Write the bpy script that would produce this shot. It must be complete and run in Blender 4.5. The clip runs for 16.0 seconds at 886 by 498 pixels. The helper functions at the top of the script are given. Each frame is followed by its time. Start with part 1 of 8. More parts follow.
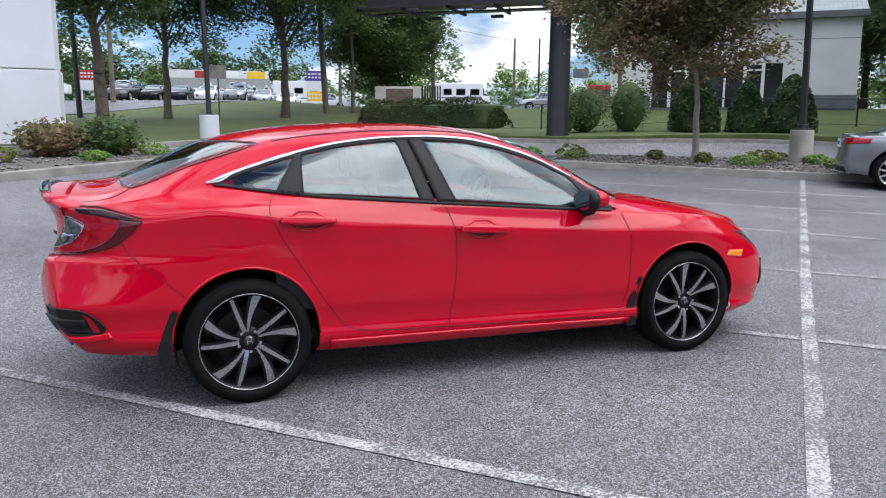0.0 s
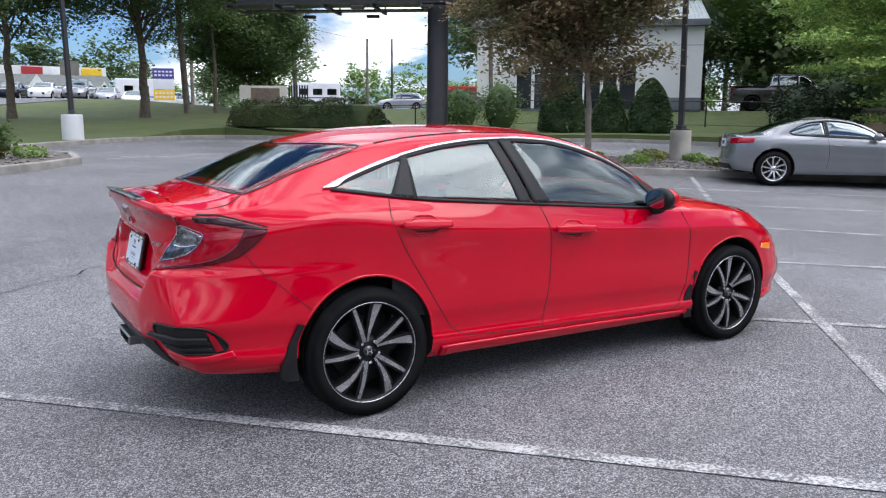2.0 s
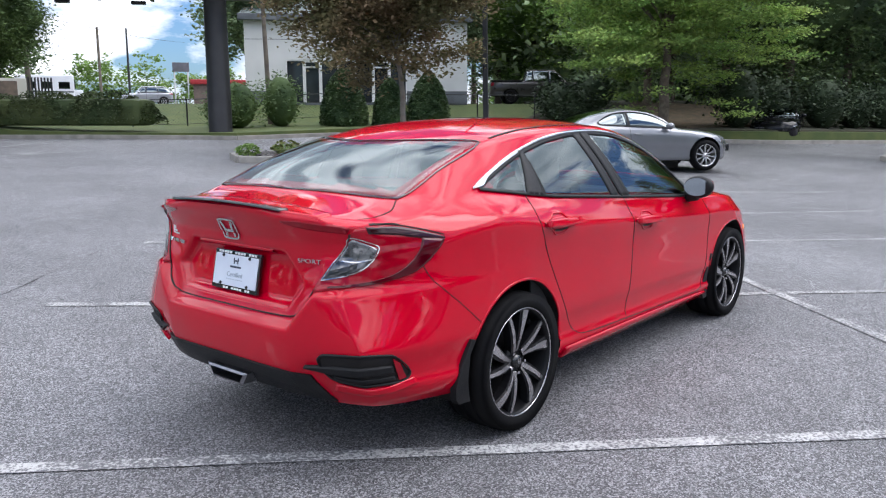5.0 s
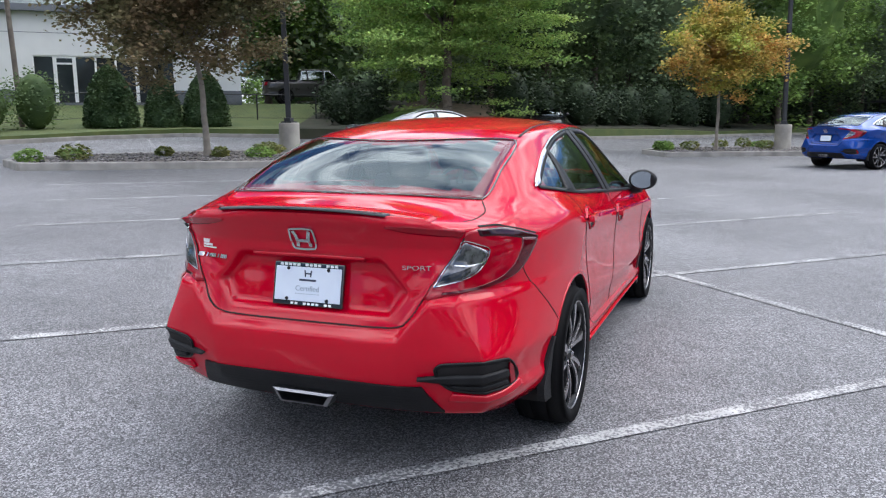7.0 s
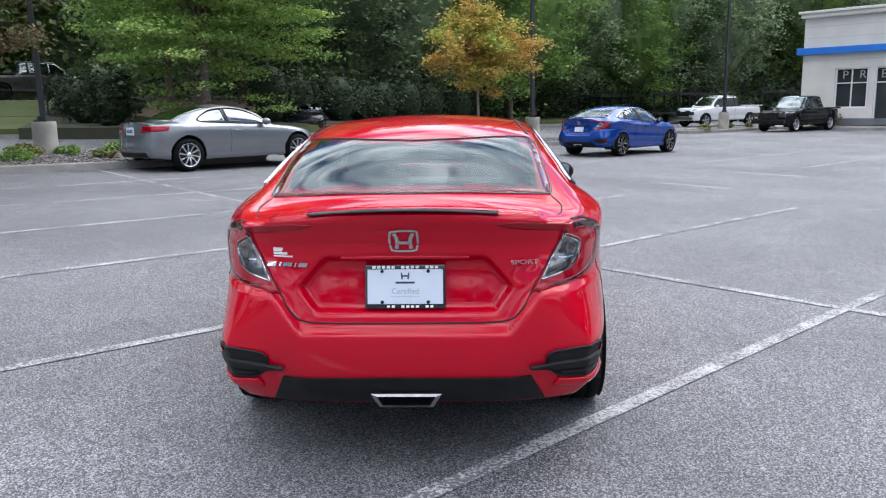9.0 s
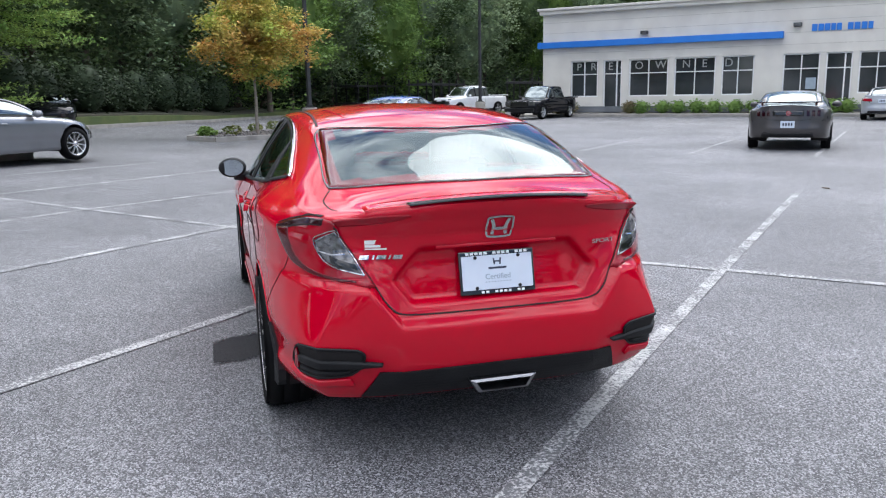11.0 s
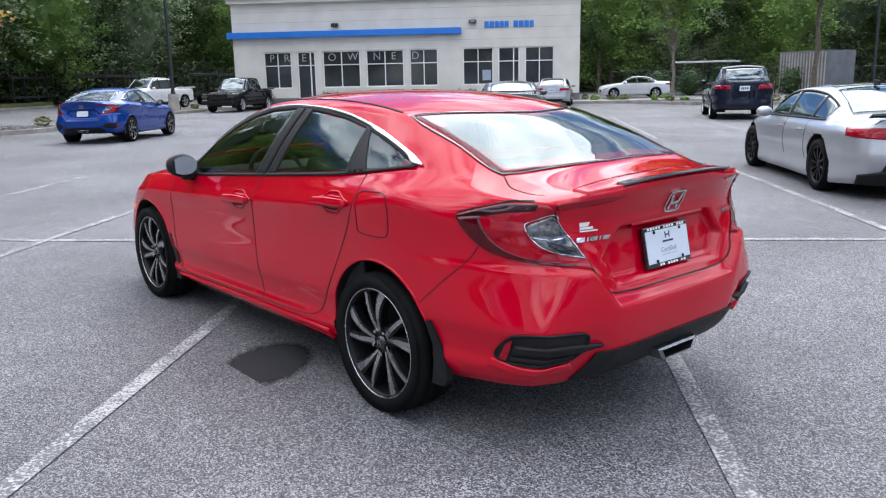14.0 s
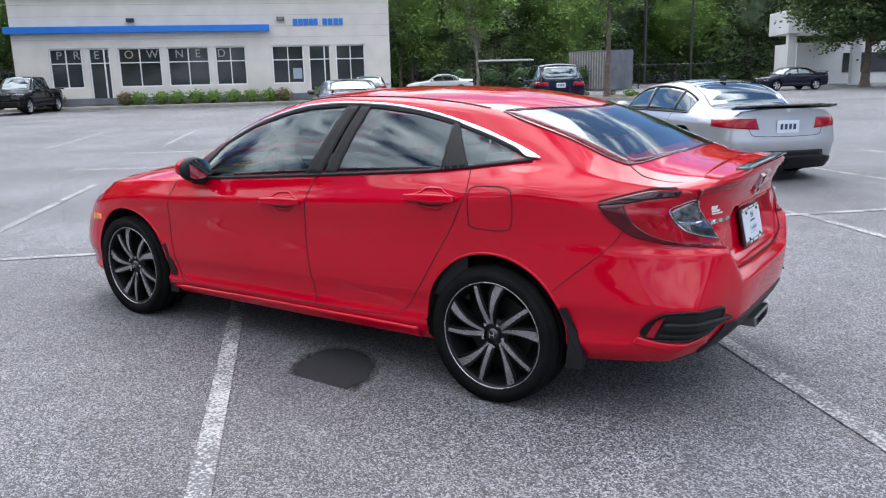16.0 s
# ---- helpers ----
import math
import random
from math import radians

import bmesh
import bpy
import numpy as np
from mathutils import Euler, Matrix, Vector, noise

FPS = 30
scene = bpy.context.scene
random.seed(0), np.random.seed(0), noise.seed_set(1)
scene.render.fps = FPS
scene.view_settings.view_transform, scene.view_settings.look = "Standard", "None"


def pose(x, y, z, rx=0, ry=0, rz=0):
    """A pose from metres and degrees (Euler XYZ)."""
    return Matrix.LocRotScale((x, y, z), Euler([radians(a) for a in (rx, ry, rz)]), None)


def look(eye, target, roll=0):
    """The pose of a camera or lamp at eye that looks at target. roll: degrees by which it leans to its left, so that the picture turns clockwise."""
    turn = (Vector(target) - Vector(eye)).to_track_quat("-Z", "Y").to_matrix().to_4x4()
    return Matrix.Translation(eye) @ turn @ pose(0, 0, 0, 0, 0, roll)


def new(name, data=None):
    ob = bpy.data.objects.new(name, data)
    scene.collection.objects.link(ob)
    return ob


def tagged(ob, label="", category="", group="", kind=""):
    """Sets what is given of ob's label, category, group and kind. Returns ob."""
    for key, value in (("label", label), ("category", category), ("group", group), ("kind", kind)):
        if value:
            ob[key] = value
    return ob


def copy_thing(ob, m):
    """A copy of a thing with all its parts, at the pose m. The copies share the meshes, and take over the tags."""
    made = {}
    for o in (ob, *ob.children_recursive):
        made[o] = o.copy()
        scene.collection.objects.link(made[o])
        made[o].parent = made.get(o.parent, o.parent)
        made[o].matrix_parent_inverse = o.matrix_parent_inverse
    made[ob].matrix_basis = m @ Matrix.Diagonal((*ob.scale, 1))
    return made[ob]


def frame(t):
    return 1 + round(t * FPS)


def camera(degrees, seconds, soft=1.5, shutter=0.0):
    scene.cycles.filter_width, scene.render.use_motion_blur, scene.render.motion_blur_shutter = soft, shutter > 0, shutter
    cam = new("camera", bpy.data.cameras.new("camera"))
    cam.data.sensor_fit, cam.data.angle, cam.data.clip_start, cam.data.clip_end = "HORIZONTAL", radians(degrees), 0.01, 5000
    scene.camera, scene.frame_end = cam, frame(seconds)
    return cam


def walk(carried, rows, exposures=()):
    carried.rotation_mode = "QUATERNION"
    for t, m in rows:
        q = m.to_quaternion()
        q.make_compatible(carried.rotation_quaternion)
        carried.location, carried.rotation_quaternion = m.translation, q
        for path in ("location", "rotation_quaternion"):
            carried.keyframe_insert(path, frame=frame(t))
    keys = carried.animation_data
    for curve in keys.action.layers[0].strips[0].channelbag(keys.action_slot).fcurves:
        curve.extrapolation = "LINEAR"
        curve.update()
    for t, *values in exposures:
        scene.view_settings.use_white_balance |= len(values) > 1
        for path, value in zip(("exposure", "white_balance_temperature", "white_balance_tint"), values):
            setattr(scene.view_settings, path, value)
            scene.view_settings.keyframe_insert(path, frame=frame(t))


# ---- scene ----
# camera and its walk
cam = camera(58.91, 16.0, soft=1.2)
PATH = [
    (0, pose(-1.841, -4.814, 1.442, 80.65, -0.44, -21.26)),
    (0.5, pose(-2.151, -4.680, 1.446, 80.67, -0.53, -24.29)),
    (1, pose(-2.462, -4.531, 1.435, 80.70, -0.54, -27.18)),
    (1.5, pose(-2.761, -4.379, 1.445, 80.75, -0.53, -29.84)),
    (2, pose(-3.043, -4.178, 1.438, 80.76, -0.53, -32.43)),
    (2.5, pose(-3.275, -3.983, 1.431, 80.72, -0.53, -35.08)),
    (3, pose(-3.537, -3.765, 1.430, 80.69, -0.58, -37.90)),
    (3.5, pose(-3.745, -3.547, 1.416, 80.64, -0.53, -40.83)),
    (6, pose(-4.570, -2.179, 1.435, 80.21, 0.44, -59.27)),
    (6.5, pose(-4.726, -1.886, 1.431, 80.18, 0.47, -63.85)),
    (7, pose(-4.864, -1.598, 1.428, 80.34, 0.39, -68.64)),
    (7.5, pose(-4.976, -1.288, 1.438, 80.35, 0.63, -73.41)),
    (8, pose(-5.099, -0.956, 1.447, 80.23, 0.70, -78.29)),
    (8.5, pose(-5.205, -0.616, 1.456, 80.00, 0.74, -83.17)),
    (9, pose(-5.224, -0.261, 1.462, 79.77, 0.82, -88.00)),
    (9.5, pose(-5.230, 0.069, 1.458, 79.52, 0.90, -92.80)),
    (10, pose(-5.222, 0.410, 1.471, 79.23, 0.98, -97.48)),
    (12.5, pose(-4.684, 1.946, 1.469, 78.40, 0.97, -118.89)),
    (13, pose(-4.515, 2.239, 1.461, 78.23, 1.06, -122.75)),
    (13.5, pose(-4.340, 2.520, 1.477, 78.00, 1.12, -126.55)),
    (14, pose(-4.104, 2.795, 1.470, 77.81, 1.15, -130.34)),
    (14.5, pose(-3.885, 3.052, 1.472, 77.65, 1.15, -134.10)),
    (15, pose(-3.645, 3.311, 1.480, 77.52, 1.19, -137.81)),
    (15.5, pose(-3.373, 3.541, 1.470, 77.45, 1.29, -141.58)),
    (16, pose(-3.119, 3.769, 1.489, 77.38, 1.29, -145.37)),
]
walk(cam, PATH, [(0, 0.02, 6200, 14), (3.5, 0.10, 6200, 14), (9, 0.20, 6200, 12), (16, 0.16, 6200, 13)])

# ---- world, sun ----
SUN_EL, SUN_AZ = 52.0, 305.0   # degrees; azimuth of the sun from +x, counterclockwise


def make_world():
    w = bpy.data.worlds.new("sky")
    scene.world = w
    w.use_nodes = True
    nt = w.node_tree
    nt.nodes.clear()
    N, K = nt.nodes.new, nt.links.new
    out, bg = N("ShaderNodeOutputWorld"), N("ShaderNodeBackground")
    sky = N("ShaderNodeTexSky")
    sky.sky_type = "NISHITA"
    sky.sun_disc = False
    sky.sun_elevation = radians(SUN_EL)
    sky.sun_rotation = radians(90 - SUN_AZ)
    sky.air_density, sky.dust_density, sky.ozone_density = 1.0, 1.0, 1.2
    tc, mp = N("ShaderNodeTexCoord"), N("ShaderNodeMapping")
    mp.inputs["Scale"].default_value = (1.0, 1.0, 2.6)
    mp.inputs["Location"].default_value = (13.8, 3.6, 7.9)
    n1, ramp = N("ShaderNodeTexNoise"), N("ShaderNodeValToRGB")
    n1.inputs["Scale"].default_value, n1.inputs["Detail"].default_value = 2.9, 10.0
    n1.inputs["Roughness"].default_value = 0.60
    ramp.color_ramp.elements[0].position, ramp.color_ramp.elements[1].position = 0.47, 0.56
    n2, r2 = N("ShaderNodeTexNoise"), N("ShaderNodeValToRGB")
    n2.inputs["Scale"].default_value, n2.inputs["Detail"].default_value = 5.2, 9.0
    r2.color_ramp.elements[0].position, r2.color_ramp.elements[1].position = 0.40, 0.60
    r2.color_ramp.elements[0].color = (7.0, 7.7, 8.5, 1)
    r2.color_ramp.elements[1].color = (18.0, 18.0, 18.2, 1)
    mix = N("ShaderNodeMix")
    mix.data_type = "RGBA"
    K(tc.outputs["Generated"], mp.inputs["Vector"])
    K(mp.outputs["Vector"], n1.inputs["Vector"])
    K(mp.outputs["Vector"], n2.inputs["Vector"])
    # patchy near the horizon, closing in overhead
    up, cov = N("ShaderNodeSeparateXYZ"), N("ShaderNodeMath")
    cov.operation = "MULTIPLY_ADD"
    cov.inputs[1].default_value = 0.07
    K(tc.outputs["Generated"], up.inputs[0])
    K(up.outputs["Z"], cov.inputs[0])
    K(n1.outputs["Fac"], cov.inputs[2])
    K(cov.outputs[0], ramp.inputs["Fac"])
    K(n2.outputs["Fac"], r2.inputs["Fac"])
    K(ramp.outputs["Color"], mix.inputs["Factor"])
    blue = N("ShaderNodeVectorMath")
    blue.operation = "MULTIPLY"
    blue.inputs[1].default_value = (0.44, 0.60, 0.80)
    K(sky.outputs["Color"], blue.inputs[0])
    K(blue.outputs[0], mix.inputs["A"])
    # cloud cover is brighter overhead than at the horizon
    sep, mr, sc = N("ShaderNodeSeparateXYZ"), N("ShaderNodeMapRange"), N("ShaderNodeVectorMath")
    sc.operation = "SCALE"
    mr.inputs[1].default_value, mr.inputs[2].default_value, mr.inputs[3].default_value, mr.inputs[4].default_value = 0.0, 0.85, 0.46, 1.30
    K(tc.outputs["Generated"], sep.inputs[0])
    K(sep.outputs["Z"], mr.inputs[0])
    K(r2.outputs["Color"], sc.inputs[0])
    K(mr.outputs[0], sc.inputs["Scale"])
    K(sc.outputs[0], mix.inputs["B"])
    K(mix.outputs["Result"], bg.inputs["Color"])
    bg.inputs["Strength"].default_value = 0.172
    K(bg.outputs["Background"], out.inputs["Surface"])


make_world()
sun = new("sun", bpy.data.lights.new("sun", "SUN"))
sun.data.energy, sun.data.angle, sun.data.color = 1.5, radians(42), (1.0, 0.95, 0.88)
_a, _e = radians(SUN_AZ), radians(SUN_EL)
_d = Vector((math.cos(_e) * math.cos(_a), math.cos(_e) * math.sin(_a), math.sin(_e)))
sun.matrix_world = look(_d * 60, (0, 0, 0))


# ---- materials ----
def surf(name, c1, c2=None, scale=6.0, rough=0.6, metal=0.0, bump=0.0, bscale=40.0, coat=0.0, rvar=0.08, fine=None, spec=0.5, rnd=0.0, island=0.0, ior=1.45):
    """A principled surface whose colour wavers between c1 and c2, with fine grain and relief."""
    m = bpy.data.materials.new(name)
    m.use_nodes = True
    nt = m.node_tree
    N, K = nt.nodes.new, nt.links.new
    b = nt.nodes["Principled BSDF"]
    b.inputs["Metallic"].default_value = metal
    b.inputs["Roughness"].default_value = rough
    b.inputs["Coat Weight"].default_value = coat
    b.inputs["Coat Roughness"].default_value = 0.03
    b.inputs["Specular IOR Level"].default_value = spec
    c2 = c2 or tuple(min(1, v * 1.12 + 0.004) for v in c1)
    tc = N("ShaderNodeTexCoord")
    n = N("ShaderNodeTexNoise")
    n.inputs["Scale"].default_value, n.inputs["Detail"].default_value = scale, 6.0
    K(tc.outputs["Object"], n.inputs["Vector"])
    mix = N("ShaderNodeMix")
    mix.data_type = "RGBA"
    mix.inputs["A"].default_value, mix.inputs["B"].default_value = (*c1, 1), (*c2, 1)
    mr = N("ShaderNodeMapRange")
    mr.inputs[1].default_value, mr.inputs[2].default_value = 0.35, 0.65
    K(n.outputs["Fac"], mr.inputs[0])
    K(mr.outputs[0], mix.inputs["Factor"])
    col = mix.outputs["Result"]
    if rnd or island:
        hs = N("ShaderNodeHueSaturation")
        src = N("ShaderNodeObjectInfo").outputs["Random"] if rnd else N("ShaderNodeNewGeometry").outputs["Random Per Island"]
        k = rnd or island
        rr = N("ShaderNodeMapRange")
        rr.inputs[3].default_value, rr.inputs[4].default_value = 1 - k, 1 + k
        K(src, rr.inputs[0])
        K(rr.outputs[0], hs.inputs["Value"])
        K(col, hs.inputs["Color"])
        col = hs.outputs["Color"]
    K(col, b.inputs["Base Color"])
    if rvar:
        r = N("ShaderNodeMapRange")
        r.inputs[3].default_value, r.inputs[4].default_value = max(0.02, rough - rvar), min(1, rough + rvar)
        K(n.outputs["Fac"], r.inputs[0])
        K(r.outputs[0], b.inputs["Roughness"])
    if bump:
        n2, bp = N("ShaderNodeTexNoise"), N("ShaderNodeBump")
        n2.inputs["Scale"].default_value, n2.inputs["Detail"].default_value = bscale, 8.0
        K(tc.outputs["Object"], n2.inputs["Vector"])
        bp.inputs["Strength"].default_value = bump
        bp.inputs["Distance"].default_value = 0.01
        K(n2.outputs["Fac"], bp.inputs["Height"])
        K(bp.outputs["Normal"], b.inputs["Normal"])
    return m


def car_paint(name, c, flake=0.0, rough=0.28, ior=1.36):
    """Base colour under a clear lacquer that mirrors sky, trees and ground."""
    m = surf(name, c, tuple(v * 1.06 for v in c), scale=3, rough=rough, metal=flake, coat=1.0, rvar=0.03, spec=0.0)
    b = m.node_tree.nodes["Principled BSDF"]
    b.inputs["Coat IOR"].default_value = ior
    b.inputs["Coat Roughness"].default_value = 0.012
    return m


def glass(name, tint, ior=1.5, dark=0.0):
    """Thin glass: a tinted clear layer under a mirror gloss that follows Fresnel."""
    m = bpy.data.materials.new(name)
    m.use_nodes = True
    nt = m.node_tree
    nt.nodes.clear()
    N, K = nt.nodes.new, nt.links.new
    out, mx = N("ShaderNodeOutputMaterial"), N("ShaderNodeMixShader")
    tr, gl, fr = N("ShaderNodeBsdfTransparent"), N("ShaderNodeBsdfGlossy"), N("ShaderNodeFresnel")
    tr.inputs["Color"].default_value = (*tint, 1)
    gl.inputs["Roughness"].default_value = 0.015
    gl.inputs["Color"].default_value = (0.82, 0.93, 0.95, 1)
    fr.inputs["IOR"].default_value = ior
    K(fr.outputs[0], mx.inputs[0])
    K(tr.outputs[0], mx.inputs[1])
    K(gl.outputs[0], mx.inputs[2])
    K(mx.outputs[0], out.inputs[0])
    return m


def asphalt_mat():
    m = bpy.data.materials.new("asphalt")
    m.use_nodes = True
    nt = m.node_tree
    N, K = nt.nodes.new, nt.links.new
    b = nt.nodes["Principled BSDF"]
    tc = N("ShaderNodeTexCoord")
    v = tc.outputs["Object"]
    # aggregate: pale chips in dark binder
    vo = N("ShaderNodeTexVoronoi")
    vo.inputs["Scale"].default_value = 160.0
    K(v, vo.inputs["Vector"])
    chip = N("ShaderNodeValToRGB")
    e = chip.color_ramp.elements
    e[0].position, e[0].color = 0.0, (0.030, 0.030, 0.033, 1)
    e[1].position, e[1].color = 1.0, (0.47, 0.465, 0.48, 1)
    mid = e.new(0.55)
    mid.color = (0.145, 0.145, 0.152, 1)
    sep = N("ShaderNodeSeparateColor")
    K(vo.outputs["Color"], sep.inputs[0])
    K(sep.outputs[0], chip.inputs["Fac"])
    # large worn patches
    n1 = N("ShaderNodeTexNoise")
    n1.inputs["Scale"].default_value, n1.inputs["Detail"].default_value = 0.35, 7.0
    K(v, n1.inputs["Vector"])
    r1 = N("ShaderNodeMapRange")
    r1.inputs[1].default_value, r1.inputs[2].default_value = 0.3, 0.7
    r1.inputs[3].default_value, r1.inputs[4].default_value = 0.54, 0.95
    K(n1.outputs["Fac"], r1.inputs[0])
    n3 = N("ShaderNodeTexNoise")
    n3.inputs["Scale"].default_value, n3.inputs["Detail"].default_value = 4.0, 6.0
    K(v, n3.inputs["Vector"])
    r3 = N("ShaderNodeMapRange")
    r3.inputs[1].default_value, r3.inputs[2].default_value = 0.3, 0.7
    r3.inputs[3].default_value, r3.inputs[4].default_value = 0.88, 1.1
    K(n3.outputs["Fac"], r3.inputs[0])
    mu = N("ShaderNodeMath")
    mu.operation = "MULTIPLY"
    K(r1.outputs[0], mu.inputs[0])
    K(r3.outputs[0], mu.inputs[1])
    mx = N("ShaderNodeVectorMath")
    mx.operation = "SCALE"
    K(chip.outputs["Color"], mx.inputs[0])
    K(mu.outputs[0], mx.inputs["Scale"])
    K(mx.outputs[0], b.inputs["Base Color"])
    b.inputs["Roughness"].default_value = 0.64
    bp = N("ShaderNodeBump")
    bp.inputs["Strength"].default_value, bp.inputs["Distance"].default_value = 0.6, 0.005
    K(vo.outputs["Distance"], bp.inputs["Height"])
    bp.invert = True
    K(bp.outputs["Normal"], b.inputs["Normal"])
    return m


def line_paint():
    """Old white paint, broken by the stone chips under it."""
    m = surf("worn_line_paint", (0.50, 0.50, 0.49), (0.38, 0.38, 0.375), scale=9, rough=0.8, bump=0.6, bscale=90)
    nt = m.node_tree
    N, K = nt.nodes.new, nt.links.new
    b = nt.nodes["Principled BSDF"]
    src = b.inputs["Base Color"].links[0].from_socket
    tc, n1, n2 = N("ShaderNodeTexCoord"), N("ShaderNodeTexNoise"), N("ShaderNodeTexNoise")
    n1.inputs["Scale"].default_value, n1.inputs["Detail"].default_value = 75.0, 4.0
    n2.inputs["Scale"].default_value, n2.inputs["Detail"].default_value = 3.0, 4.0
    K(tc.outputs["Object"], n1.inputs["Vector"])
    K(tc.outputs["Object"], n2.inputs["Vector"])
    ad, mr, mx = N("ShaderNodeMath"), N("ShaderNodeMapRange"), N("ShaderNodeMix")
    ad.operation = "MULTIPLY_ADD"
    ad.inputs[1].default_value = 0.55
    K(n2.outputs["Fac"], ad.inputs[0])
    K(n1.outputs["Fac"], ad.inputs[2])
    mr.inputs[1].default_value, mr.inputs[2].default_value = 0.68, 0.84
    K(ad.outputs[0], mr.inputs[0])
    mx.data_type = "RGBA"
    K(mr.outputs[0], mx.inputs["Factor"])
    K(src, mx.inputs["A"])
    mx.inputs["B"].default_value = (0.13, 0.13, 0.135, 1)
    K(mx.outputs["Result"], b.inputs["Base Color"])
    return m


def leaf_mat(name, c1, c2, trans=0.35):
    m = surf(name, c1, c2, scale=0.9, rough=0.6, island=0.34, rvar=0, spec=0.2)
    nt = m.node_tree
    b = nt.nodes["Principled BSDF"]
    tl, mx = nt.nodes.new("ShaderNodeBsdfTranslucent"), nt.nodes.new("ShaderNodeMixShader")
    src = b.inputs["Base Color"].links[0].from_socket
    nt.links.new(src, tl.inputs["Color"])
    mx.inputs[0].default_value = trans
    nt.links.new(b.outputs[0], mx.inputs[1])
    nt.links.new(tl.outputs[0], mx.inputs[2])
    nt.links.new(mx.outputs[0], nt.nodes["Material Output"].inputs[0])
    return m


M_ASPH = asphalt_mat()
M_LINE = line_paint()
M_CONC = surf("concrete", (0.42, 0.39, 0.34), (0.30, 0.28, 0.25), scale=3, rough=0.85, bump=0.4, bscale=25)
M_CURB = surf("curb_concrete", (0.33, 0.31, 0.28), (0.22, 0.21, 0.19), scale=2.5, rough=0.88, bump=0.4, bscale=20)
M_GRASS = surf("lawn", (0.058, 0.086, 0.022), (0.092, 0.112, 0.032), scale=1.2, rough=0.9, bump=0.8, bscale=30)
M_MULCH = surf("mulch", (0.075, 0.062, 0.05), (0.15, 0.135, 0.12), scale=14, rough=0.95, bump=1.0, bscale=35)
M_STONE = surf("river_gravel", (0.22, 0.205, 0.195), (0.09, 0.085, 0.085), scale=16, rough=0.9, island=0.5)
M_BLACKM = surf("black_painted_steel", (0.012, 0.012, 0.014), (0.02, 0.02, 0.022), scale=2, rough=0.45)
M_POLE = surf("dark_bronze_pole", (0.02, 0.021, 0.024), (0.035, 0.036, 0.04), scale=2, rough=0.5)
M_WOODP = surf("weathered_pole_wood", (0.19, 0.16, 0.13), (0.11, 0.09, 0.075), scale=3, rough=0.9, bump=0.5)
M_WHITE = surf("white_stucco", (0.72, 0.72, 0.71), (0.64, 0.64, 0.63), scale=0.7, rough=0.8, bump=0.15, bscale=60)
M_WHITEP = surf("white_panel", (0.70, 0.71, 0.73), (0.62, 0.63, 0.65), scale=0.6, rough=0.55)
M_CREAM = surf("cream_block", (0.70, 0.67, 0.61), (0.62, 0.59, 0.54), scale=0.8, rough=0.85, bump=0.2, bscale=50)
M_GREYB = surf("grey_block", (0.16, 0.17, 0.19), (0.11, 0.12, 0.13), scale=1.2, rough=0.85, bump=0.3)
M_BLUE = surf("blue_band_paint", (0.018, 0.165, 0.58), (0.022, 0.19, 0.63), scale=1.5, rough=0.4)
M_FRAME = surf("white_window_frame", (0.72, 0.72, 0.71), rough=0.45)
M_ROOFM = surf("ribbed_metal_roof", (0.42, 0.46, 0.47), (0.32, 0.37, 0.38), scale=1.5, rough=0.5, metal=0.3)
M_SHINGLE = surf("grey_shingle", (0.16, 0.17, 0.16), (0.11, 0.12, 0.115), scale=4, rough=0.9, bump=0.4)
M_BGLASS = surf("storefront_glass", (0.02, 0.024, 0.028), (0.045, 0.05, 0.055), scale=0.5, rough=0.06, rvar=0.02, spec=0.7)
M_LETTER = surf("frosted_lettering", (0.34, 0.35, 0.35), (0.27, 0.28, 0.28), scale=3, rough=0.5)
M_BARK = surf("bark", (0.10, 0.075, 0.055), (0.17, 0.14, 0.11), scale=7, rough=0.95, bump=1.0, bscale=18)
M_BARKL = surf("pale_bark", (0.26, 0.23, 0.19), (0.18, 0.155, 0.13), scale=6, rough=0.9, bump=0.7, bscale=18)
M_LEAF_DK = leaf_mat("dark_oak_leaves", (0.072, 0.116, 0.050), (0.134, 0.195, 0.068))
M_LEAF_MD = leaf_mat("green_leaves", (0.142, 0.240, 0.064), (0.245, 0.365, 0.090))
M_LEAF_LT = leaf_mat("light_green_leaves", (0.20, 0.35, 0.095), (0.37, 0.48, 0.13))
M_LEAF_BR = leaf_mat("bronze_green_leaves", (0.155, 0.165, 0.075), (0.27, 0.19, 0.11))
M_LEAF_OR = leaf_mat("orange_and_yellow_leaves", (0.56, 0.30, 0.09), (0.36, 0.44, 0.09))
M_LEAF_WD = leaf_mat("woodland_leaves", (0.145, 0.205, 0.118), (0.31, 0.40, 0.205))
M_SHRUB = leaf_mat("clipped_shrub_leaves", (0.043, 0.078, 0.034), (0.086, 0.133, 0.052), 0.2)
M_HEDGE = leaf_mat("hedge_leaves", (0.052, 0.078, 0.032), (0.092, 0.112, 0.044), 0.15)
# evergreen leaf colour darkened to carry the deep shade of the canopy
M_SHADE_TONE = leaf_mat("shade_evergreen_leaves", (0.030, 0.046, 0.024), (0.050, 0.074, 0.036), 0.1)
M_LOW = leaf_mat("low_planting_leaves", (0.130, 0.182, 0.052), (0.247, 0.234, 0.078), 0.3)

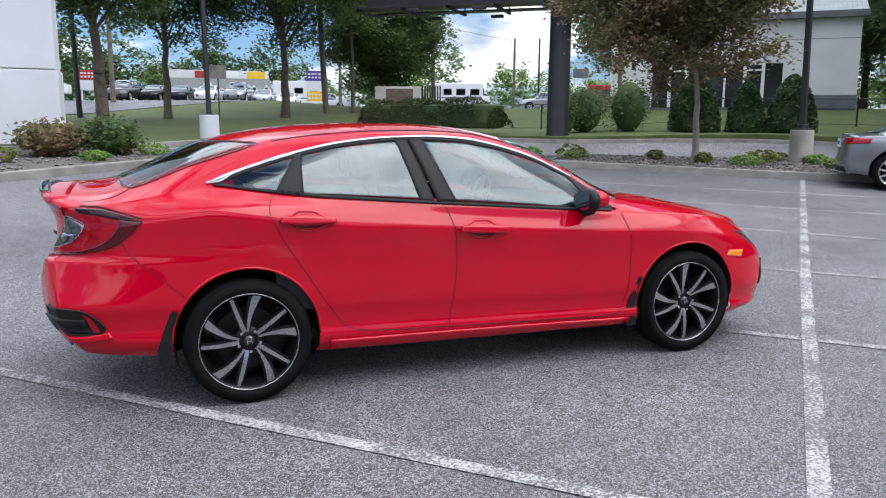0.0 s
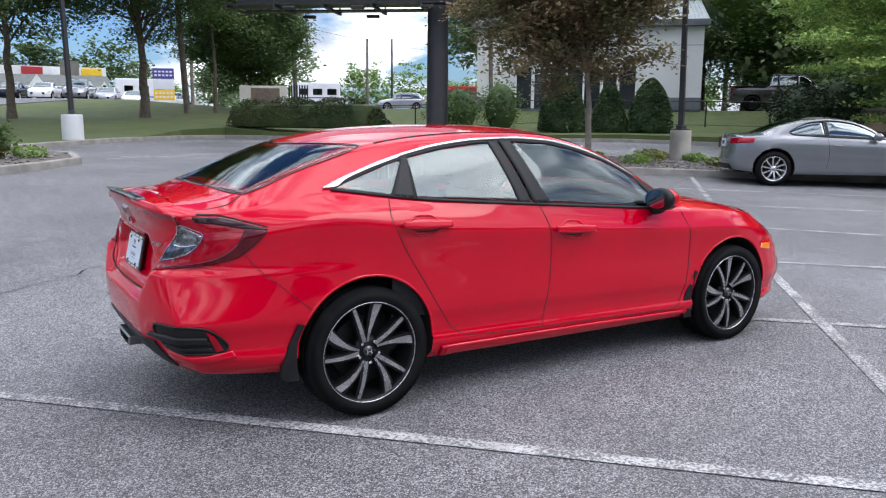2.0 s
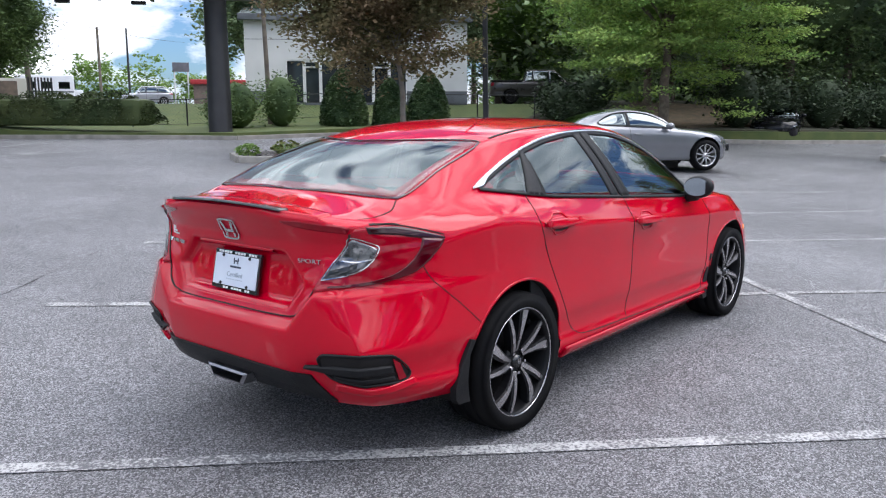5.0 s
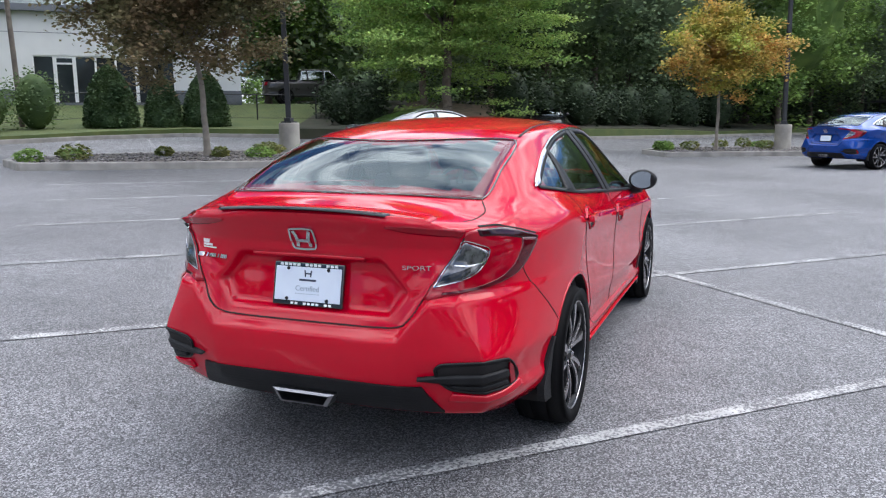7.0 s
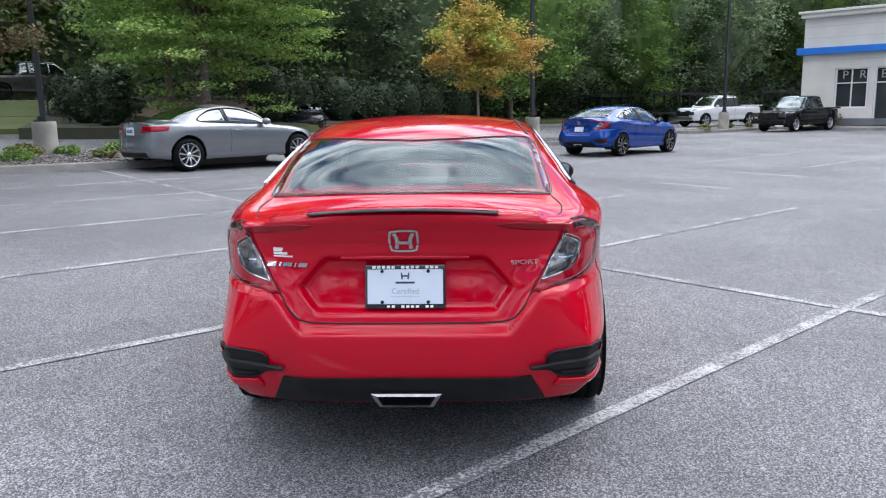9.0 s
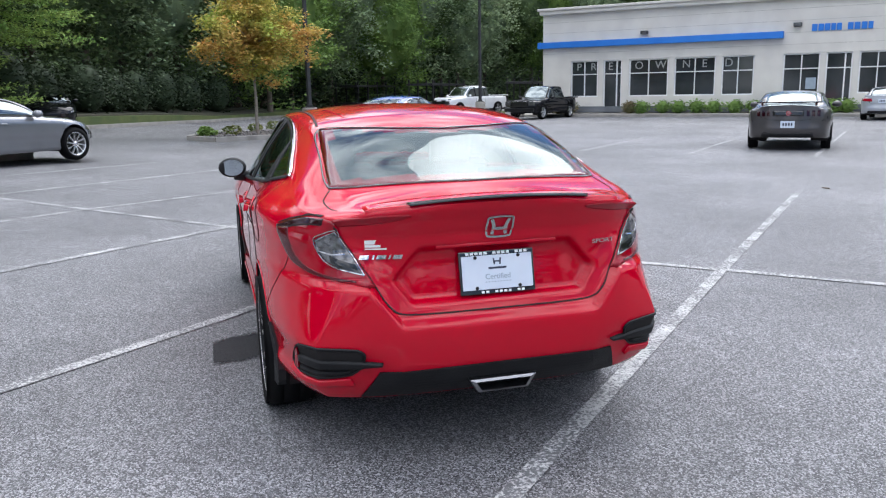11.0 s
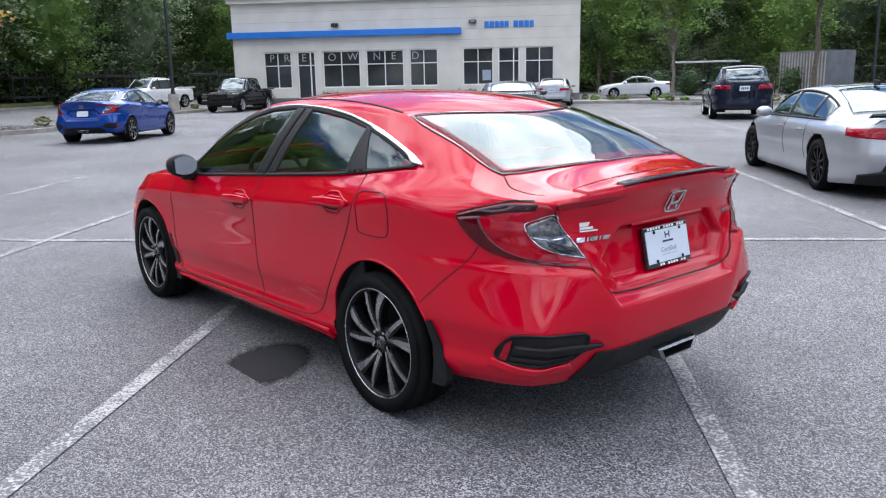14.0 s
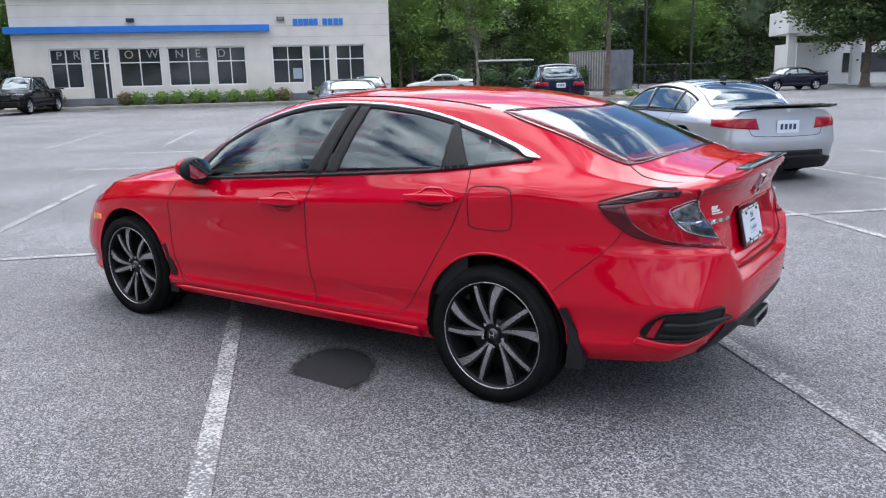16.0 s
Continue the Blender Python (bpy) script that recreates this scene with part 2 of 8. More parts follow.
# car materials
M_RED = car_paint("red_car_paint", (0.48, 0.0, 0.015), 0.0, 0.4, 1.44)
M_CBLUE = car_paint("blue_car_paint", (0.004, 0.044, 0.25), 0.35, 0.28, 1.45)
M_CGREY = car_paint("grey_metallic_paint", (0.20, 0.207, 0.222), 0.55, 0.26, 1.5)
M_CSILV = car_paint("silver_metallic_paint", (0.42, 0.43, 0.455), 0.55, 0.30)
M_CDKG = car_paint("dark_grey_metallic_paint", (0.075, 0.07, 0.07), 0.5, 0.28)
M_CBLK = car_paint("black_car_paint", (0.008, 0.008, 0.010), 0.0, 0.25)
M_CNAVY = car_paint("navy_car_paint", (0.008, 0.010, 0.022), 0.1, 0.25)
M_CWHT = car_paint("white_car_paint", (0.74, 0.75, 0.76), 0.0, 0.30)
M_GLASS = glass("tinted_car_glass", (0.68, 0.73, 0.72), 1.82)
M_GLASSR = glass("rear_car_glass", (0.80, 0.86, 0.85), 1.72)
M_FARGL = glass("dark_car_glass", (0.07, 0.08, 0.08), 2.6)
M_TRIM = surf("black_plastic", (0.008, 0.008, 0.009), (0.014, 0.014, 0.015), scale=12, spec=0.25, rough=0.5, bump=0.15, bscale=150)
M_GLOSSB = surf("gloss_black", (0.008, 0.008, 0.009), rough=0.18, coat=0.6, rvar=0.02)
M_GAP = surf("shadow_gap_rubber", (0.006, 0.004, 0.004), rough=0.8)
M_CHROME = surf("satin_chrome", (0.58, 0.58, 0.60), rough=0.14, metal=1.0, rvar=0.04)
M_STEEL = surf("brushed_exhaust_steel", (0.34, 0.34, 0.35), (0.26, 0.26, 0.27), scale=20, rough=0.30, metal=1.0)
M_TYRE = surf("tyre_rubber", (0.006, 0.006, 0.007), (0.010, 0.010, 0.010), scale=9, rough=0.7, bump=0.12, bscale=90, spec=0.08)
M_ALLOY = surf("machined_alloy", (0.48, 0.465, 0.475), (0.38, 0.37, 0.38), scale=9, rough=0.27, metal=0.95)
M_ALLOYB = surf("black_alloy", (0.005, 0.005, 0.006), rough=0.35, spec=0.2)
M_ALLOYS = surf("silver_alloy", (0.62, 0.62, 0.63), rough=0.28, metal=0.9)
M_DISC = surf("brake_disc_steel", (0.03, 0.03, 0.03), rough=0.5, metal=0.9)
M_RLENS = surf("red_lamp_lens", (0.34, 0.0, 0.012), (0.24, 0.0, 0.009), scale=12, rough=0.08, coat=0.5, spec=0.2, rvar=0.02)
M_OLENS = surf("deep_red_lamp_lens", (0.085, 0.0, 0.005), (0.05, 0.0, 0.004), scale=14, rough=0.08, coat=0.5, spec=0.2, rvar=0.02)
M_DLENS = surf("smoked_red_lens", (0.018, 0.002, 0.005), (0.028, 0.002, 0.006), scale=10, rough=0.08, coat=0.5, spec=0.2, rvar=0.02)
M_CLENS = surf("clear_lamp_lens", (0.20, 0.20, 0.21), (0.04, 0.04, 0.045), scale=38, rough=0.12, metal=0.6, coat=1.0, rvar=0.05)
M_AMBER = surf("amber_lens", (0.85, 0.22, 0.01), rough=0.15, coat=0.8)
M_PLATE = surf("white_plate", (0.66, 0.72, 0.80), (0.62, 0.68, 0.77), scale=8, rough=0.35)
M_DKTXT = surf("dark_print", (0.03, 0.04, 0.07), rough=0.5)
M_MIRR = surf("mirror_glass", (0.42, 0.47, 0.52), rough=0.03, metal=1.0, rvar=0.0)
M_BLTXT = surf("blue_grey_print", (0.30, 0.36, 0.42), rough=0.5)
M_SEAT = surf("black_seat_fabric", (0.020, 0.020, 0.022), (0.035, 0.035, 0.037), scale=30, rough=0.9, bump=0.3, bscale=120)
M_CABIN = surf("dark_cabin_trim", (0.022, 0.022, 0.024), (0.035, 0.035, 0.036), scale=12, rough=0.8)
M_HEADL = surf("grey_headliner", (0.32, 0.31, 0.29), rough=0.95)
M_SIGNR = surf("red_sign_face", (0.42, 0.03, 0.03), (0.36, 0.025, 0.03), scale=4, rough=0.5)
M_SIGNY = surf("yellow_sign_face", (0.75, 0.48, 0.02), rough=0.5)
M_SIGNP = surf("purple_sign_face", (0.06, 0.04, 0.24), rough=0.5)
M_BRICK = surf("weathered_panel", (0.22, 0.16, 0.13), (0.15, 0.12, 0.10), scale=5, rough=0.9)
# litter brown taken darker for the deep shade it lies in
M_STRAW = surf("leaf_litter", (0.13, 0.092, 0.055), (0.075, 0.06, 0.036), scale=3, rough=0.95, bump=0.8, bscale=20)
# woodland floor colour; over the lawn it also stands for tree shade
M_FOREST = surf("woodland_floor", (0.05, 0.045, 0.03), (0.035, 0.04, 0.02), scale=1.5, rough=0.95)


# ---- mesh helpers ----
def part(name, bm, material, parent=None, label="", smooth=False, m=None):
    me = bpy.data.meshes.new(name)
    bm.normal_update()
    bm.to_mesh(me)
    bm.free()
    me.materials.append(material)
    if smooth:
        me.shade_smooth()
    ob = new(name, me)
    if parent is not None:
        ob.parent = parent
    if m is not None:
        ob.matrix_basis = m
    if label:
        ob["label"] = label
    return ob


def mesh_obj(name, verts, faces, material, parent=None, label="", smooth=False):
    me = bpy.data.meshes.new(name)
    me.from_pydata([tuple(v) for v in verts], [], faces)
    me.update()
    me.materials.append(material)
    if smooth:
        me.shade_smooth()
    ob = new(name, me)
    if parent is not None:
        ob.parent = parent
    if label:
        ob["label"] = label
    return ob


def thing(name, m, label, category, group="", kind=""):
    ob = new(name)
    ob.matrix_basis = m
    ob.empty_display_size = 0.1
    return tagged(ob, label, category, group, kind)


def box(bm, c, s, rz=0.0, bev=0.0, m=None):
    """A box of size s round c, with its edges eased by bev."""
    mm = Matrix.Translation(c) @ Matrix.Rotation(rz, 4, "Z")
    if m is not None:
        mm = m @ mm
    r = bmesh.ops.create_cube(bm, size=1.0, matrix=mm @ Matrix.Diagonal((*s, 1)))
    if bev:
        ed = list({e for v in r["verts"] for e in v.link_edges})
        bmesh.ops.bevel(bm, geom=ed, offset=bev, segments=2, affect="EDGES", profile=0.6)
    return r


def rod(bm, a, b, r1, r2=None, n=10, caps=True):
    """A tapered round bar from a to b."""
    a, b = Vector(a), Vector(b)
    d = b - a
    mm = Matrix.Translation((a + b) / 2) @ d.to_track_quat("Z", "Y").to_matrix().to_4x4()
    bmesh.ops.create_cone(bm, cap_ends=caps, segments=n, radius1=r1, radius2=r1 if r2 is None else r2, depth=d.length, matrix=mm)


def revolve(bm, prof, n=32, axis="Z", closed=False):
    """Turns a profile of (radius, height) round the axis."""
    rings = []
    for i in range(n):
        a = 2 * math.pi * i / n
        ring = []
        for r, h in prof:
            p = (r * math.cos(a), r * math.sin(a), h)
            if axis == "Y":
                p = (r * math.cos(a), h, r * math.sin(a))
            ring.append(bm.verts.new(p))
        rings.append(ring)
    k = len(prof)
    for i in range(n):
        A, B = rings[i], rings[(i + 1) % n]
        for j in range(k if closed else k - 1):
            bm.faces.new((A[j], A[(j + 1) % k], B[(j + 1) % k], B[j]))


def prism(bm, pts, z0, z1, m=None):
    """A flat polygon pts (x, y) given thickness from z0 to z1."""
    m = m or Matrix()
    lo = [bm.verts.new(m @ Vector((x, y, z0))) for x, y in pts]
    hi = [bm.verts.new(m @ Vector((x, y, z1))) for x, y in pts]
    bm.faces.new(lo[::-1])
    bm.faces.new(hi)
    n = len(pts)
    for i in range(n):
        bm.faces.new((lo[i], lo[(i + 1) % n], hi[(i + 1) % n], hi[i]))


def words(name, body, size, material, parent, m, depth=0.004, align="CENTER", label=""):
    cu = bpy.data.curves.new(name, "FONT")
    cu.body, cu.size, cu.extrude, cu.align_x, cu.align_y = body, size, depth, align, "CENTER"
    tmp = bpy.data.objects.new(name, cu)
    me = bpy.data.meshes.new_from_object(tmp)
    bpy.data.objects.remove(tmp)
    me.materials.append(material)
    ob = new(name, me)
    ob.parent = parent
    ob.matrix_basis = m
    if label:
        ob["label"] = label
    return ob


def pchip(xs, ys):
    xs, ys = np.asarray(xs, float), np.asarray(ys, float)
    h, dl = np.diff(xs), np.diff(ys) / np.diff(xs)
    d = np.zeros(len(xs))
    d[0], d[-1] = dl[0], dl[-1]
    for i in range(1, len(xs) - 1):
        if dl[i - 1] * dl[i] > 0:
            w1, w2 = 2 * h[i] + h[i - 1], h[i] + 2 * h[i - 1]
            d[i] = (w1 + w2) / (w1 / dl[i - 1] + w2 / dl[i])

    def f(x):
        x = np.clip(np.asarray(x, float), xs[0], xs[-1])
        i = np.clip(np.searchsorted(xs, x) - 1, 0, len(h) - 1)
        t = (x - xs[i]) / h[i]
        return (2 * t**3 - 3 * t**2 + 1) * ys[i] + (t**3 - 2 * t**2 + t) * h[i] * d[i] + (-2 * t**3 + 3 * t**2) * ys[i + 1] + (t**3 - t**2) * h[i] * d[i + 1]

    return f


def tab(pairs):
    p = sorted(pairs)
    return pchip([a for a, _ in p], [b for _, b in p])


# ---- ground ----
def lot_z(x, y):
    """The car park is level round the red car and rises gently to one side."""
    return 0.04 * min(max(y - 1, 0), 9) + 0.02 * min(max(y - 10, 0), 14) + 0.008 * min(max(x - 8, 0), 16) * min(1, max(0, (y + 6) / 6))


def sd(s, d):
    return (s + d) / 2, (s - d) / 2


# bay grid: a runs along the bays, b across them
GO, GU, GV = Vector((0.33, -2.93)), Vector((0.691, -0.723)), Vector((0.723, 0.691))


def bay(a, b):
    return GO + GU * a + GV * b


# ---- cars: bodies lofted from section curves ----
class Shell:
    """A car body: x ahead, y to the left, z up, origin on the ground midway between the axles."""

    def __init__(s, d):
        s.top, s.rail_y, s.rail_z = tab(d["top"]), tab(d["rail_y"]), tab(d["rail_z"])
        s.belt_y, s.belt_z, s.wide, s.bot = tab(d["belt_y"]), tab(d["belt_z"]), tab(d["wide"]), tab(d["bot"])
        s.xr, s.xf = tab(d["rear"]), tab(d["front"])
        s.bow_r, s.bow_f, s.bow_p = d.get("bow_r", 0.09), d.get("bow_f", 0.22), d.get("bow_p", 2.6)
        s.tr, s.tf = tab(d["taper_r"]), tab(d["taper_f"])
        s.side = d["side"]      # (share of height to the belt, inset)
        s.crown = d.get("crown", 2.3)
        s.axles, s.arch_r, s.hub_z = d["axles"], d["arch_r"], d["hub_z"]
        s.dent = d.get("dent")
        s.full = d.get("full", 0.0)      # fuller bumper corners
        s.step = d.get("step")      # (inner y, outer y, rise): the bumper ledge climbs to the lamps
        s.nz = d.get("nz", 24)
        s.nu = d.get("nu", 150)
        s.cache = {}

    def tail_x(s, y, z):
        """The tail's profile, whose bumper ledge lies higher at the corners."""
        if not s.step:
            return float(s.xr(z))
        y0, y1, rise = s.step
        r = rise * min(1.0, max(0.0, (abs(y) - y0) / (y1 - y0)))
        return float(s.xr(np.interp(z, [0.3, 0.575 + r, 0.665 + 0.92 * r, 0.95], [0.3, 0.575, 0.665, 0.95]) if 0.3 < z < 0.95 else z))

    def ends(s, z):
        return s.tail_x(9.0, z) + s.bow_r, float(s.xf(z)) - s.bow_f

    def blend(s, kind, fn, x):
        """A row of points at x, between rows kept at every centimetre."""
        i = math.floor(x * 100)
        rows = []
        for k in (i, i + 1):
            if (kind, k) not in s.cache:
                s.cache[kind, k] = np.array(fn(k / 100))
            rows.append(s.cache[kind, k])
        f = x * 100 - i
        return rows[0] * (1 - f) + rows[1] * f

    def lower(s, x):
        return s.blend("low", s.lower_row, x)

    def upper(s, x):
        return s.blend("up", s.upper_row, x)

    def lower_row(s, x):
        """Points (y, z) of the side from the sill up to the belt."""
        n = s.nz
        zb, zt, w, by = float(s.bot(x)), float(s.belt_z(x)), float(s.wide(x)), float(s.belt_y(x))
        fr = [a for a, _ in s.side]
        yy = [w - b for _, b in s.side]
        yy[-1] = by
        yy[-2] = min(yy[-2], 0.5 * (by + yy[-3]) + 0.02) if by < yy[-3] - 0.05 else yy[-2]
        f = pchip(fr, yy)
        k = np.linspace(0, 1, n)
        z = zb + (zt - zb) * k
        y = f(k)
        out = []
        for yi, zi in zip(y, z):
            e0, e1 = s.ends(zi)
            tr = min(1.0, float(s.tr(max(0, x - e0))))
            tr += (1 - tr) * s.full * min(1.0, max(0.0, (0.74 - zi) / 0.2))
            t = tr * min(1.0, float(s.tf(max(0, e1 - x))))
            out.append((yi * t, zi))
        return out

    def upper_row(s, x):
        """Points (y, z) from the belt over the rail to the middle of the roof."""
        b, r, t = s.lower_row(x)[-1], (float(s.rail_y(x)), float(s.rail_z(x))), float(s.top(x))
        e0, e1 = s.ends(b[1])
        r = (min(r[0], b[0] - 0.02), max(r[1], b[1] + 0.002))
        t = max(t, r[1] + 0.004)
        out = []
        for i in range(1, 12):
            k = i / 11
            bul = 0.018 * math.sin(math.pi * k) * min(1, (r[1] - b[1]) / 0.25)
            out.append((b[0] + (r[0] - b[0]) * k + bul, b[1] + (r[1] - b[1]) * k))
        for i in range(1, 13):
            k = 1 - i / 12
            k = k**0.85
            out.append((r[0] * k, r[1] + (t - r[1]) * (1 - k**s.crown)))
        return out

    def section(s, x):
        return s.blend("all", lambda v: np.concatenate([s.lower(v), s.upper(v)]), x)

    def y_at(s, x, z):
        q = s.section(x)
        return float(np.interp(z, q[:, 1], q[:, 0]))

    def z_at(s, x, y):
        q = s.section(x)[s.nz - 1:]
        return float(np.interp(-abs(y), -q[:, 0], q[:, 1]))

    def x_rear(s, y, z):
        e0, _ = s.ends(z)
        ye = s.y_at(e0 + 0.001, min(z, float(s.belt_z(e0)) - 0.002))
        return s.tail_x(y, z) + s.bow_r * (min(1, abs(y) / ye)) ** s.bow_p + s.hollow(y, z)

    def hollow(s, y, z):
        """The pressed-in panel round the number plate."""
        if not s.dent:
            return 0.0
        d, hw, z0, z1 = s.dent
        q = lambda t: 0.0 if t <= 0 else (1.0 if t >= 1 else t * t * (3 - 2 * t))
        w = float(np.interp(z, [z0, z0 + 0.09, z1], [hw - 0.065, hw, hw - 0.10]))
        return d * q((w - abs(y)) / 0.035 + 0.5) * q((z - z0) / 0.026 + 0.5) * q((z1 - z) / 0.022 + 0.5)

    def side_pt(s, x, z, off, sg):
        y = s.y_at(x, z)
        nx, nz = -(s.y_at(x + 0.01, z) - s.y_at(x - 0.01, z)) / 0.02, -(s.y_at(x, z + 0.01) - s.y_at(x, z - 0.01)) / 0.02
        nx, nz = max(-2, min(2, nx)), max(-2, min(2, nz))
        n = Vector((nx, 1, nz)).normalized()
        return Vector((x + n.x * off, sg * (y + n.y * off), z + n.z * off))

    def top_pt(s, x, y, off, sg=1):
        z = s.z_at(x, y)
        nx, ny = -(s.z_at(x + 0.02, y) - s.z_at(x - 0.02, y)) / 0.04, -(s.z_at(x, y + 0.01) - s.z_at(x, y - 0.01)) / 0.02
        n = Vector((nx, max(-3, min(3, ny)), 1)).normalized()
        return Vector((x + n.x * off, sg * (y + n.y * off), z + n.z * off))

    def rear_pt(s, y, z, off, sg=1):
        x = s.x_rear(y, z)
        ny, nz = (s.x_rear(y + 0.01, z) - s.x_rear(y - 0.01, z)) / 0.02, (s.x_rear(y, z + 0.01) - s.x_rear(y, z - 0.01)) / 0.02
        n = Vector((-1, max(-3, min(3, ny)), max(-2, min(2, nz)))).normalized()
        return Vector((x + n.x * off, sg * (y + n.y * off), z + n.z * off))

    def wrap_pt(s, a, z, off, sg=1):
        """A point round the rear corner: a runs outward over the tail, then forward along the flank."""
        e0, _ = s.ends(z)
        ye = s.y_at(e0 + 0.001, z)
        if a <= ye:
            p = s.rear_pt(a, z, off, sg)
            return p
        x = e0 + (a - ye) * 0.8
        k = min(1, (a - ye) / 0.06)
        q = s.side_pt(x, z, off, sg)
        if k < 1:
            r = s.rear_pt(ye - 0.004, z, off, sg)
            q = r.lerp(s.side_pt(e0 + 0.06 * 0.8, z, off, sg), k)
        return q

    def mesh(s, name, material, parent, holes=(), roof_holes=(), label=""):
        """The painted skin, with wheel arches and window openings cut."""
        bm = bmesh.new()
        nlow, nup = s.nz, 23
        u = np.linspace(0, 1, s.nu)
        u = 0.5 - 0.5 * np.cos(np.pi * u) if s.nu < 60 else 0.82 * u + 0.18 * (0.5 - 0.5 * np.cos(np.pi * u))
        rows = nlow + nup
        for sg in (1, -1):
            P = [[None] * len(u) for _ in range(rows)]
            # each row runs between its own ends
            for j in range(nlow):
                k = j / (nlow - 1)
                e0, e1 = s.xr(0.6) + s.bow_r, s.xf(0.6) - s.bow_f
                for _ in range(6):
                    z0 = s.bot(e0) + (s.belt_z(e0) - s.bot(e0)) * k
                    z1 = s.bot(e1) + (s.belt_z(e1) - s.bot(e1)) * k
                    e0, e1 = s.ends(float(z0))[0], s.ends(float(z1))[1]
                for i, ui in enumerate(u):
                    x = e0 + (e1 - e0) * ui
                    y, z = s.lower(x)[j]
                    P[j][i] = (x, y, z)
            b0, b1 = P[nlow - 1][0], P[nlow - 1][-1]
            t0, t1 = float(s.xr(float(s.top(b0[0])))), float(s.xf(float(s.top(b1[0]))))
            for j in range(nup):
                for i, ui in enumerate(u):
                    xb = P[nlow - 1][i][0]
                    q = s.upper(xb)
                    f = 1 - q[j][0] / max(1e-6, P[nlow - 1][i][1])
                    fe = 1 - (1 - f) ** 2.6
                    sh = (t0 - b0[0]) * max(0, 1 - ui / 0.06) ** 1.5 + (t1 - b1[0]) * max(0, (ui - 0.9) / 0.1) ** 1.5
                    P[nlow + j][i] = (xb + sh * fe, q[j][0], q[j][1])
            V = [[bm.verts.new((p[0], sg * p[1], p[2])) for p in row] for row in P]

            def quad(a, b, c, d):
                vs = []
                for v in (a, b, c, d):
                    if v not in vs:
                        vs.append(v)
                if len(vs) > 2:
                    try:
                        bm.faces.new(vs if sg > 0 else vs[::-1])
                    except ValueError:
                        pass

            for j in range(rows - 1):
                for i in range(len(u) - 1):
                    a, b = P[j][i], P[j + 1][i + 1]
                    cx, cz, cy = (a[0] + b[0]) / 2, (a[2] + b[2]) / 2, (a[1] + b[1]) / 2
                    if j < nlow and any((cx - ax) ** 2 + (cz - s.hub_z) ** 2 < s.arch_r**2 for ax in s.axles):
                        continue
                    if j >= nlow - 3 and any(inside(cx, cz, h) for h in holes) and abs(cy) > 0.3:
                        continue
                    if j >= nlow + 6 and any(inside(cx, abs(cy), h) for h in roof_holes):
                        continue
                    quad(V[j][i], V[j][i + 1], V[j + 1][i + 1], V[j + 1][i])
            # tail and nose caps
            for end in (0, -1):
                ns = 64 if s.dent else 14
                prev = [V[j][end] for j in range(nlow)]
                edge = [P[j][end] for j in range(nlow)]
                topc = [P[nlow - 1][end]] + [P[nlow + j][end] for j in range(nup)]
                ty, tz, txx = [p[1] for p in topc][::-1], [p[2] for p in topc][::-1], [p[0] for p in topc][::-1]
                for si in range(1, ns + 1):
                    sc = 1 - si / ns
                    cur = []
                    for j in range(nlow):
                        k = j / (nlow - 1)
                        ex, ey, ez = edge[j]
                        y = ey * sc
                        yt = edge[-1][1] * sc
                        dz = float(np.interp(yt, ty, tz)) - edge[-1][2]
                        z = ez + dz * k * k
                        x = (s.tail_x(y, z) + s.bow_r * sc**s.bow_p + s.hollow(y, z)) if end == 0 else (float(s.xf(z)) - s.bow_f * sc**2.6)
                        if j == nlow - 1:
                            x = float(np.interp(yt, ty, txx))
                        cur.append(bm.verts.new((x, sg * y, z)))
                    for j in range(nlow - 1):
                        if end == 0:
                            quad(cur[j], prev[j], prev[j + 1], cur[j + 1])
                        else:
                            quad(prev[j], cur[j], cur[j + 1], prev[j + 1])
                    prev = cur
        # arch edges run true to the circle
        for v in bm.verts:
            for ax in s.axles:
                dx, dz = v.co.x - ax, v.co.z - s.hub_z
                r = math.hypot(dx, dz)
                if v.link_faces and r < s.arch_r and abs(v.co.y) > 0.45 and r > 0.5 * s.arch_r:
                    v.co.x, v.co.z = ax + dx * s.arch_r / r, s.hub_z + dz * s.arch_r / r
        bmesh.ops.delete(bm, geom=[v for v in bm.verts if not v.link_faces], context="VERTS")
        bmesh.ops.remove_doubles(bm, verts=bm.verts, dist=0.0012)
        bmesh.ops.recalc_face_normals(bm, faces=bm.faces)
        return part(name, bm, material, parent, label, smooth=True)


def inside(x, y, poly):
    c = False
    n = len(poly)
    for i in range(n):
        (x1, y1), (x2, y2) = poly[i], poly[i - 1]
        if (y1 > y) != (y2 > y) and x < (x2 - x1) * (y - y1) / (y2 - y1) + x1:
            c = not c
    return c


def curve_pts(pts, n):
    """n points evenly along a smooth line through pts."""
    pts = np.array(pts, float)
    L = np.concatenate([[0], np.cumsum(np.hypot(*np.diff(pts, axis=0).T))])
    fx, fy = (pchip(L, pts[:, 0]), pchip(L, pts[:, 1])) if len(pts) > 2 else ((lambda t: np.interp(t, L, pts[:, 0])), (lambda t: np.interp(t, L, pts[:, 1])))
    t = np.linspace(0, L[-1], n)
    return np.stack([fx(t), fy(t)], 1)


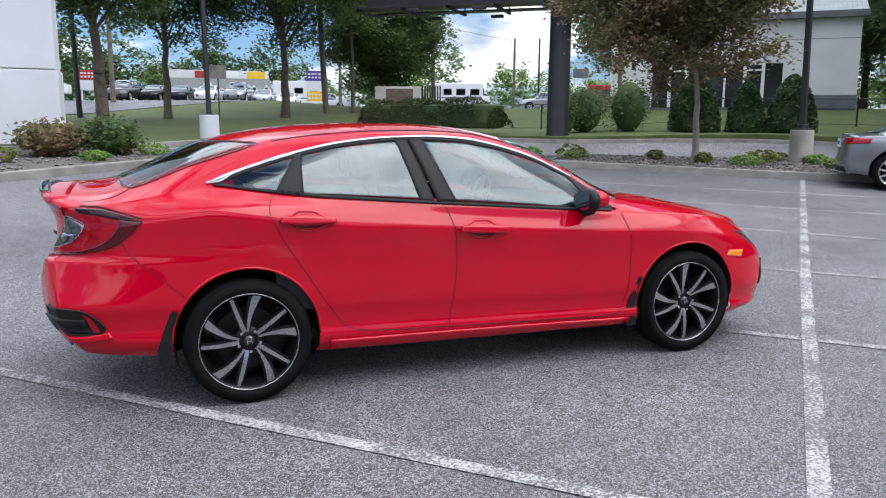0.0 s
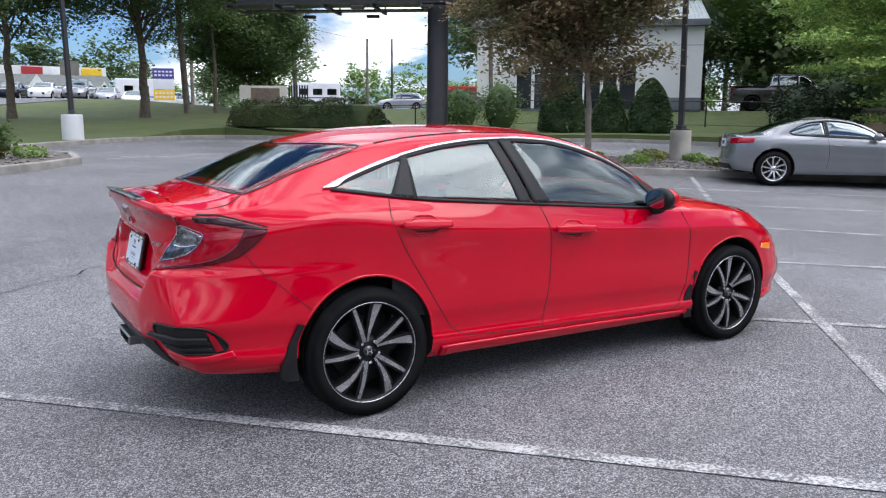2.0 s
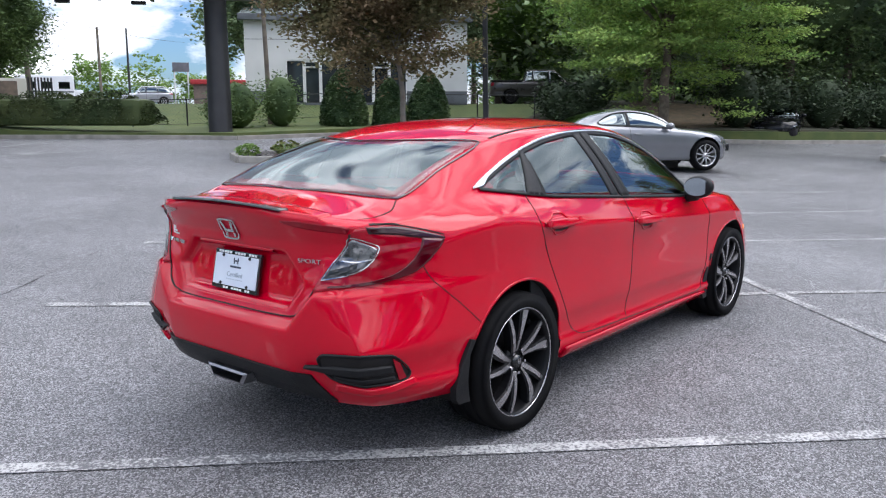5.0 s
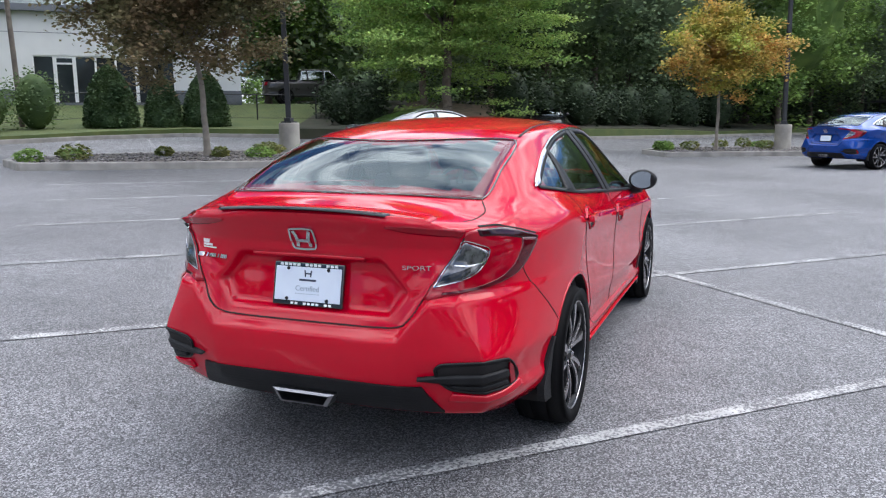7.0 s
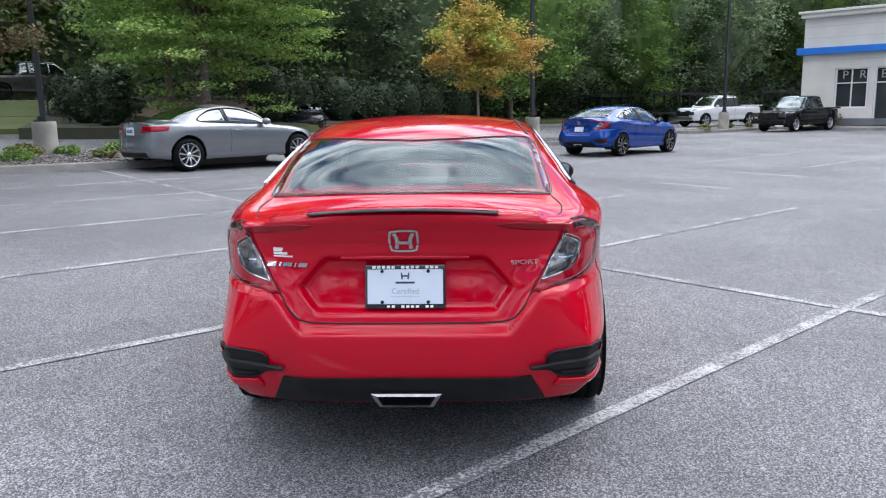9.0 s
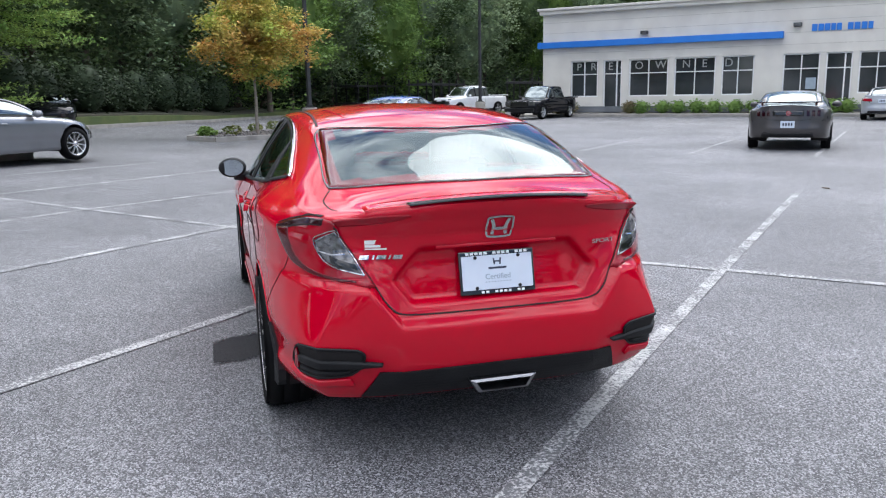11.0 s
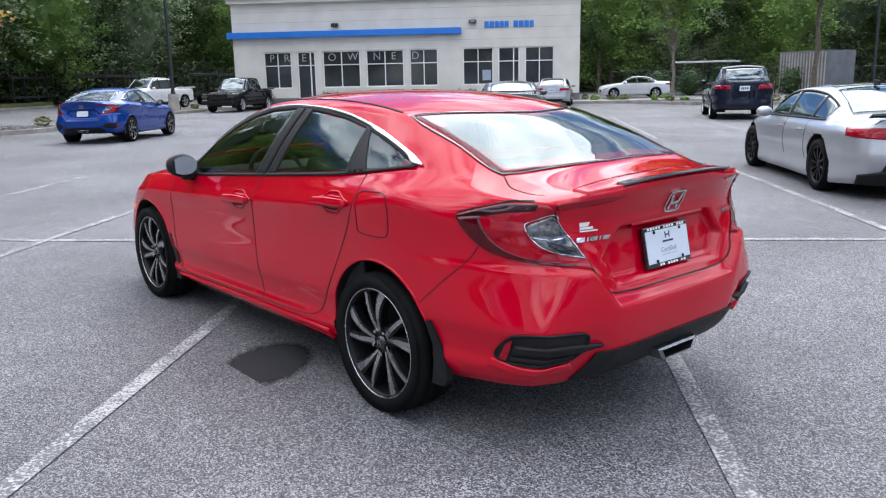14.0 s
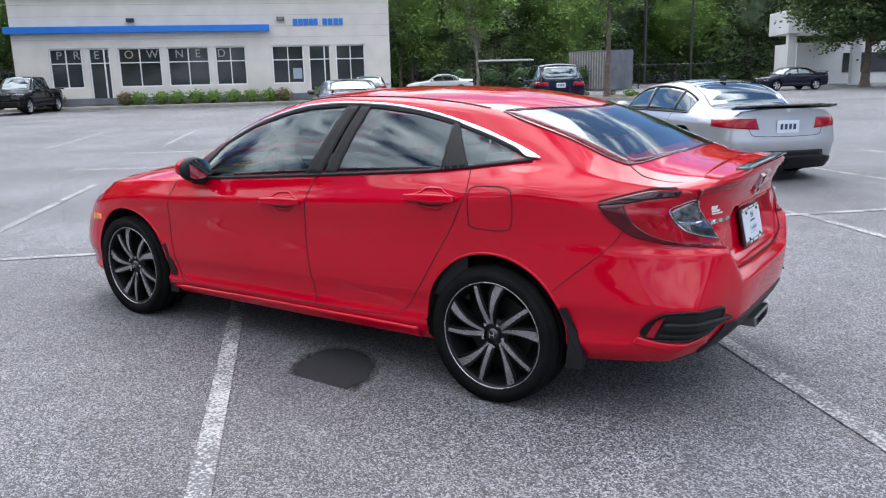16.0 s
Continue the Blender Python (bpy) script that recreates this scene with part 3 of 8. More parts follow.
def patch(bm, fn, c0, c1, off, sg=1, ns=24, nt=8, thick=0.006):
    """A sheet between two lines on a surface fn(a, b, off, side), with turned-in edges."""
    A, B = curve_pts(c0, ns), curve_pts(c1, ns)
    G = []
    for j in range(nt + 1):
        k = j / nt
        G.append([bm.verts.new(fn(*(A[i] * (1 - k) + B[i] * k), off, sg)) for i in range(ns)])
    fs = []
    for j in range(nt):
        for i in range(ns - 1):
            fs.append(bm.faces.new((G[j][i], G[j][i + 1], G[j + 1][i + 1], G[j + 1][i])))
    rim = [(0, i) for i in range(ns)] + [(j, ns - 1) for j in range(1, nt + 1)] + [(nt, i) for i in range(ns - 2, -1, -1)] + [(j, 0) for j in range(nt - 1, 0, -1)]
    if thick:
        low = []
        for j, i in rim:
            k = j / nt
            low.append(bm.verts.new(fn(*(A[i] * (1 - k) + B[i] * k), off - thick, sg)))
        n = len(rim)
        for q in range(n):
            a, b = G[rim[q][0]][rim[q][1]], G[rim[(q + 1) % n][0]][rim[(q + 1) % n][1]]
            try:
                bm.faces.new((a, low[q], low[(q + 1) % n], b))
            except ValueError:
                pass
    bmesh.ops.recalc_face_normals(bm, faces=bm.faces)


def ribbon(bm, fn, pts, width, off, sg=1, n=40, thick=0.003):
    """A narrow band along a line on a surface."""
    C = curve_pts(pts, n)
    T = np.gradient(C, axis=0)
    T /= np.maximum(1e-9, np.hypot(T[:, 0], T[:, 1]))[:, None]
    Nn = np.stack([-T[:, 1], T[:, 0]], 1) * width / 2
    rows = []
    for i in range(n):
        a, b = C[i] + Nn[i], C[i] - Nn[i]
        rows.append([bm.verts.new(fn(*a, off - thick, sg)), bm.verts.new(fn(*a, off, sg)), bm.verts.new(fn(*b, off, sg)), bm.verts.new(fn(*b, off - thick, sg))])
    for i in range(n - 1):
        for k in range(3):
            bm.faces.new((rows[i][k], rows[i + 1][k], rows[i + 1][k + 1], rows[i][k + 1]))
    bmesh.ops.recalc_face_normals(bm, faces=bm.faces)


def pbm(maker, *a, **k):
    bm = bmesh.new()
    maker(bm, *a, **k)
    return bm


def tyre_bm(R, W, rim):
    bm = bmesh.new()
    h = W / 2
    revolve(bm, [(rim, -h * 0.86), (rim + 0.012, -h * 0.97), (R * 0.86 + rim * 0.14, -h), (R - 0.022, -h * 0.93), (R - 0.006, -h * 0.80), (R, -h * 0.55), (R, -h * 0.36), (R - 0.006, -h * 0.34), (R - 0.006, -h * 0.30), (R, -h * 0.28),
                 (R, h * 0.28), (R - 0.006, h * 0.30), (R - 0.006, h * 0.34), (R, h * 0.36), (R, h * 0.55), (R - 0.006, h * 0.80), (R - 0.022, h * 0.93), (R * 0.86 + rim * 0.14, h), (rim + 0.012, h * 0.97), (rim, h * 0.86)], 56, "Y", True)
    return bm


def spoke_bm(r0, r1, w0, w1, a0, a1, y0, y1, depth, tip=0.0):
    """A blade from the hub to the rim whose two edges flare apart; the axle is y."""
    bm = bmesh.new()
    n = 6
    rows = []
    for i in range(n + 1):
        k = i / n
        r, w, a = r0 + (r1 - r0) * k, w0 + (w1 - w0) * k**1.4, a0 + (a1 - a0) * k
        yy = y0 + (y1 - y0) * k + 0.012 * math.sin(math.pi * k)
        row = []
        for e, dd in ((-1, 0), (1, 0), (1, depth), (-1, depth)):
            rr = r + (tip * e if k == 1 else 0)
            ca, sa = math.cos(a), math.sin(a)
            row.append(bm.verts.new((rr * ca - e * w / 2 * sa, yy - dd, rr * sa + e * w / 2 * ca)))
        rows.append(row)
    for i in range(n):
        for q in range(4):
            bm.faces.new((rows[i][q], rows[i + 1][q], rows[i + 1][(q + 1) % 4], rows[i][(q + 1) % 4]))
    bm.faces.new(rows[0])
    bm.faces.new(rows[-1][::-1])
    bmesh.ops.recalc_face_normals(bm, faces=bm.faces)
    return bm


WHEELS = {}


def wheel(parent, x, y, z, R, W, rim, style, sg, spin=0.0):
    """A wheel part under its car: tyre, rim, blades, disc, nuts. The outer side faces +y before turning."""
    key = (R, W, rim, style)
    m = pose(x, y, z, 0, 0, 0) if sg > 0 else pose(x, y, z, 0, 0, 180)
    m = m @ Matrix.Rotation(spin, 4, "Y")
    if key in WHEELS:
        src = WHEELS[key]
        ob = new("wheel", src.data)
        ob.parent, ob.matrix_basis = parent, m
        for c in src.children:
            k = new(c.name.split(".")[0], c.data)
            k.parent, k.matrix_basis = ob, c.matrix_basis
        return ob
    h = W / 2
    bm = bmesh.new()
    revolve(bm, [(rim - 0.012, h * 0.80), (rim - 0.002, h * 0.90), (rim + 0.008, h * 0.92), (rim + 0.008, h * 0.84), (rim - 0.004, h * 0.7), (rim - 0.03, 0.02), (rim - 0.03, -h * 0.8), (rim - 0.036, -h * 0.8), (rim - 0.036, 0.02), (rim - 0.014, h * 0.7)], 56, "Y", True)
    ob = part("wheel", bm, M_ALLOYB if style in ("blade", "dark") else M_ALLOYS, parent, smooth=True)
    ob.matrix_basis = m
    part("tyre", tyre_bm(R, W, rim), M_TYRE, ob, "black rubber tyre", smooth=True)
    bm = bmesh.new()
    revolve(bm, [(0.0, 0.0), (rim * 0.66, 0.0), (rim * 0.66, -0.02), (0.0, -0.02)], 40, "Y")
    part("brake_disc", bm, M_DISC, ob, "grey steel brake disc")
    bm = bmesh.new()
    revolve(bm, [(0.0, -0.05), (rim - 0.03, -0.05), (rim - 0.03, -0.055), (0, -0.055)], 40, "Y")
    part("back_plate", bm, M_GAP, ob)
    face = h * 0.72
    if style == "blade":
        bm = bmesh.new()
        revolve(bm, [(rim - 0.003, h * 0.86), (rim - 0.001, h * 0.925), (rim + 0.003, h * 0.935), (rim + 0.005, h * 0.86)], 64, "Y", True)
        part("rim_lip", bm, M_ALLOY, ob, "bright machined rim edge", smooth=True)
        bm = bmesh.new()
        revolve(bm, [(0.0, face - 0.012), (0.07, face - 0.014), (0.078, face - 0.03), (0.07, face - 0.07), (0, face - 0.07)], 32, "Y")
        part("hub", bm, M_ALLOYB, ob, smooth=True)
        for i in range(5):
            b = 2 * math.pi * i / 5 + math.pi / 2
            part("spoke", spoke_bm(0.05, rim - 0.006, 0.010, 0.046, b + 0.02, b + 0.29, face - 0.004, face + 0.012, 0.004, 0.006), M_ALLOY, ob, "machined grey blade, broad at the rim")
            part("spoke", spoke_bm(0.05, rim - 0.006, 0.022, 0.017, b - 0.30, b - 0.26, face - 0.006, face + 0.010, 0.004, -0.004), M_ALLOY, ob, "machined grey blade, slim at the rim")
            part("spoke_back", spoke_bm(0.05, rim - 0.01, 0.026, 0.072, b + 0.02, b + 0.27, face - 0.009, face + 0.006, 0.04), M_ALLOYB, ob, "black inner flank of a blade")
            part("spoke_back", spoke_bm(0.05, rim - 0.01, 0.046, 0.034, b - 0.30, b - 0.25, face - 0.011, face + 0.004, 0.04), M_ALLOYB, ob, "black inner flank of a blade")
            q = b + 2 * math.pi / 10
            part("wheel_nut", pbm(rod, (0.056 * math.cos(q), face - 0.03, 0.056 * math.sin(q)), (0.056 * math.cos(q), face + 0.004, 0.056 * math.sin(q)), 0.010, 0.008, 6), M_CHROME, ob, "chrome wheel nut")
        part("cap", pbm(revolve, [(0.0, face + 0.006), (0.026, face + 0.004), (0.031, face - 0.01)], 24, "Y"), M_GLOSSB, ob, "black centre cap", smooth=True)
        bm = bmesh.new()
        for sx in (-1, 1):
            prism(bm, [(sx * 0.010, -0.012), (sx * 0.014, -0.012), (sx * 0.012, 0.012), (sx * 0.008, 0.012)][::sx], 0, 0.002, Matrix.Translation((0, face + 0.009, 0)) @ Matrix.Rotation(math.pi / 2, 4, "X"))
        prism(bm, [(-0.009, -0.002), (0.009, -0.002), (0.009, 0.002), (-0.009, 0.002)], 0, 0.002, Matrix.Translation((0, face + 0.009, 0)) @ Matrix.Rotation(math.pi / 2, 4, "X"))
        part("cap_emblem", bm, M_CHROME, ob, "chrome emblem")
    else:
        ns = {"ten": 10, "dark": 10, "five": 5}[style]
        mt = M_ALLOYB if style == "dark" else M_ALLOYS
        for i in range(ns):
            b = 2 * math.pi * i / ns + math.pi / 2
            w0, w1 = (0.022, 0.030) if ns == 10 else (0.05, 0.075)
            part("spoke", spoke_bm(0.04, rim - 0.008, w0, w1, b, b + (0.1 if ns == 10 else 0), face - 0.01, face + 0.008, 0.03), mt, ob)
        part("hub", pbm(revolve, [(0.0, face), (0.05, face - 0.004), (0.06, face - 0.04), (0, face - 0.04)], 24, "Y"), mt, ob, smooth=True)
    WHEELS[key] = ob
    return ob


def arch_liner(bm, sh, x, sg):
    """The black well behind a wheel opening."""
    R, n = sh.arch_r + 0.004, 22
    prev = None
    for i in range(n + 1):
        a = math.pi * (-0.12 + 1.24 * i / n)
        px, pz = x + R * math.cos(a), sh.hub_z + R * math.sin(a)
        y = sh.y_at(px, max(pz, float(sh.bot(px)) + 0.01)) - 0.006
        cur = [bm.verts.new((px, sg * y, pz)), bm.verts.new((px, sg * 0.50, pz)), bm.verts.new((x + 0.02 * math.cos(a), sg * 0.50, sh.hub_z))]
        if prev:
            bm.faces.new((prev[0], cur[0], cur[1], prev[1]))
            bm.faces.new((prev[1], cur[1], cur[2], prev[2]))
        prev = cur


# ---- the sport sedan ----
SEDAN = dict(
    top=[(-2.34, 1.035), (-2.25, 1.062), (-2.1, 1.078), (-1.97, 1.098), (-1.87, 1.138), (-1.67, 1.235), (-1.49, 1.308), (-1.3, 1.358), (-1.145, 1.384), (-0.886, 1.408), (-0.65, 1.418), (-0.37, 1.42), (-0.08, 1.408), (0.187, 1.372), (0.385, 1.318), (0.59, 1.238), (0.805, 1.128), (1.0, 1.02), (1.1, 0.985), (1.49, 0.925), (1.73, 0.872), (1.98, 0.795), (2.15, 0.72), (2.3, 0.60)],
    rail_y=[(-2.34, 0.50), (-2.1, 0.52), (-1.9, 0.575), (-1.7, 0.585), (-1.5, 0.58), (-1.22, 0.572), (-0.8, 0.585), (-0.33, 0.592), (0.1, 0.60), (0.35, 0.615), (0.6, 0.65), (0.8, 0.685), (1.0, 0.70), (1.3, 0.68), (1.7, 0.62), (2.1, 0.52), (2.3, 0.45)],
    rail_z=[(-2.34, 1.025), (-2.2, 1.045), (-2.05, 1.055), (-1.9, 1.09), (-1.8, 1.125), (-1.6, 1.2), (-1.5, 1.232), (-1.3, 1.288), (-1.1, 1.325), (-0.81, 1.352), (-0.56, 1.366), (-0.33, 1.368), (-0.09, 1.358), (0.128, 1.318), (0.351, 1.25), (0.586, 1.14), (0.75, 1.04), (0.9, 0.965), (1.0, 0.945), (1.5, 0.885), (1.8, 0.825), (2.1, 0.71), (2.3, 0.57)],
    belt_y=[(-2.34, 0.86), (-2.1, 0.83), (-1.9, 0.80), (-1.7, 0.76), (-1.5, 0.745), (-1.3, 0.775), (-1.0, 0.81), (-0.35, 0.83), (0.5, 0.835), (0.9, 0.83), (1.3, 0.83), (1.7, 0.82), (2.0, 0.80), (2.3, 0.78)],
    belt_z=[(-2.34, 0.995), (-2.2, 1.008), (-2.0, 1.022), (-1.8, 1.055), (-1.6, 1.09), (-1.5, 1.10), (-1.18, 1.06), (-0.98, 1.034), (-0.355, 0.985), (0.495, 0.922), (0.85, 0.90), (1.1, 0.892), (1.4, 0.868), (1.7, 0.82), (2.0, 0.735), (2.3, 0.55)],
    wide=[(-2.34, 0.885), (-1.35, 0.893), (-0.9, 0.882), (0.0, 0.878), (0.9, 0.882), (1.35, 0.893), (2.3, 0.885)],
    bot=[(-2.34, 0.305), (-2.2, 0.295), (-2.0, 0.28), (-1.8, 0.268), (-1.6, 0.25), (-0.95, 0.225), (0.9, 0.205), (1.6, 0.19), (2.3, 0.19)],
    side=[(0.0, 0.075), (0.07, 0.028), (0.12, 0.018), (0.18, 0.030), (0.25, 0.026), (0.33, 0.014), (0.42, 0.012), (0.56, 0.014), (0.70, 0.010), (0.80, 0.002), (0.845, 0.0), (0.858, 0.003), (0.88, 0.010), (0.93, 0.028), (1.0, 0.05)],
    rear=[(0.2, -2.10), (0.30, -2.22), (0.38, -2.29), (0.46, -2.325), (0.57, -2.336), (0.597, -2.336), (0.606, -2.331), (0.624, -2.300), (0.650, -2.286), (0.75, -2.268), (0.86, -2.25), (0.943, -2.256), (0.956, -2.264), (1.0, -2.285), (1.04, -2.31), (1.08, -2.325)],
    front=[(0.15, 2.16), (0.25, 2.29), (0.42, 2.33), (0.56, 2.29), (0.66, 2.20), (0.8, 2.06)],
    bow_r=0.095, bow_f=0.15, bow_p=3.8,
    taper_r=[(0, 0.71), (0.05, 0.765), (0.12, 0.82), (0.24, 0.882), (0.4, 0.935), (0.56, 0.968), (0.75, 0.99), (0.95, 1.0)],
    taper_f=[(0, 0.70), (0.08, 0.79), (0.2, 0.88), (0.4, 0.965), (0.6, 1.0)],
    axles=(1.35, -1.35), arch_r=0.363, hub_z=0.336, nz=60, nu=170, dent=(0.044, 0.415, 0.682, 0.885), step=(0.405, 0.52, 0.15), full=0.42)

# window outlines in side view (x, z)
DLO_TOP = [(0.78, 0.985), (0.586, 1.105), (0.351, 1.218), (0.128, 1.286), (-0.087, 1.327), (-0.328, 1.340), (-0.56, 1.333), (-0.81, 1.306), (-1.03, 1.262), (-1.15, 1.232), (-1.3, 1.186), (-1.42, 1.145), (-1.49, 1.118)]
DLO_BOT = [(0.86, 0.912), (0.495, 0.934), (0.1, 0.963), (-0.355, 0.997), (-0.98, 1.046), (-1.18, 1.070), (-1.36, 1.094), (-1.49, 1.112)]


def between(line, x):
    p = sorted(line)
    return float(np.interp(x, [a for a, _ in p], [b for _, b in p]))


def seat(parent, x, y, rear=False):
    bm = bmesh.new()
    w = 0.5 if not rear else 0.58
    box(bm, (x, y, 0.46), (0.5, w, 0.16), bev=0.05)
    box(bm, (0, 0, 0.33), (0.12, w, 0.62), bev=0.05, m=Matrix.Translation((x - 0.27, y, 0.46)) @ Matrix.Rotation(radians(-18), 4, "Y"))
    part("seat", bm, M_SEAT, parent, "black cloth seat", smooth=False)
    bm = bmesh.new()
    box(bm, (0, 0, 0.0), (0.10, 0.26, 0.19), bev=0.04, m=Matrix.Translation((x - 0.485, y, 1.01 if rear else 1.15)) @ Matrix.Rotation(radians(-12), 4, "Y"))
    part("headrest", bm, M_SEAT, parent, "black cloth headrest", smooth=True)


def sport_sedan(m, paint, label, hero=True, group=""):
    car = thing("sedan", m, label, "car", group)
    sh = Shell(SEDAN)
    xs = np.linspace(0.80, -1.40, 40)
    hole = [(x, between(DLO_BOT, x) + 0.012) for x in xs if x < 0.72] + [(x, between(DLO_TOP, x) - 0.012) for x in xs[::-1] if x < 0.72]
    rw = [(-1.53, 0.0), (-1.50, 0.20), (-1.42, 0.36), (-1.31, 0.48), (-1.50, 0.535), (-1.83, 0.56), (-1.86, 0.30), (-1.89, 0.0)]
    ws = [(0.30, 0.0), (0.26, 0.55), (0.55, 0.60), (0.86, 0.66), (0.98, 0.3), (1.0, 0.0)]
    sh.mesh("body", paint, car, holes=[hole], roof_holes=[rw, ws], label="glossy painted body shell")
    S, T, Rr, Wp = sh.side_pt, sh.top_pt, sh.rear_pt, sh.wrap_pt
    # glass
    part("rear_window", pbm(patch, lambda a, b, o, g: T(a, b, o), [(-1.23, -0.555), (-1.375, -0.36), (-1.46, -0.18), (-1.49, 0), (-1.46, 0.18), (-1.375, 0.36), (-1.23, 0.555)], [(-1.875, -0.60), (-1.93, -0.3), (-1.945, 0), (-1.93, 0.3), (-1.875, 0.60)], 0.003, 1, 30, 22, 0.004), M_GLASSR, car, "tinted rear window reflecting the sky", smooth=True)
    part("windshield", pbm(patch, lambda a, b, o, g: T(a, b, o), [(0.22, -0.57), (0.27, 0), (0.22, 0.57)], [(0.93, -0.70), (1.03, -0.3), (1.05, 0), (1.03, 0.3), (0.93, 0.70)], 0.003, 1, 30, 20, 0.004), M_GLASS, car, "tinted windscreen", smooth=True)
    bm = bmesh.new()
    for g in (1, -1):
        ribbon(bm, lambda a, b, o, q: T(a, g * b, o), [(-1.485, 0.0), (-1.455, 0.18), (-1.37, 0.36), (-1.24, 0.54), (-1.34, 0.577), (-1.6, 0.592), (-1.80, 0.605), (-1.87, 0.595), (-1.925, 0.35), (-1.94, 0.0)], 0.006, 0.005, 1, 90)
    part("rear_window_border", bm, M_GLOSSB, car, "black printed border of the rear window", smooth=True)
    for g in (1, -1):
        def lines(xa, xb, n=14, pad=0.0):
            q = np.linspace(xa, xb, n)
            return [(x, between(DLO_BOT, x) + pad) for x in q], [(x, between(DLO_TOP, x) - pad) for x in q]
        b0, t0 = lines(0.80, -1.485, 40)
        # black window surround: belt strip, head strip, pillars, mirror sail
        part("belt_strip", pbm(ribbon, S, b0, 0.014, 0.008, g, 60), M_TRIM, car, "matt black strip under the windows", smooth=True)
        part("head_strip", pbm(ribbon, S, [(x, z - 0.006) for x, z in t0], 0.016, 0.0065, g, 60), M_TRIM, car, "matt black strip over the windows", smooth=True)
        for c0, c1, o in (([(-0.315, 0.995), (-0.20, 0.99)], [(-0.42, 1.335), (-0.345, 1.337)], 0.008), ([(-0.415, 0.999), (-0.33, 0.994)], [(-0.50, 1.333), (-0.432, 1.335)], 0.007), ([(-1.19, 1.072), (-1.045, 1.052)], [(-1.06, 1.252), (-1.03, 1.258)], 0.008)):
            part("pillar_cover", pbm(patch, S, c0, c1, o, g, 5, 14), M_TRIM, car, "matt black pillar cover", smooth=True)
        part("mirror_sail", pbm(patch, S, [(0.70, 0.925), (0.84, 0.916)], [(0.56, 1.105), (0.585, 1.10)], 0.008, g, 6, 10), M_TRIM, car, "black triangle at the mirror", smooth=True)
        for nm, xa, xb in (("front_window", 0.74, -0.235), ("rear_side_window", -0.39, -1.09), ("quarter_window", -1.13, -1.47)):
            b, t = lines(xa, xb, 20)
            if nm == "front_window":
                t = [(x - 0.12 * (i / 19), between(DLO_TOP, x - 0.12 * (i / 19))) for i, (x, _) in enumerate(t)]
            if nm == "rear_side_window":
                t = [(x - 0.05 + 0.10 * (i / 19), between(DLO_TOP, x - 0.05 + 0.10 * (i / 19))) for i, (x, _) in enumerate(t)]
            if nm == "quarter_window":
                t = [(x + 0.11 * (1 - i / 19), between(DLO_TOP, x + 0.11 * (1 - i / 19))) for i, (x, _) in enumerate(t)]
            part(nm, pbm(patch, S, b, t, 0.0035, g, 26, 12, 0.004), M_GLASS, car, "tinted side window", smooth=True)
        bm = bmesh.new()
        ribbon(bm, S, [(x, z + 0.006) for x, z in DLO_TOP[1:]], 0.011, 0.011, g, 70, 0.008)
        patch(bm, S, [(-1.06, 1.254), (-1.28, 1.191), (-1.40, 1.149), (-1.455, 1.118), (-1.52, 1.113)], [(-1.06, 1.260), (-1.28, 1.200), (-1.42, 1.150), (-1.47, 1.134), (-1.52, 1.118)], 0.0125, g, 24, 4, 0.008)
        part("chrome_strip", bm, M_CHROME, car, "bright chrome strip over the side windows", smooth=True)
        # shut lines
        bm = bmesh.new()
        ribbon(bm, S, [(-1.10, 1.228), (-1.193, 1.081), (-1.232, 0.982), (-1.19, 0.88), (-1.06, 0.67), (-0.916, 0.449), (-0.85, 0.368), (-0.78, 0.332), (-0.70, 0.322), (-0.26, 0.305), (0.3, 0.288), (0.78, 0.275)], 0.0036, 0.0018, g, 120)
        ribbon(bm, S, [(-0.283, 0.995), (-0.245, 0.90), (-0.222, 0.78), (-0.215, 0.66), (-0.235, 0.46), (-0.255, 0.308)], 0.0045, 0.0018, g, 50)
        ribbon(bm, S, [(0.78, 0.275), (0.86, 0.30), (0.905, 0.42), (0.922, 0.58), (0.918, 0.719), (0.89, 0.82), (0.86, 0.905)], 0.0045, 0.0018, g, 50)
        ribbon(bm, S, [(-1.63, 0.555), (-1.75, 0.66), (-1.90, 0.80), (-1.93, 0.85)], 0.003, 0.0018, g, 30)
        part("shut_line", bm, M_GAP, car, "narrow dark gap round the doors")
        bm = bmesh.new()
        ribbon(bm, lambda a, b, o, q: T(a, g * b, o), [(-1.16, 0.545), (-0.8, 0.525), (0.0, 0.53), (0.22, 0.55)], 0.012, 0.003, 1, 40)
        part("roof_joint", bm, M_GAP, car, "dark roof joint strip")
        bm = bmesh.new()
        ribbon(bm, lambda a, b, o, q: T(a, g * b, o), [(-1.885, 0.60), (-1.96, 0.635), (-2.04, 0.625), (-2.12, 0.595), (-2.18, 0.575)], 0.005, 0.002, 1, 24)
        part("boot_joint", bm, M_GAP, car, "dark joint line")
        bm = bmesh.new()
        ribbon(bm, Rr, [(0.632, 0.985), (0.60, 0.935), (0.545, 0.845), (0.49, 0.752), (0.46, 0.695), (0.41, 0.650), (0.36, 0.642), (0.2, 0.640), (0.0, 0.640)], 0.0050, 0.0045, g, 90, 0.008)
        part("boot_lid_gap", bm, M_GAP, car, "dark gap round the boot lid")
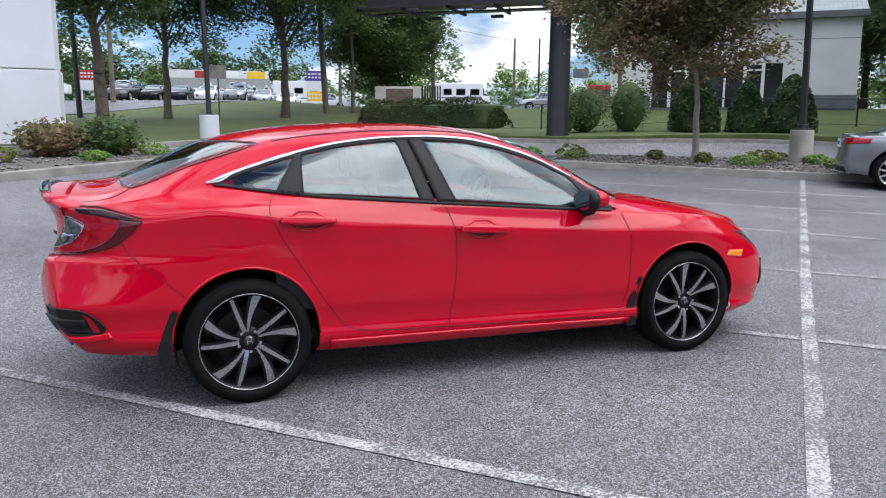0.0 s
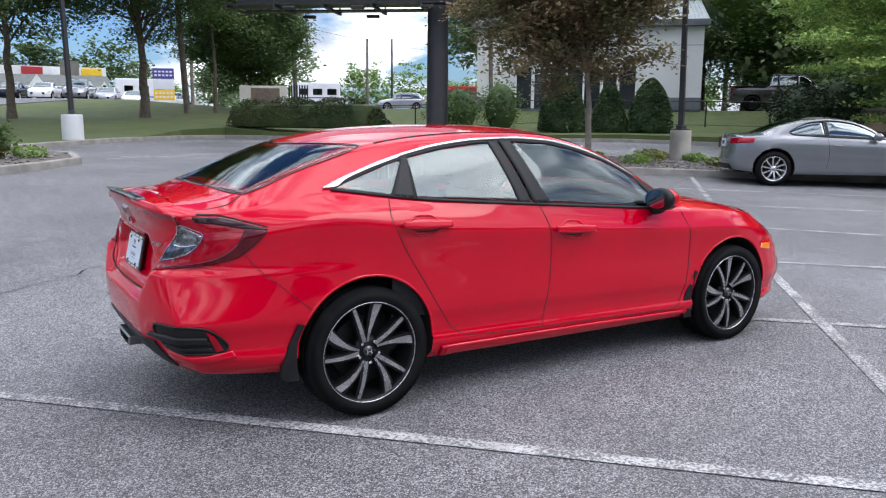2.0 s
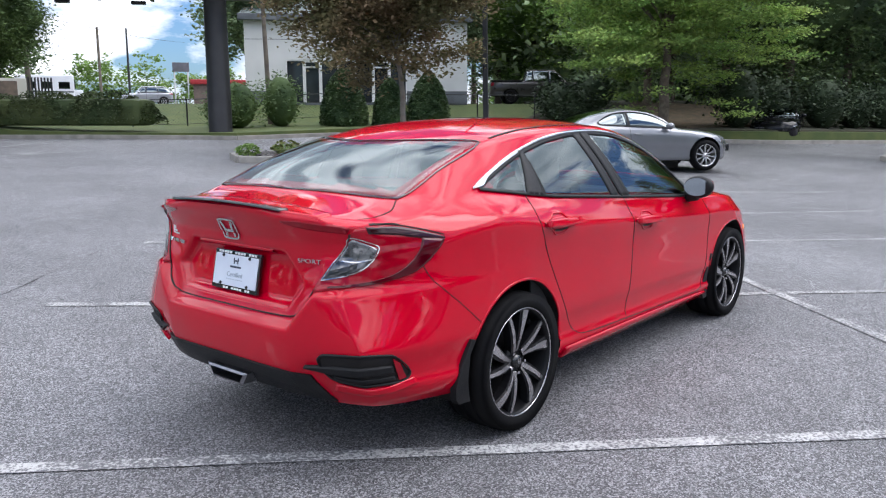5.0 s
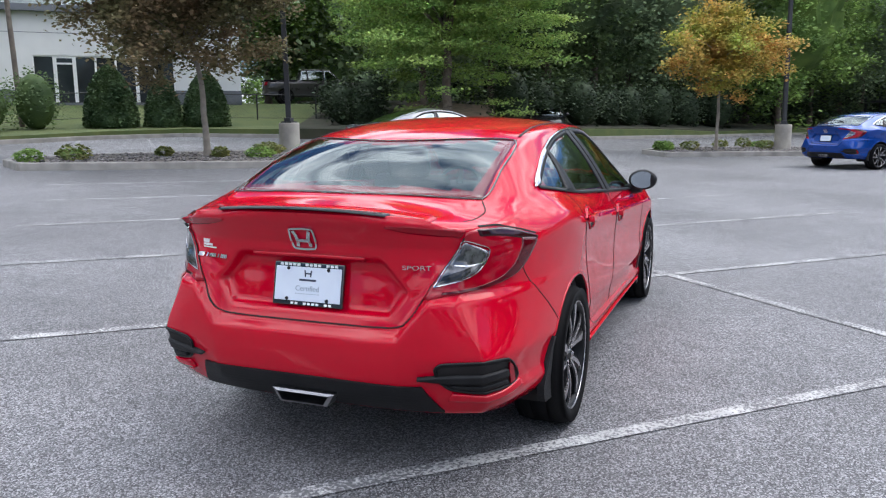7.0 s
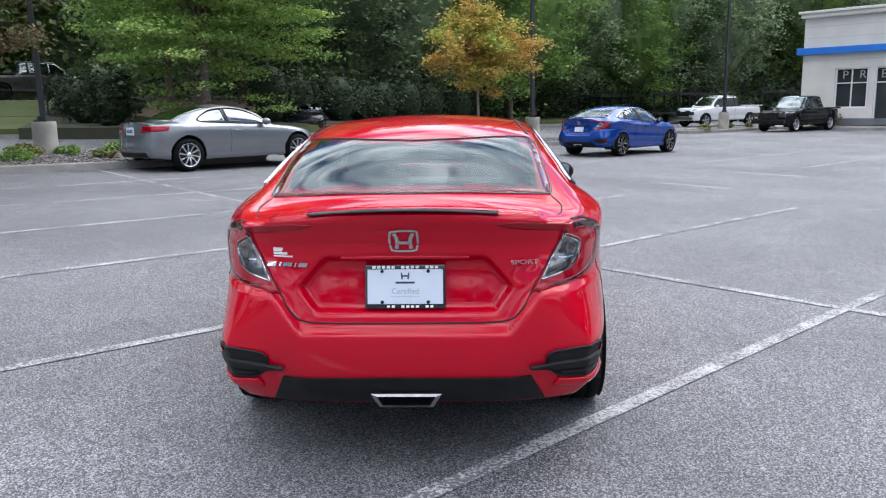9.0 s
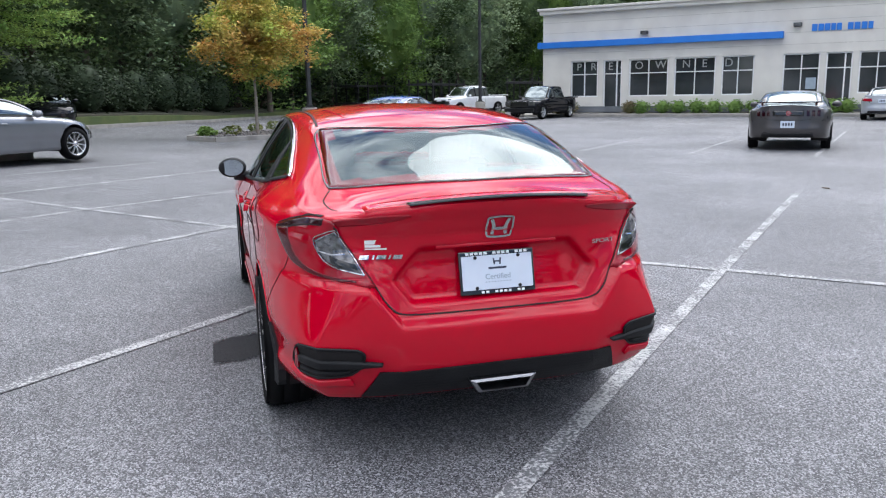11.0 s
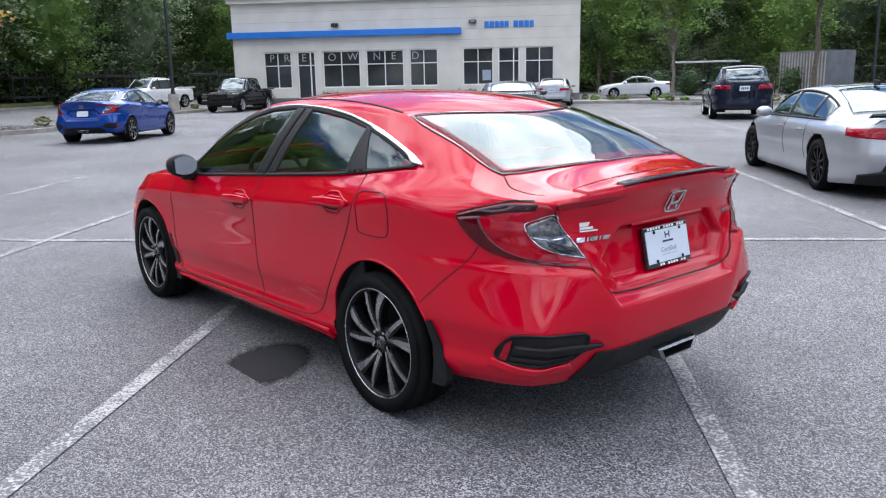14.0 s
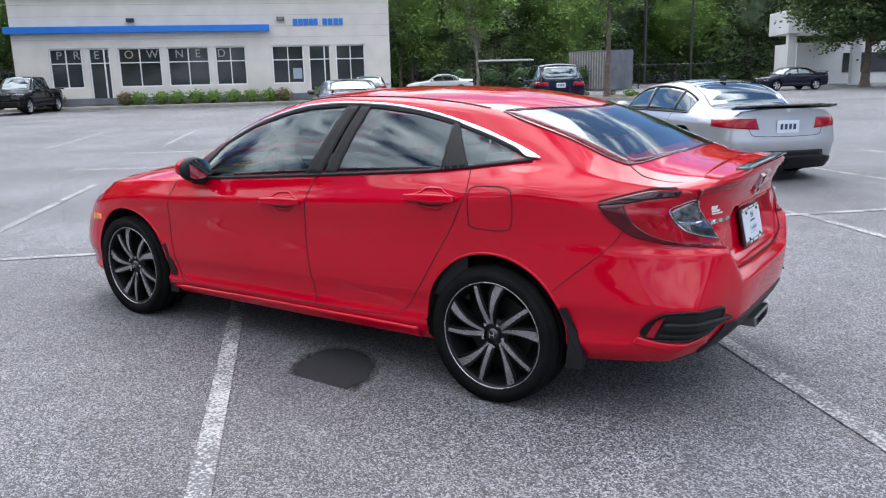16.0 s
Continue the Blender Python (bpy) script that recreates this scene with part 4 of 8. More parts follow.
        # handles
        for hx, hz in ((-1.04, 0.926), (-0.06, 0.842)):
            bm = bmesh.new()
            patch(bm, S, [(hx - 0.14, hz + 0.010), (hx - 0.06, hz - 0.024), (hx + 0.05, hz - 0.026), (hx + 0.13, hz - 0.004)], [(hx - 0.14, hz + 0.018), (hx - 0.05, hz + 0.036), (hx + 0.05, hz + 0.034), (hx + 0.13, hz + 0.006)], 0.002, g, 20, 6)
            hol = part("handle_recess", bm, paint, car, "dished recess behind the handle", smooth=True)
            bm = bmesh.new()
            patch(bm, S, [(hx - 0.145, hz + 0.000), (hx, hz - 0.013), (hx + 0.14, hz - 0.016)], [(hx - 0.145, hz + 0.022), (hx, hz + 0.018), (hx + 0.14, hz + 0.006)], 0.034, g, 22, 4, 0.024)
            part("door_handle", bm, paint, car, "body-coloured pull handle", smooth=True)
            rim = [(hx - 0.15, hz + 0.014), (hx - 0.075, hz - 0.022), (hx - 0.045, hz - 0.044), (hx + 0.035, hz - 0.046), (hx + 0.07, hz - 0.024), (hx + 0.145, hz + 0.002), (hx + 0.07, hz + 0.026), (hx + 0.035, hz + 0.048), (hx - 0.045, hz + 0.052), (hx - 0.08, hz + 0.034), (hx - 0.15, hz + 0.014)]
            part("recess_rim", pbm(ribbon, S, rim, 0.009, 0.0045, g, 70, 0.004), paint, hol, "rounded rim of the recess", smooth=True)
            # near-black strip on the skin, painted for the shade below the handle
            part("handle_shadow_gap", pbm(ribbon, S, [(hx - 0.06, hz - 0.022), (hx, hz - 0.027), (hx + 0.06, hz - 0.024)], 0.007, 0.004, g, 12), M_GAP, car)
        # side sill with its light crease
        part("side_sill", pbm(patch, S, [(-0.93, 0.240), (0.0, 0.222), (0.93, 0.216)], [(-0.93, 0.292), (0.0, 0.278), (0.93, 0.258)], 0.016, g, 40, 6, 0.014), paint, car, "flared painted side sill", smooth=True)
        # mud flaps
        for ax in (1.35, -1.35):
            bm = bmesh.new()
            hh = 0.235 if ax < 0 else 0.20
            fl = [(-0.335, 0.50), (-0.365, 0.42), (-0.372, 0.33), (-0.366, 0.26), (-0.36, hh), (-0.425, hh), (-0.440, 0.26), (-0.44, 0.31), (-0.41, 0.40), (-0.365, 0.508)]
            prism(bm, [(ax + u, w) for u, w in fl], -0.06, 0.06, Matrix.Translation((0, g * 0.80, 0)) @ Matrix.Rotation(math.pi / 2, 4, "X"))
            for v in bm.verts:
                if abs(v.co.y) > 0.8:
                    v.co.y = g * (sh.y_at(v.co.x, max(v.co.z, 0.34)) + (0.012 if ax < 0 else 0.004))
                else:
                    v.co.y = g * 0.81
            part("mud_flap", bm, M_TRIM, car, "black plastic mud flap")
            part("wheel_well", pbm(arch_liner, sh, ax, g), M_GAP, car, "black inner wheel arch")
            part("arch_lip", pbm(ribbon, S, [(ax + (sh.arch_r + 0.006) * math.cos(a), sh.hub_z + (sh.arch_r + 0.006) * math.sin(a)) for a in np.linspace(0.02, math.pi - 0.02, 40)], 0.012, 0.003, g, 60, 0.006), paint, car, smooth=True)
            wheel(car, ax, g * 0.775, 0.3225, 0.3225, 0.225, 0.248, "blade", g, 0.35 if ax > 0 else 0.1)
        # door mirror
        bm = bmesh.new()
        bmesh.ops.create_icosphere(bm, subdivisions=3, radius=1.0, matrix=Matrix.Translation((0.625, g * 0.916, 0.994)) @ Matrix.Rotation(g * 0.2, 4, "Z") @ Matrix.Diagonal((0.084, 0.080, 0.058, 1)))
        for v in bm.verts:
            v.co.x = max(v.co.x, 0.602)
            v.co.z = max(v.co.z, 0.955)
        part("mirror_housing", bm, paint, car, "painted door mirror cap", smooth=True)
        bm = bmesh.new()
        bmesh.ops.create_icosphere(bm, subdivisions=3, radius=1.0, matrix=Matrix.Translation((0.592, g * 0.918, 0.990)) @ Matrix.Rotation(g * 0.2, 4, "Z") @ Matrix.Diagonal((0.085, 0.096, 0.070, 1)))
        for v in bm.verts:
            v.co.x = min(0.600, max(v.co.x, 0.548 + 0.06 * (g * v.co.y - 0.93)))
        rod(bm, (0.62, g * 0.80, 0.915), (0.60, g * 0.90, 0.945), 0.035, 0.045, 10)
        part("mirror_base", bm, M_TRIM, car, "black mirror shell and arm", smooth=True)
        bm = bmesh.new()
        bmesh.ops.create_circle(bm, cap_ends=True, segments=28, radius=1.0, matrix=Matrix.Translation((0.539, g * 0.921, 0.992)) @ Matrix.Rotation(-g * 0.22, 4, "Z") @ Matrix.Rotation(math.pi / 2, 4, "Y") @ Matrix.Diagonal((0.056, 0.076, 1, 1)))
        part("mirror_glass", bm, M_MIRR, car, "mirror glass")
        # amber side marker
        part("side_marker", pbm(patch, S, [(1.66, 0.60), (1.80, 0.58)], [(1.68, 0.632), (1.83, 0.622)], 0.004, g, 10, 4), M_AMBER, car, "amber side marker lamp", smooth=True)
        part("headlamp", pbm(patch, S, [(1.86, 0.70), (2.02, 0.62)], [(1.78, 0.745), (1.97, 0.70)], 0.004, g, 14, 6), M_CLENS, car, "dark clear headlamp", smooth=True)
        part("front_intake", pbm(patch, S, [(2.06, 0.36), (2.17, 0.40)], [(2.08, 0.47), (2.17, 0.52)], 0.005, g, 10, 6), M_TRIM, car, "black corner intake of the front bumper", smooth=True)
        # tail lamp
        e0, _ = sh.ends(0.9)
        lamp = part("tail_lamp", pbm(patch, Wp, [(0.492, 0.754), (0.62, 0.774), (0.80, 0.80), (0.90, 0.826), (0.97, 0.872), (1.035, 0.948)], [(0.625, 0.978), (0.65, 1.002), (0.72, 1.008), (0.80, 1.006), (0.92, 0.984), (1.038, 0.955)], 0.008, g, 44, 18, 0.014), M_RLENS, car, "red wraparound tail lamp", smooth=True)
        part("outer_lens", pbm(patch, Wp, [(0.56, 0.768), (0.70, 0.785), (0.80, 0.802), (0.90, 0.828), (0.965, 0.876), (1.028, 0.944)], [(0.56, 0.778), (0.70, 0.799), (0.79, 0.822), (0.855, 0.858), (0.890, 0.905), (0.915, 0.956)], 0.0098, g, 34, 8, 0.003), M_OLENS, lamp, "deep red outer lens", smooth=True)
        part("smoked_lens", pbm(patch, Wp, [(0.69, 0.982), (0.80, 0.972), (0.92, 0.954), (1.030, 0.946)], [(0.69, 1.006), (0.80, 1.004), (0.92, 0.982), (1.034, 0.951)], 0.0092, g, 24, 4, 0.003), M_DLENS, lamp, "smoked dark upper edge", smooth=True)
        cl = part("clear_lens", pbm(patch, Wp, [(0.530, 0.803), (0.60, 0.820), (0.662, 0.844), (0.694, 0.88), (0.712, 0.922)], [(0.540, 0.815), (0.562, 0.86), (0.590, 0.91), (0.612, 0.948), (0.630, 0.966)], 0.0115, g, 20, 10, 0.003), M_CLENS, lamp, "clear reversing lamp lens", smooth=True)
        part("lens_rib", pbm(patch, Wp, [(0.545, 0.81), (0.60, 0.823), (0.65, 0.842)], [(0.555, 0.838), (0.60, 0.852), (0.652, 0.868)], 0.0130, g, 10, 3, 0.002), M_GLOSSB, cl, "dark lower part of the clear lens")
        part("lens_rib", pbm(ribbon, Wp, [(0.590, 0.876), (0.64, 0.872), (0.694, 0.884)], 0.005, 0.0135, g, 10), M_CHROME, cl, "bright bar in the clear lens")
        part("chrome_edge", pbm(ribbon, Wp, [(0.528, 0.800), (0.60, 0.817), (0.664, 0.841), (0.697, 0.88), (0.716, 0.925), (0.68, 0.950), (0.628, 0.971), (0.588, 0.912), (0.558, 0.86), (0.528, 0.800)], 0.0036, 0.0128, g, 80), M_CHROME, lamp, "bright edge of the clear lens")
        part("lamp_gap", pbm(ribbon, Wp, [(1.04, 0.962), (0.92, 0.992), (0.80, 1.014), (0.70, 1.016)], 0.005, 0.004, g, 40), M_GAP, car)
        part("lamp_arm", pbm(patch, Rr, [(0.618, 0.985), (0.52, 0.993), (0.42, 1.006), (0.355, 1.022)], [(0.64, 1.008), (0.53, 1.022), (0.43, 1.030), (0.355, 1.028)], 0.004, g, 24, 5, 0.010), M_RLENS, car, "slim red lamp arm on the boot lid", smooth=True)
        # rear bumper corner vent and reflector
        vent = part("bumper_vent", pbm(patch, Wp, [(0.555, 0.455), (0.60, 0.420), (0.75, 0.402), (0.88, 0.400), (0.935, 0.432)], [(0.548, 0.500), (0.578, 0.524), (0.72, 0.530), (0.86, 0.520), (0.938, 0.440)], 0.004, g, 30, 8), M_GAP, car, "black bumper corner vent", smooth=True)
        part("vent_slat", pbm(patch, Wp, [(0.85, 0.452), (0.65, 0.450), (0.48, 0.461)], [(0.85, 0.482), (0.65, 0.482), (0.48, 0.467)], 0.020, g, 24, 4, 0.020), M_TRIM, vent, "pointed black slat", smooth=True)
        part("vent_slat", pbm(patch, Wp, [(0.85, 0.412), (0.72, 0.412), (0.60, 0.428)], [(0.85, 0.430), (0.72, 0.431), (0.60, 0.438)], 0.012, g, 18, 3, 0.012), M_TRIM, vent, smooth=True)
        part("vent_rim", pbm(ribbon, Wp, [(0.555, 0.455), (0.548, 0.500), (0.578, 0.524), (0.72, 0.531), (0.86, 0.521), (0.938, 0.438), (0.88, 0.399), (0.75, 0.401), (0.60, 0.419), (0.555, 0.455)], 0.008, 0.010, g, 90, 0.008), M_TRIM, vent, smooth=True)
        part("reflector", pbm(patch, Wp, [(0.866, 0.410), (0.905, 0.418)], [(0.862, 0.510), (0.892, 0.490)], 0.014, g, 5, 6), M_RLENS, vent, "narrow red reflector")
        part("vent_crease", pbm(patch, Wp, [(0.58, 0.368), (0.75, 0.362), (0.96, 0.380)], [(0.60, 0.402), (0.75, 0.388), (0.95, 0.410)], 0.012, g, 24, 4, 0.012), paint, car, "raised painted lip under the vent", smooth=True)
    # under-bumper diffuser and exhaust
    bm = bmesh.new()
    patch(bm, Rr, [(-0.55, 0.304), (-0.3, 0.304), (0, 0.304), (0.3, 0.304), (0.55, 0.304)], [(-0.49, 0.424), (-0.3, 0.428), (0, 0.430), (0.3, 0.428), (0.49, 0.424)], 0.008, 1, 40, 8, 0.03)
    dif = part("diffuser", bm, M_TRIM, car, "black diffuser under the bumper", smooth=False)
    for fy in (-0.38, -0.25, 0.25, 0.38):
        bm = bmesh.new()
        prism(bm, [(-2.16, 0.295), (-2.225, 0.303), (-2.235, 0.335), (-2.16, 0.335)], -0.016, 0.016, Matrix.Translation((0, fy, 0)) @ Matrix.Rotation(math.pi / 2, 4, "X"))
        part("diffuser_fin", bm, M_TRIM, dif)
    part("under_tray", pbm(box, (-2.05, 0, 0.315), (0.20, 1.00, 0.04), bev=0.015), M_TRIM, car)
    bm = bmesh.new()
    prof_o = [(-0.140, 0.362), (0.140, 0.362), (0.105, 0.308), (-0.105, 0.308)]
    prof_i = [(-0.116, 0.353), (0.116, 0.353), (0.093, 0.317), (-0.093, 0.317)]
    L = [[bm.verts.new((x, y, z)) for y, z in pr] for x, pr in ((-2.10, prof_o), (-2.315, prof_o), (-2.322, prof_i), (-2.16, prof_i))]
    for a, b in zip(L, L[1:]):
        for i in range(4):
            bm.faces.new((a[i], a[(i + 1) % 4], b[(i + 1) % 4], b[i]))
    bmesh.ops.recalc_face_normals(bm, faces=bm.faces)
    ex = part("exhaust_tip", bm, M_STEEL, car, "trapezoid chrome exhaust tip")
    bm = bmesh.new()
    box(bm, (-2.20, 0, 0.335), (0.01, 0.21, 0.045))
    part("exhaust_inner", bm, M_GAP, ex)
    # boot lid: recess lip, spoiler, badges
    bm = bmesh.new()
    ribbon(bm, Rr, [(0.25, 0.889), (0.0, 0.891), (-0.25, 0.889)], 0.008, 0.006, 1, 40, 0.012)
    part("plate_lamp_strip", bm, paint, car, "painted strip over the number plate", smooth=True)
    bm = bmesh.new()
    patch(bm, lambda a, b, o, g: Vector((a, b, sh.z_at(max(a, -2.22), b) + o)), [(-2.17, -0.52), (-2.16, -0.3), (-2.155, 0), (-2.16, 0.3), (-2.17, 0.52)], [(-2.245, -0.52), (-2.30, -0.3), (-2.312, 0), (-2.30, 0.3), (-2.245, 0.52)], 0.010, 1, 40, 6, 0.02)
    part("boot_spoiler", bm, paint, car, "body-coloured boot lid lip", smooth=True)
    bm = bmesh.new()
    patch(bm, lambda a, b, o, g: Vector((a, b, sh.z_at(max(a, -2.22), b) + o + 0.012 * max(0, (-2.29 - a) / 0.05))), [(-2.255, -0.365), (-2.28, 0), (-2.255, 0.365)], [(-2.305, -0.36), (-2.336, 0), (-2.305, 0.36)], 0.018, 1, 40, 4, 0.012)
    part("spoiler_blade", bm, M_GLOSSB, car, "gloss black spoiler blade", smooth=True)
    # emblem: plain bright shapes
    bm = bmesh.new()
    ring = [(0.062, 0.045), (0.066, 0.0), (0.056, -0.047), (0.0, -0.052), (-0.056, -0.047), (-0.066, 0.0), (-0.062, 0.045), (0.0, 0.050), (0.062, 0.045)]
    ribbon(bm, Rr, [(y * 0.82, 0.965 + z * 0.86) for y, z in ring], 0.008, 0.008, 1, 60, 0.008)
    for sy in (-1, 1):
        ribbon(bm, Rr, [(sy * 0.036, 0.998), (sy * 0.025, 0.965), (sy * 0.028, 0.931)], 0.014, 0.009, 1, 12, 0.008)
    ribbon(bm, Rr, [(-0.025, 0.958), (0.025, 0.958)], 0.012, 0.009, 1, 6, 0.008)
    part("emblem", bm, M_CHROME, car, "chrome maker's emblem", smooth=False)
    if hero:
        for y0, w in ((0.528, 0.034), (0.494, 0.007), (0.464, 0.036), (0.432, 0.007), (0.402, 0.034)):
            part("badge_bar", pbm(patch, Rr, [(y0 + w / 2, 0.856), (y0 - w / 2, 0.856)], [(y0 + w / 2 - 0.006, 0.872), (y0 - w / 2 - 0.006, 0.872)], 0.007, 1, 4, 2, 0.005), M_CHROME, car, "chrome badge shape")
        st = part("dealer_sticker", pbm(patch, Rr, [(0.520, 0.914), (0.485, 0.914)], [(0.520, 0.930), (0.478, 0.930)], 0.003, 1, 5, 2, 0.002), M_FRAME, car, "small white dealer sticker")
        for y0, y1, z, w in ((0.520, 0.462, 0.907, 0.009), (0.520, 0.440, 0.896, 0.005)):
            part("sticker_bar", pbm(ribbon, Rr, [(y0, z), (y1, z)], w, 0.003, 1, 6, 0.002), M_FRAME, st)
        p = sh.rear_pt(0.46, 0.868, 0.017, -1)
        words("badge", "SPORT", 0.030, M_CHROME, car, Matrix.Translation((p.x, p.y, p.z)) @ Matrix.Rotation(radians(-90 + 12), 4, "Z") @ Matrix.Rotation(radians(90), 4, "X") @ Matrix.Diagonal((1.25, 0.8, 1, 1)), 0.003, label="chrome lettering")
        # fuel flap outline on the left
        part("fuel_flap", pbm(ribbon, S, [(-1.27, 1.0), (-1.40, 1.005), (-1.455, 0.99), (-1.465, 0.94), (-1.46, 0.85), (-1.44, 0.82), (-1.38, 0.812), (-1.27, 0.815), (-1.245, 0.83), (-1.245, 0.98), (-1.27, 1.0)], 0.003, 0.0025, 1, 90), M_GAP, car, "outline of the round-cornered fuel flap")
    # number plate
    pl = Matrix.Translation((sh.x_rear(0, 0.775) - 0.022, 0, 0.775)) @ Matrix.Rotation(radians(-90), 4, "Z") @ Matrix.Rotation(radians(90 - 12), 4, "X")
    bm = bmesh.new()
    box(bm, (0, 0, 0), (0.315, 0.172, 0.016), bev=0.006)
    fr = part("plate_frame", bm, M_GLOSSB, car, "black dealer plate frame")
    fr.matrix_basis = pl
    bm = bmesh.new()
    box(bm, (0, 0, 0.008), (0.295, 0.135, 0.006), bev=0.002)
    part("plate", bm, M_PLATE, fr, "pale blue-white dealer plate")
    if hero:
        for i in range(14):
            if i not in (5, 10):
                part("frame_bar", pbm(box, (-0.122 + i * 0.0188, 0.076, 0.009), (0.013, 0.010, 0.002)), M_FRAME, fr, "white lettering bar")
                if 2 < i < 13:
                    part("frame_bar", pbm(box, (-0.122 + i * 0.0188, -0.077, 0.009), (0.012, 0.009, 0.002)), M_FRAME, fr, "white lettering bar")
        words("plate_word", "Certified", 0.030, M_BLTXT, fr, Matrix.Translation((0, -0.018, 0.0118)), 0.0006)
        bm = bmesh.new()
        for sx in (-1, 1):
            box(bm, (sx * 0.013, 0.042, 0.0118), (0.006, 0.026, 0.0012), rz=-sx * 0.12)
        box(bm, (0, 0.042, 0.0118), (0.024, 0.006, 0.0012))
        box(bm, (0, 0.016, 0.0118), (0.075, 0.008, 0.0012))
        part("plate_emblem", bm, M_DKTXT, fr, "dark printed emblem")
        bm = bmesh.new()
        for i in range(9):
            box(bm, (-0.05 + i * 0.0125, -0.038, 0.0116), (0.007, 0.003, 0.001))
        part("plate_small_print", bm, M_BLTXT, fr)
        for sx in (-1, 1):
            for sy in (-1, 1):
                part("plate_screw", pbm(rod, (sx * 0.09, sy * 0.060, 0.009), (sx * 0.09, sy * 0.060, 0.016), 0.008, 0.006, 8), M_TRIM, fr)
        # cabin
        for y in (0.36, -0.36):
            seat(car, 0.05, y)
            seat(car, -0.85, y, True)
        bm = bmesh.new()
        box(bm, (-0.2, 0, 0.30), (2.4, 1.5, 0.06), bev=0.02)
        box(bm, (0.78, 0, 0.80), (0.42, 1.46, 0.26), bev=0.08)
        box(bm, (-1.55, 0, 0.98), (0.62, 1.16, 0.05), bev=0.02)
        box(bm, (-1.24, 0, 0.72), (0.08, 1.25, 0.5), bev=0.03)
        for g in (1, -1):
            patch(bm, S, [(0.75, 0.40), (-1.2, 0.45)], [(0.75, 0.90), (-1.2, 1.04)], -0.05, g, 20, 6, 0.01)
        part("cabin_trim", bm, M_CABIN, car, "black dashboard and door linings")
        bm = bmesh.new()
        patch(bm, lambda a, b, o, g: T(a, b, o), [(0.20, -0.5), (0.22, 0), (0.20, 0.5)], [(-1.12, -0.5), (-1.1, 0), (-1.12, 0.5)], -0.03, 1, 20, 14, 0.01)
        part("headliner", bm, M_HEADL, car, "pale grey headliner", smooth=True)
        bm = bmesh.new()
        wm = Matrix.Translation((0.42, 0.36, 0.90)) @ Matrix.Rotation(radians(-65), 4, "Y")
        n = 28
        for i in range(n):
            a, b = 2 * math.pi * i / n, 2 * math.pi * (i + 1) / n
            rod(bm, wm @ Vector((0.18 * math.cos(a), 0.18 * math.sin(a), 0)), wm @ Vector((0.18 * math.cos(b), 0.18 * math.sin(b), 0)), 0.014, n=6)
        for a in (0.0, math.pi / 2, math.pi, -math.pi / 2):
            rod(bm, wm @ Vector((0.18 * math.cos(a), 0.18 * math.sin(a), 0)), wm @ Vector((0, 0, -0.03)), 0.014, 0.03, 6)
        part("steering_wheel", bm, M_CABIN, car, "black steering wheel")
        bm = bmesh.new()
        box(bm, (0.34, 0.0, 1.29), (0.03, 0.24, 0.065), bev=0.012)
        rod(bm, (0.34, 0, 1.29), (0.28, 0, 1.345), 0.012)
        part("inside_mirror", bm, M_CABIN, car)
    # floor pan keeps daylight out of the wheel wells
    bm = bmesh.new()
    box(bm, (0, 0, 0.22), (1.9, 1.5, 0.04), bev=0.01)
    box(bm, (-1.75, 0, 0.33), (0.75, 1.0, 0.04), bev=0.01)
    box(bm, (1.75, 0, 0.24), (0.8, 1.0, 0.04), bev=0.01)
    part("floor_pan", bm, M_GAP, car, "dark underside")
    return car


red_car = sport_sedan(pose(0, 0, 0), M_RED, "glossy red four-door sport sedan parked across the bay lines", True)


def ground_sheet():
    xs = sorted({*range(-60, 120, 3), -900, -600, -400, -250, -150, -100, -80, 8, 24, 130, 160, 200, 260, 400, 600, 900})
    ys = sorted({*range(-110, 110, 3), -900, -600, -400, -250, -150, -130, -6, 0, 1, 10, 24, 120, 140, 180, 250, 400, 600, 900})
    V = [(x, y, lot_z(x, y)) for y in ys for x in xs]
    n = len(xs)
    F = [(j * n + i, j * n + i + 1, (j + 1) * n + i + 1, (j + 1) * n + i) for j in range(len(ys) - 1) for i in range(n - 1)]
    return tagged(mesh_obj("ground", V, F, M_ASPH), "worn grey asphalt with pale stone chips", "asphalt", kind="structure")


ground_sheet()


def painted_line(a, b, w=0.092, label="worn white painted bay line", lift=0.006):
    a, b = Vector(a), Vector(b)
    d = (b - a)
    n = max(2, int(d.length / 0.25))
    side = Vector((-d.y, d.x)).normalized() * w / 2
    V, F = [], []
    for i in range(n + 1):
        p = a + d * i / n
        j = 0.004 * math.sin(i * 1.7) + 0.003 * math.sin(i * 4.1)
        for q in (p + side * (1 + j), p - side * (1 - j)):
            V.append((q.x, q.y, lot_z(q.x, q.y) + lift))
        if i:
            k = 2 * i
            F.append((k - 2, k, k + 1, k - 1))
    tagged(mesh_obj("parking_line", V, F, M_LINE), label, "road marking", "bay lines", "structure")


def spine_at(b):
    return -0.0023 * b if b < 0 else -0.02 * b if b < 4.5 else -0.09 - 0.0168 * (b - 4.5)


# the bay lines butt against the spine, which runs a little askew
for _p, _q in (((0.03, -13.0), (0.0, 0.0)), ((0.0, 0.0), (-0.09, 4.5)), ((-0.09, 4.5), (-0.27, 15.2))):
    painted_line(bay(*_p), bay(*_q))
for _k in range(-4, 1):
    painted_line(bay(-5.1, 2.71 * _k - 0.04), bay(spine_at(2.71 * _k) - 0.05, 2.71 * _k))
    painted_line(bay(spine_at(2.66 * _k) + 0.05, 2.66 * _k), bay(5.4, 2.45 * _k))
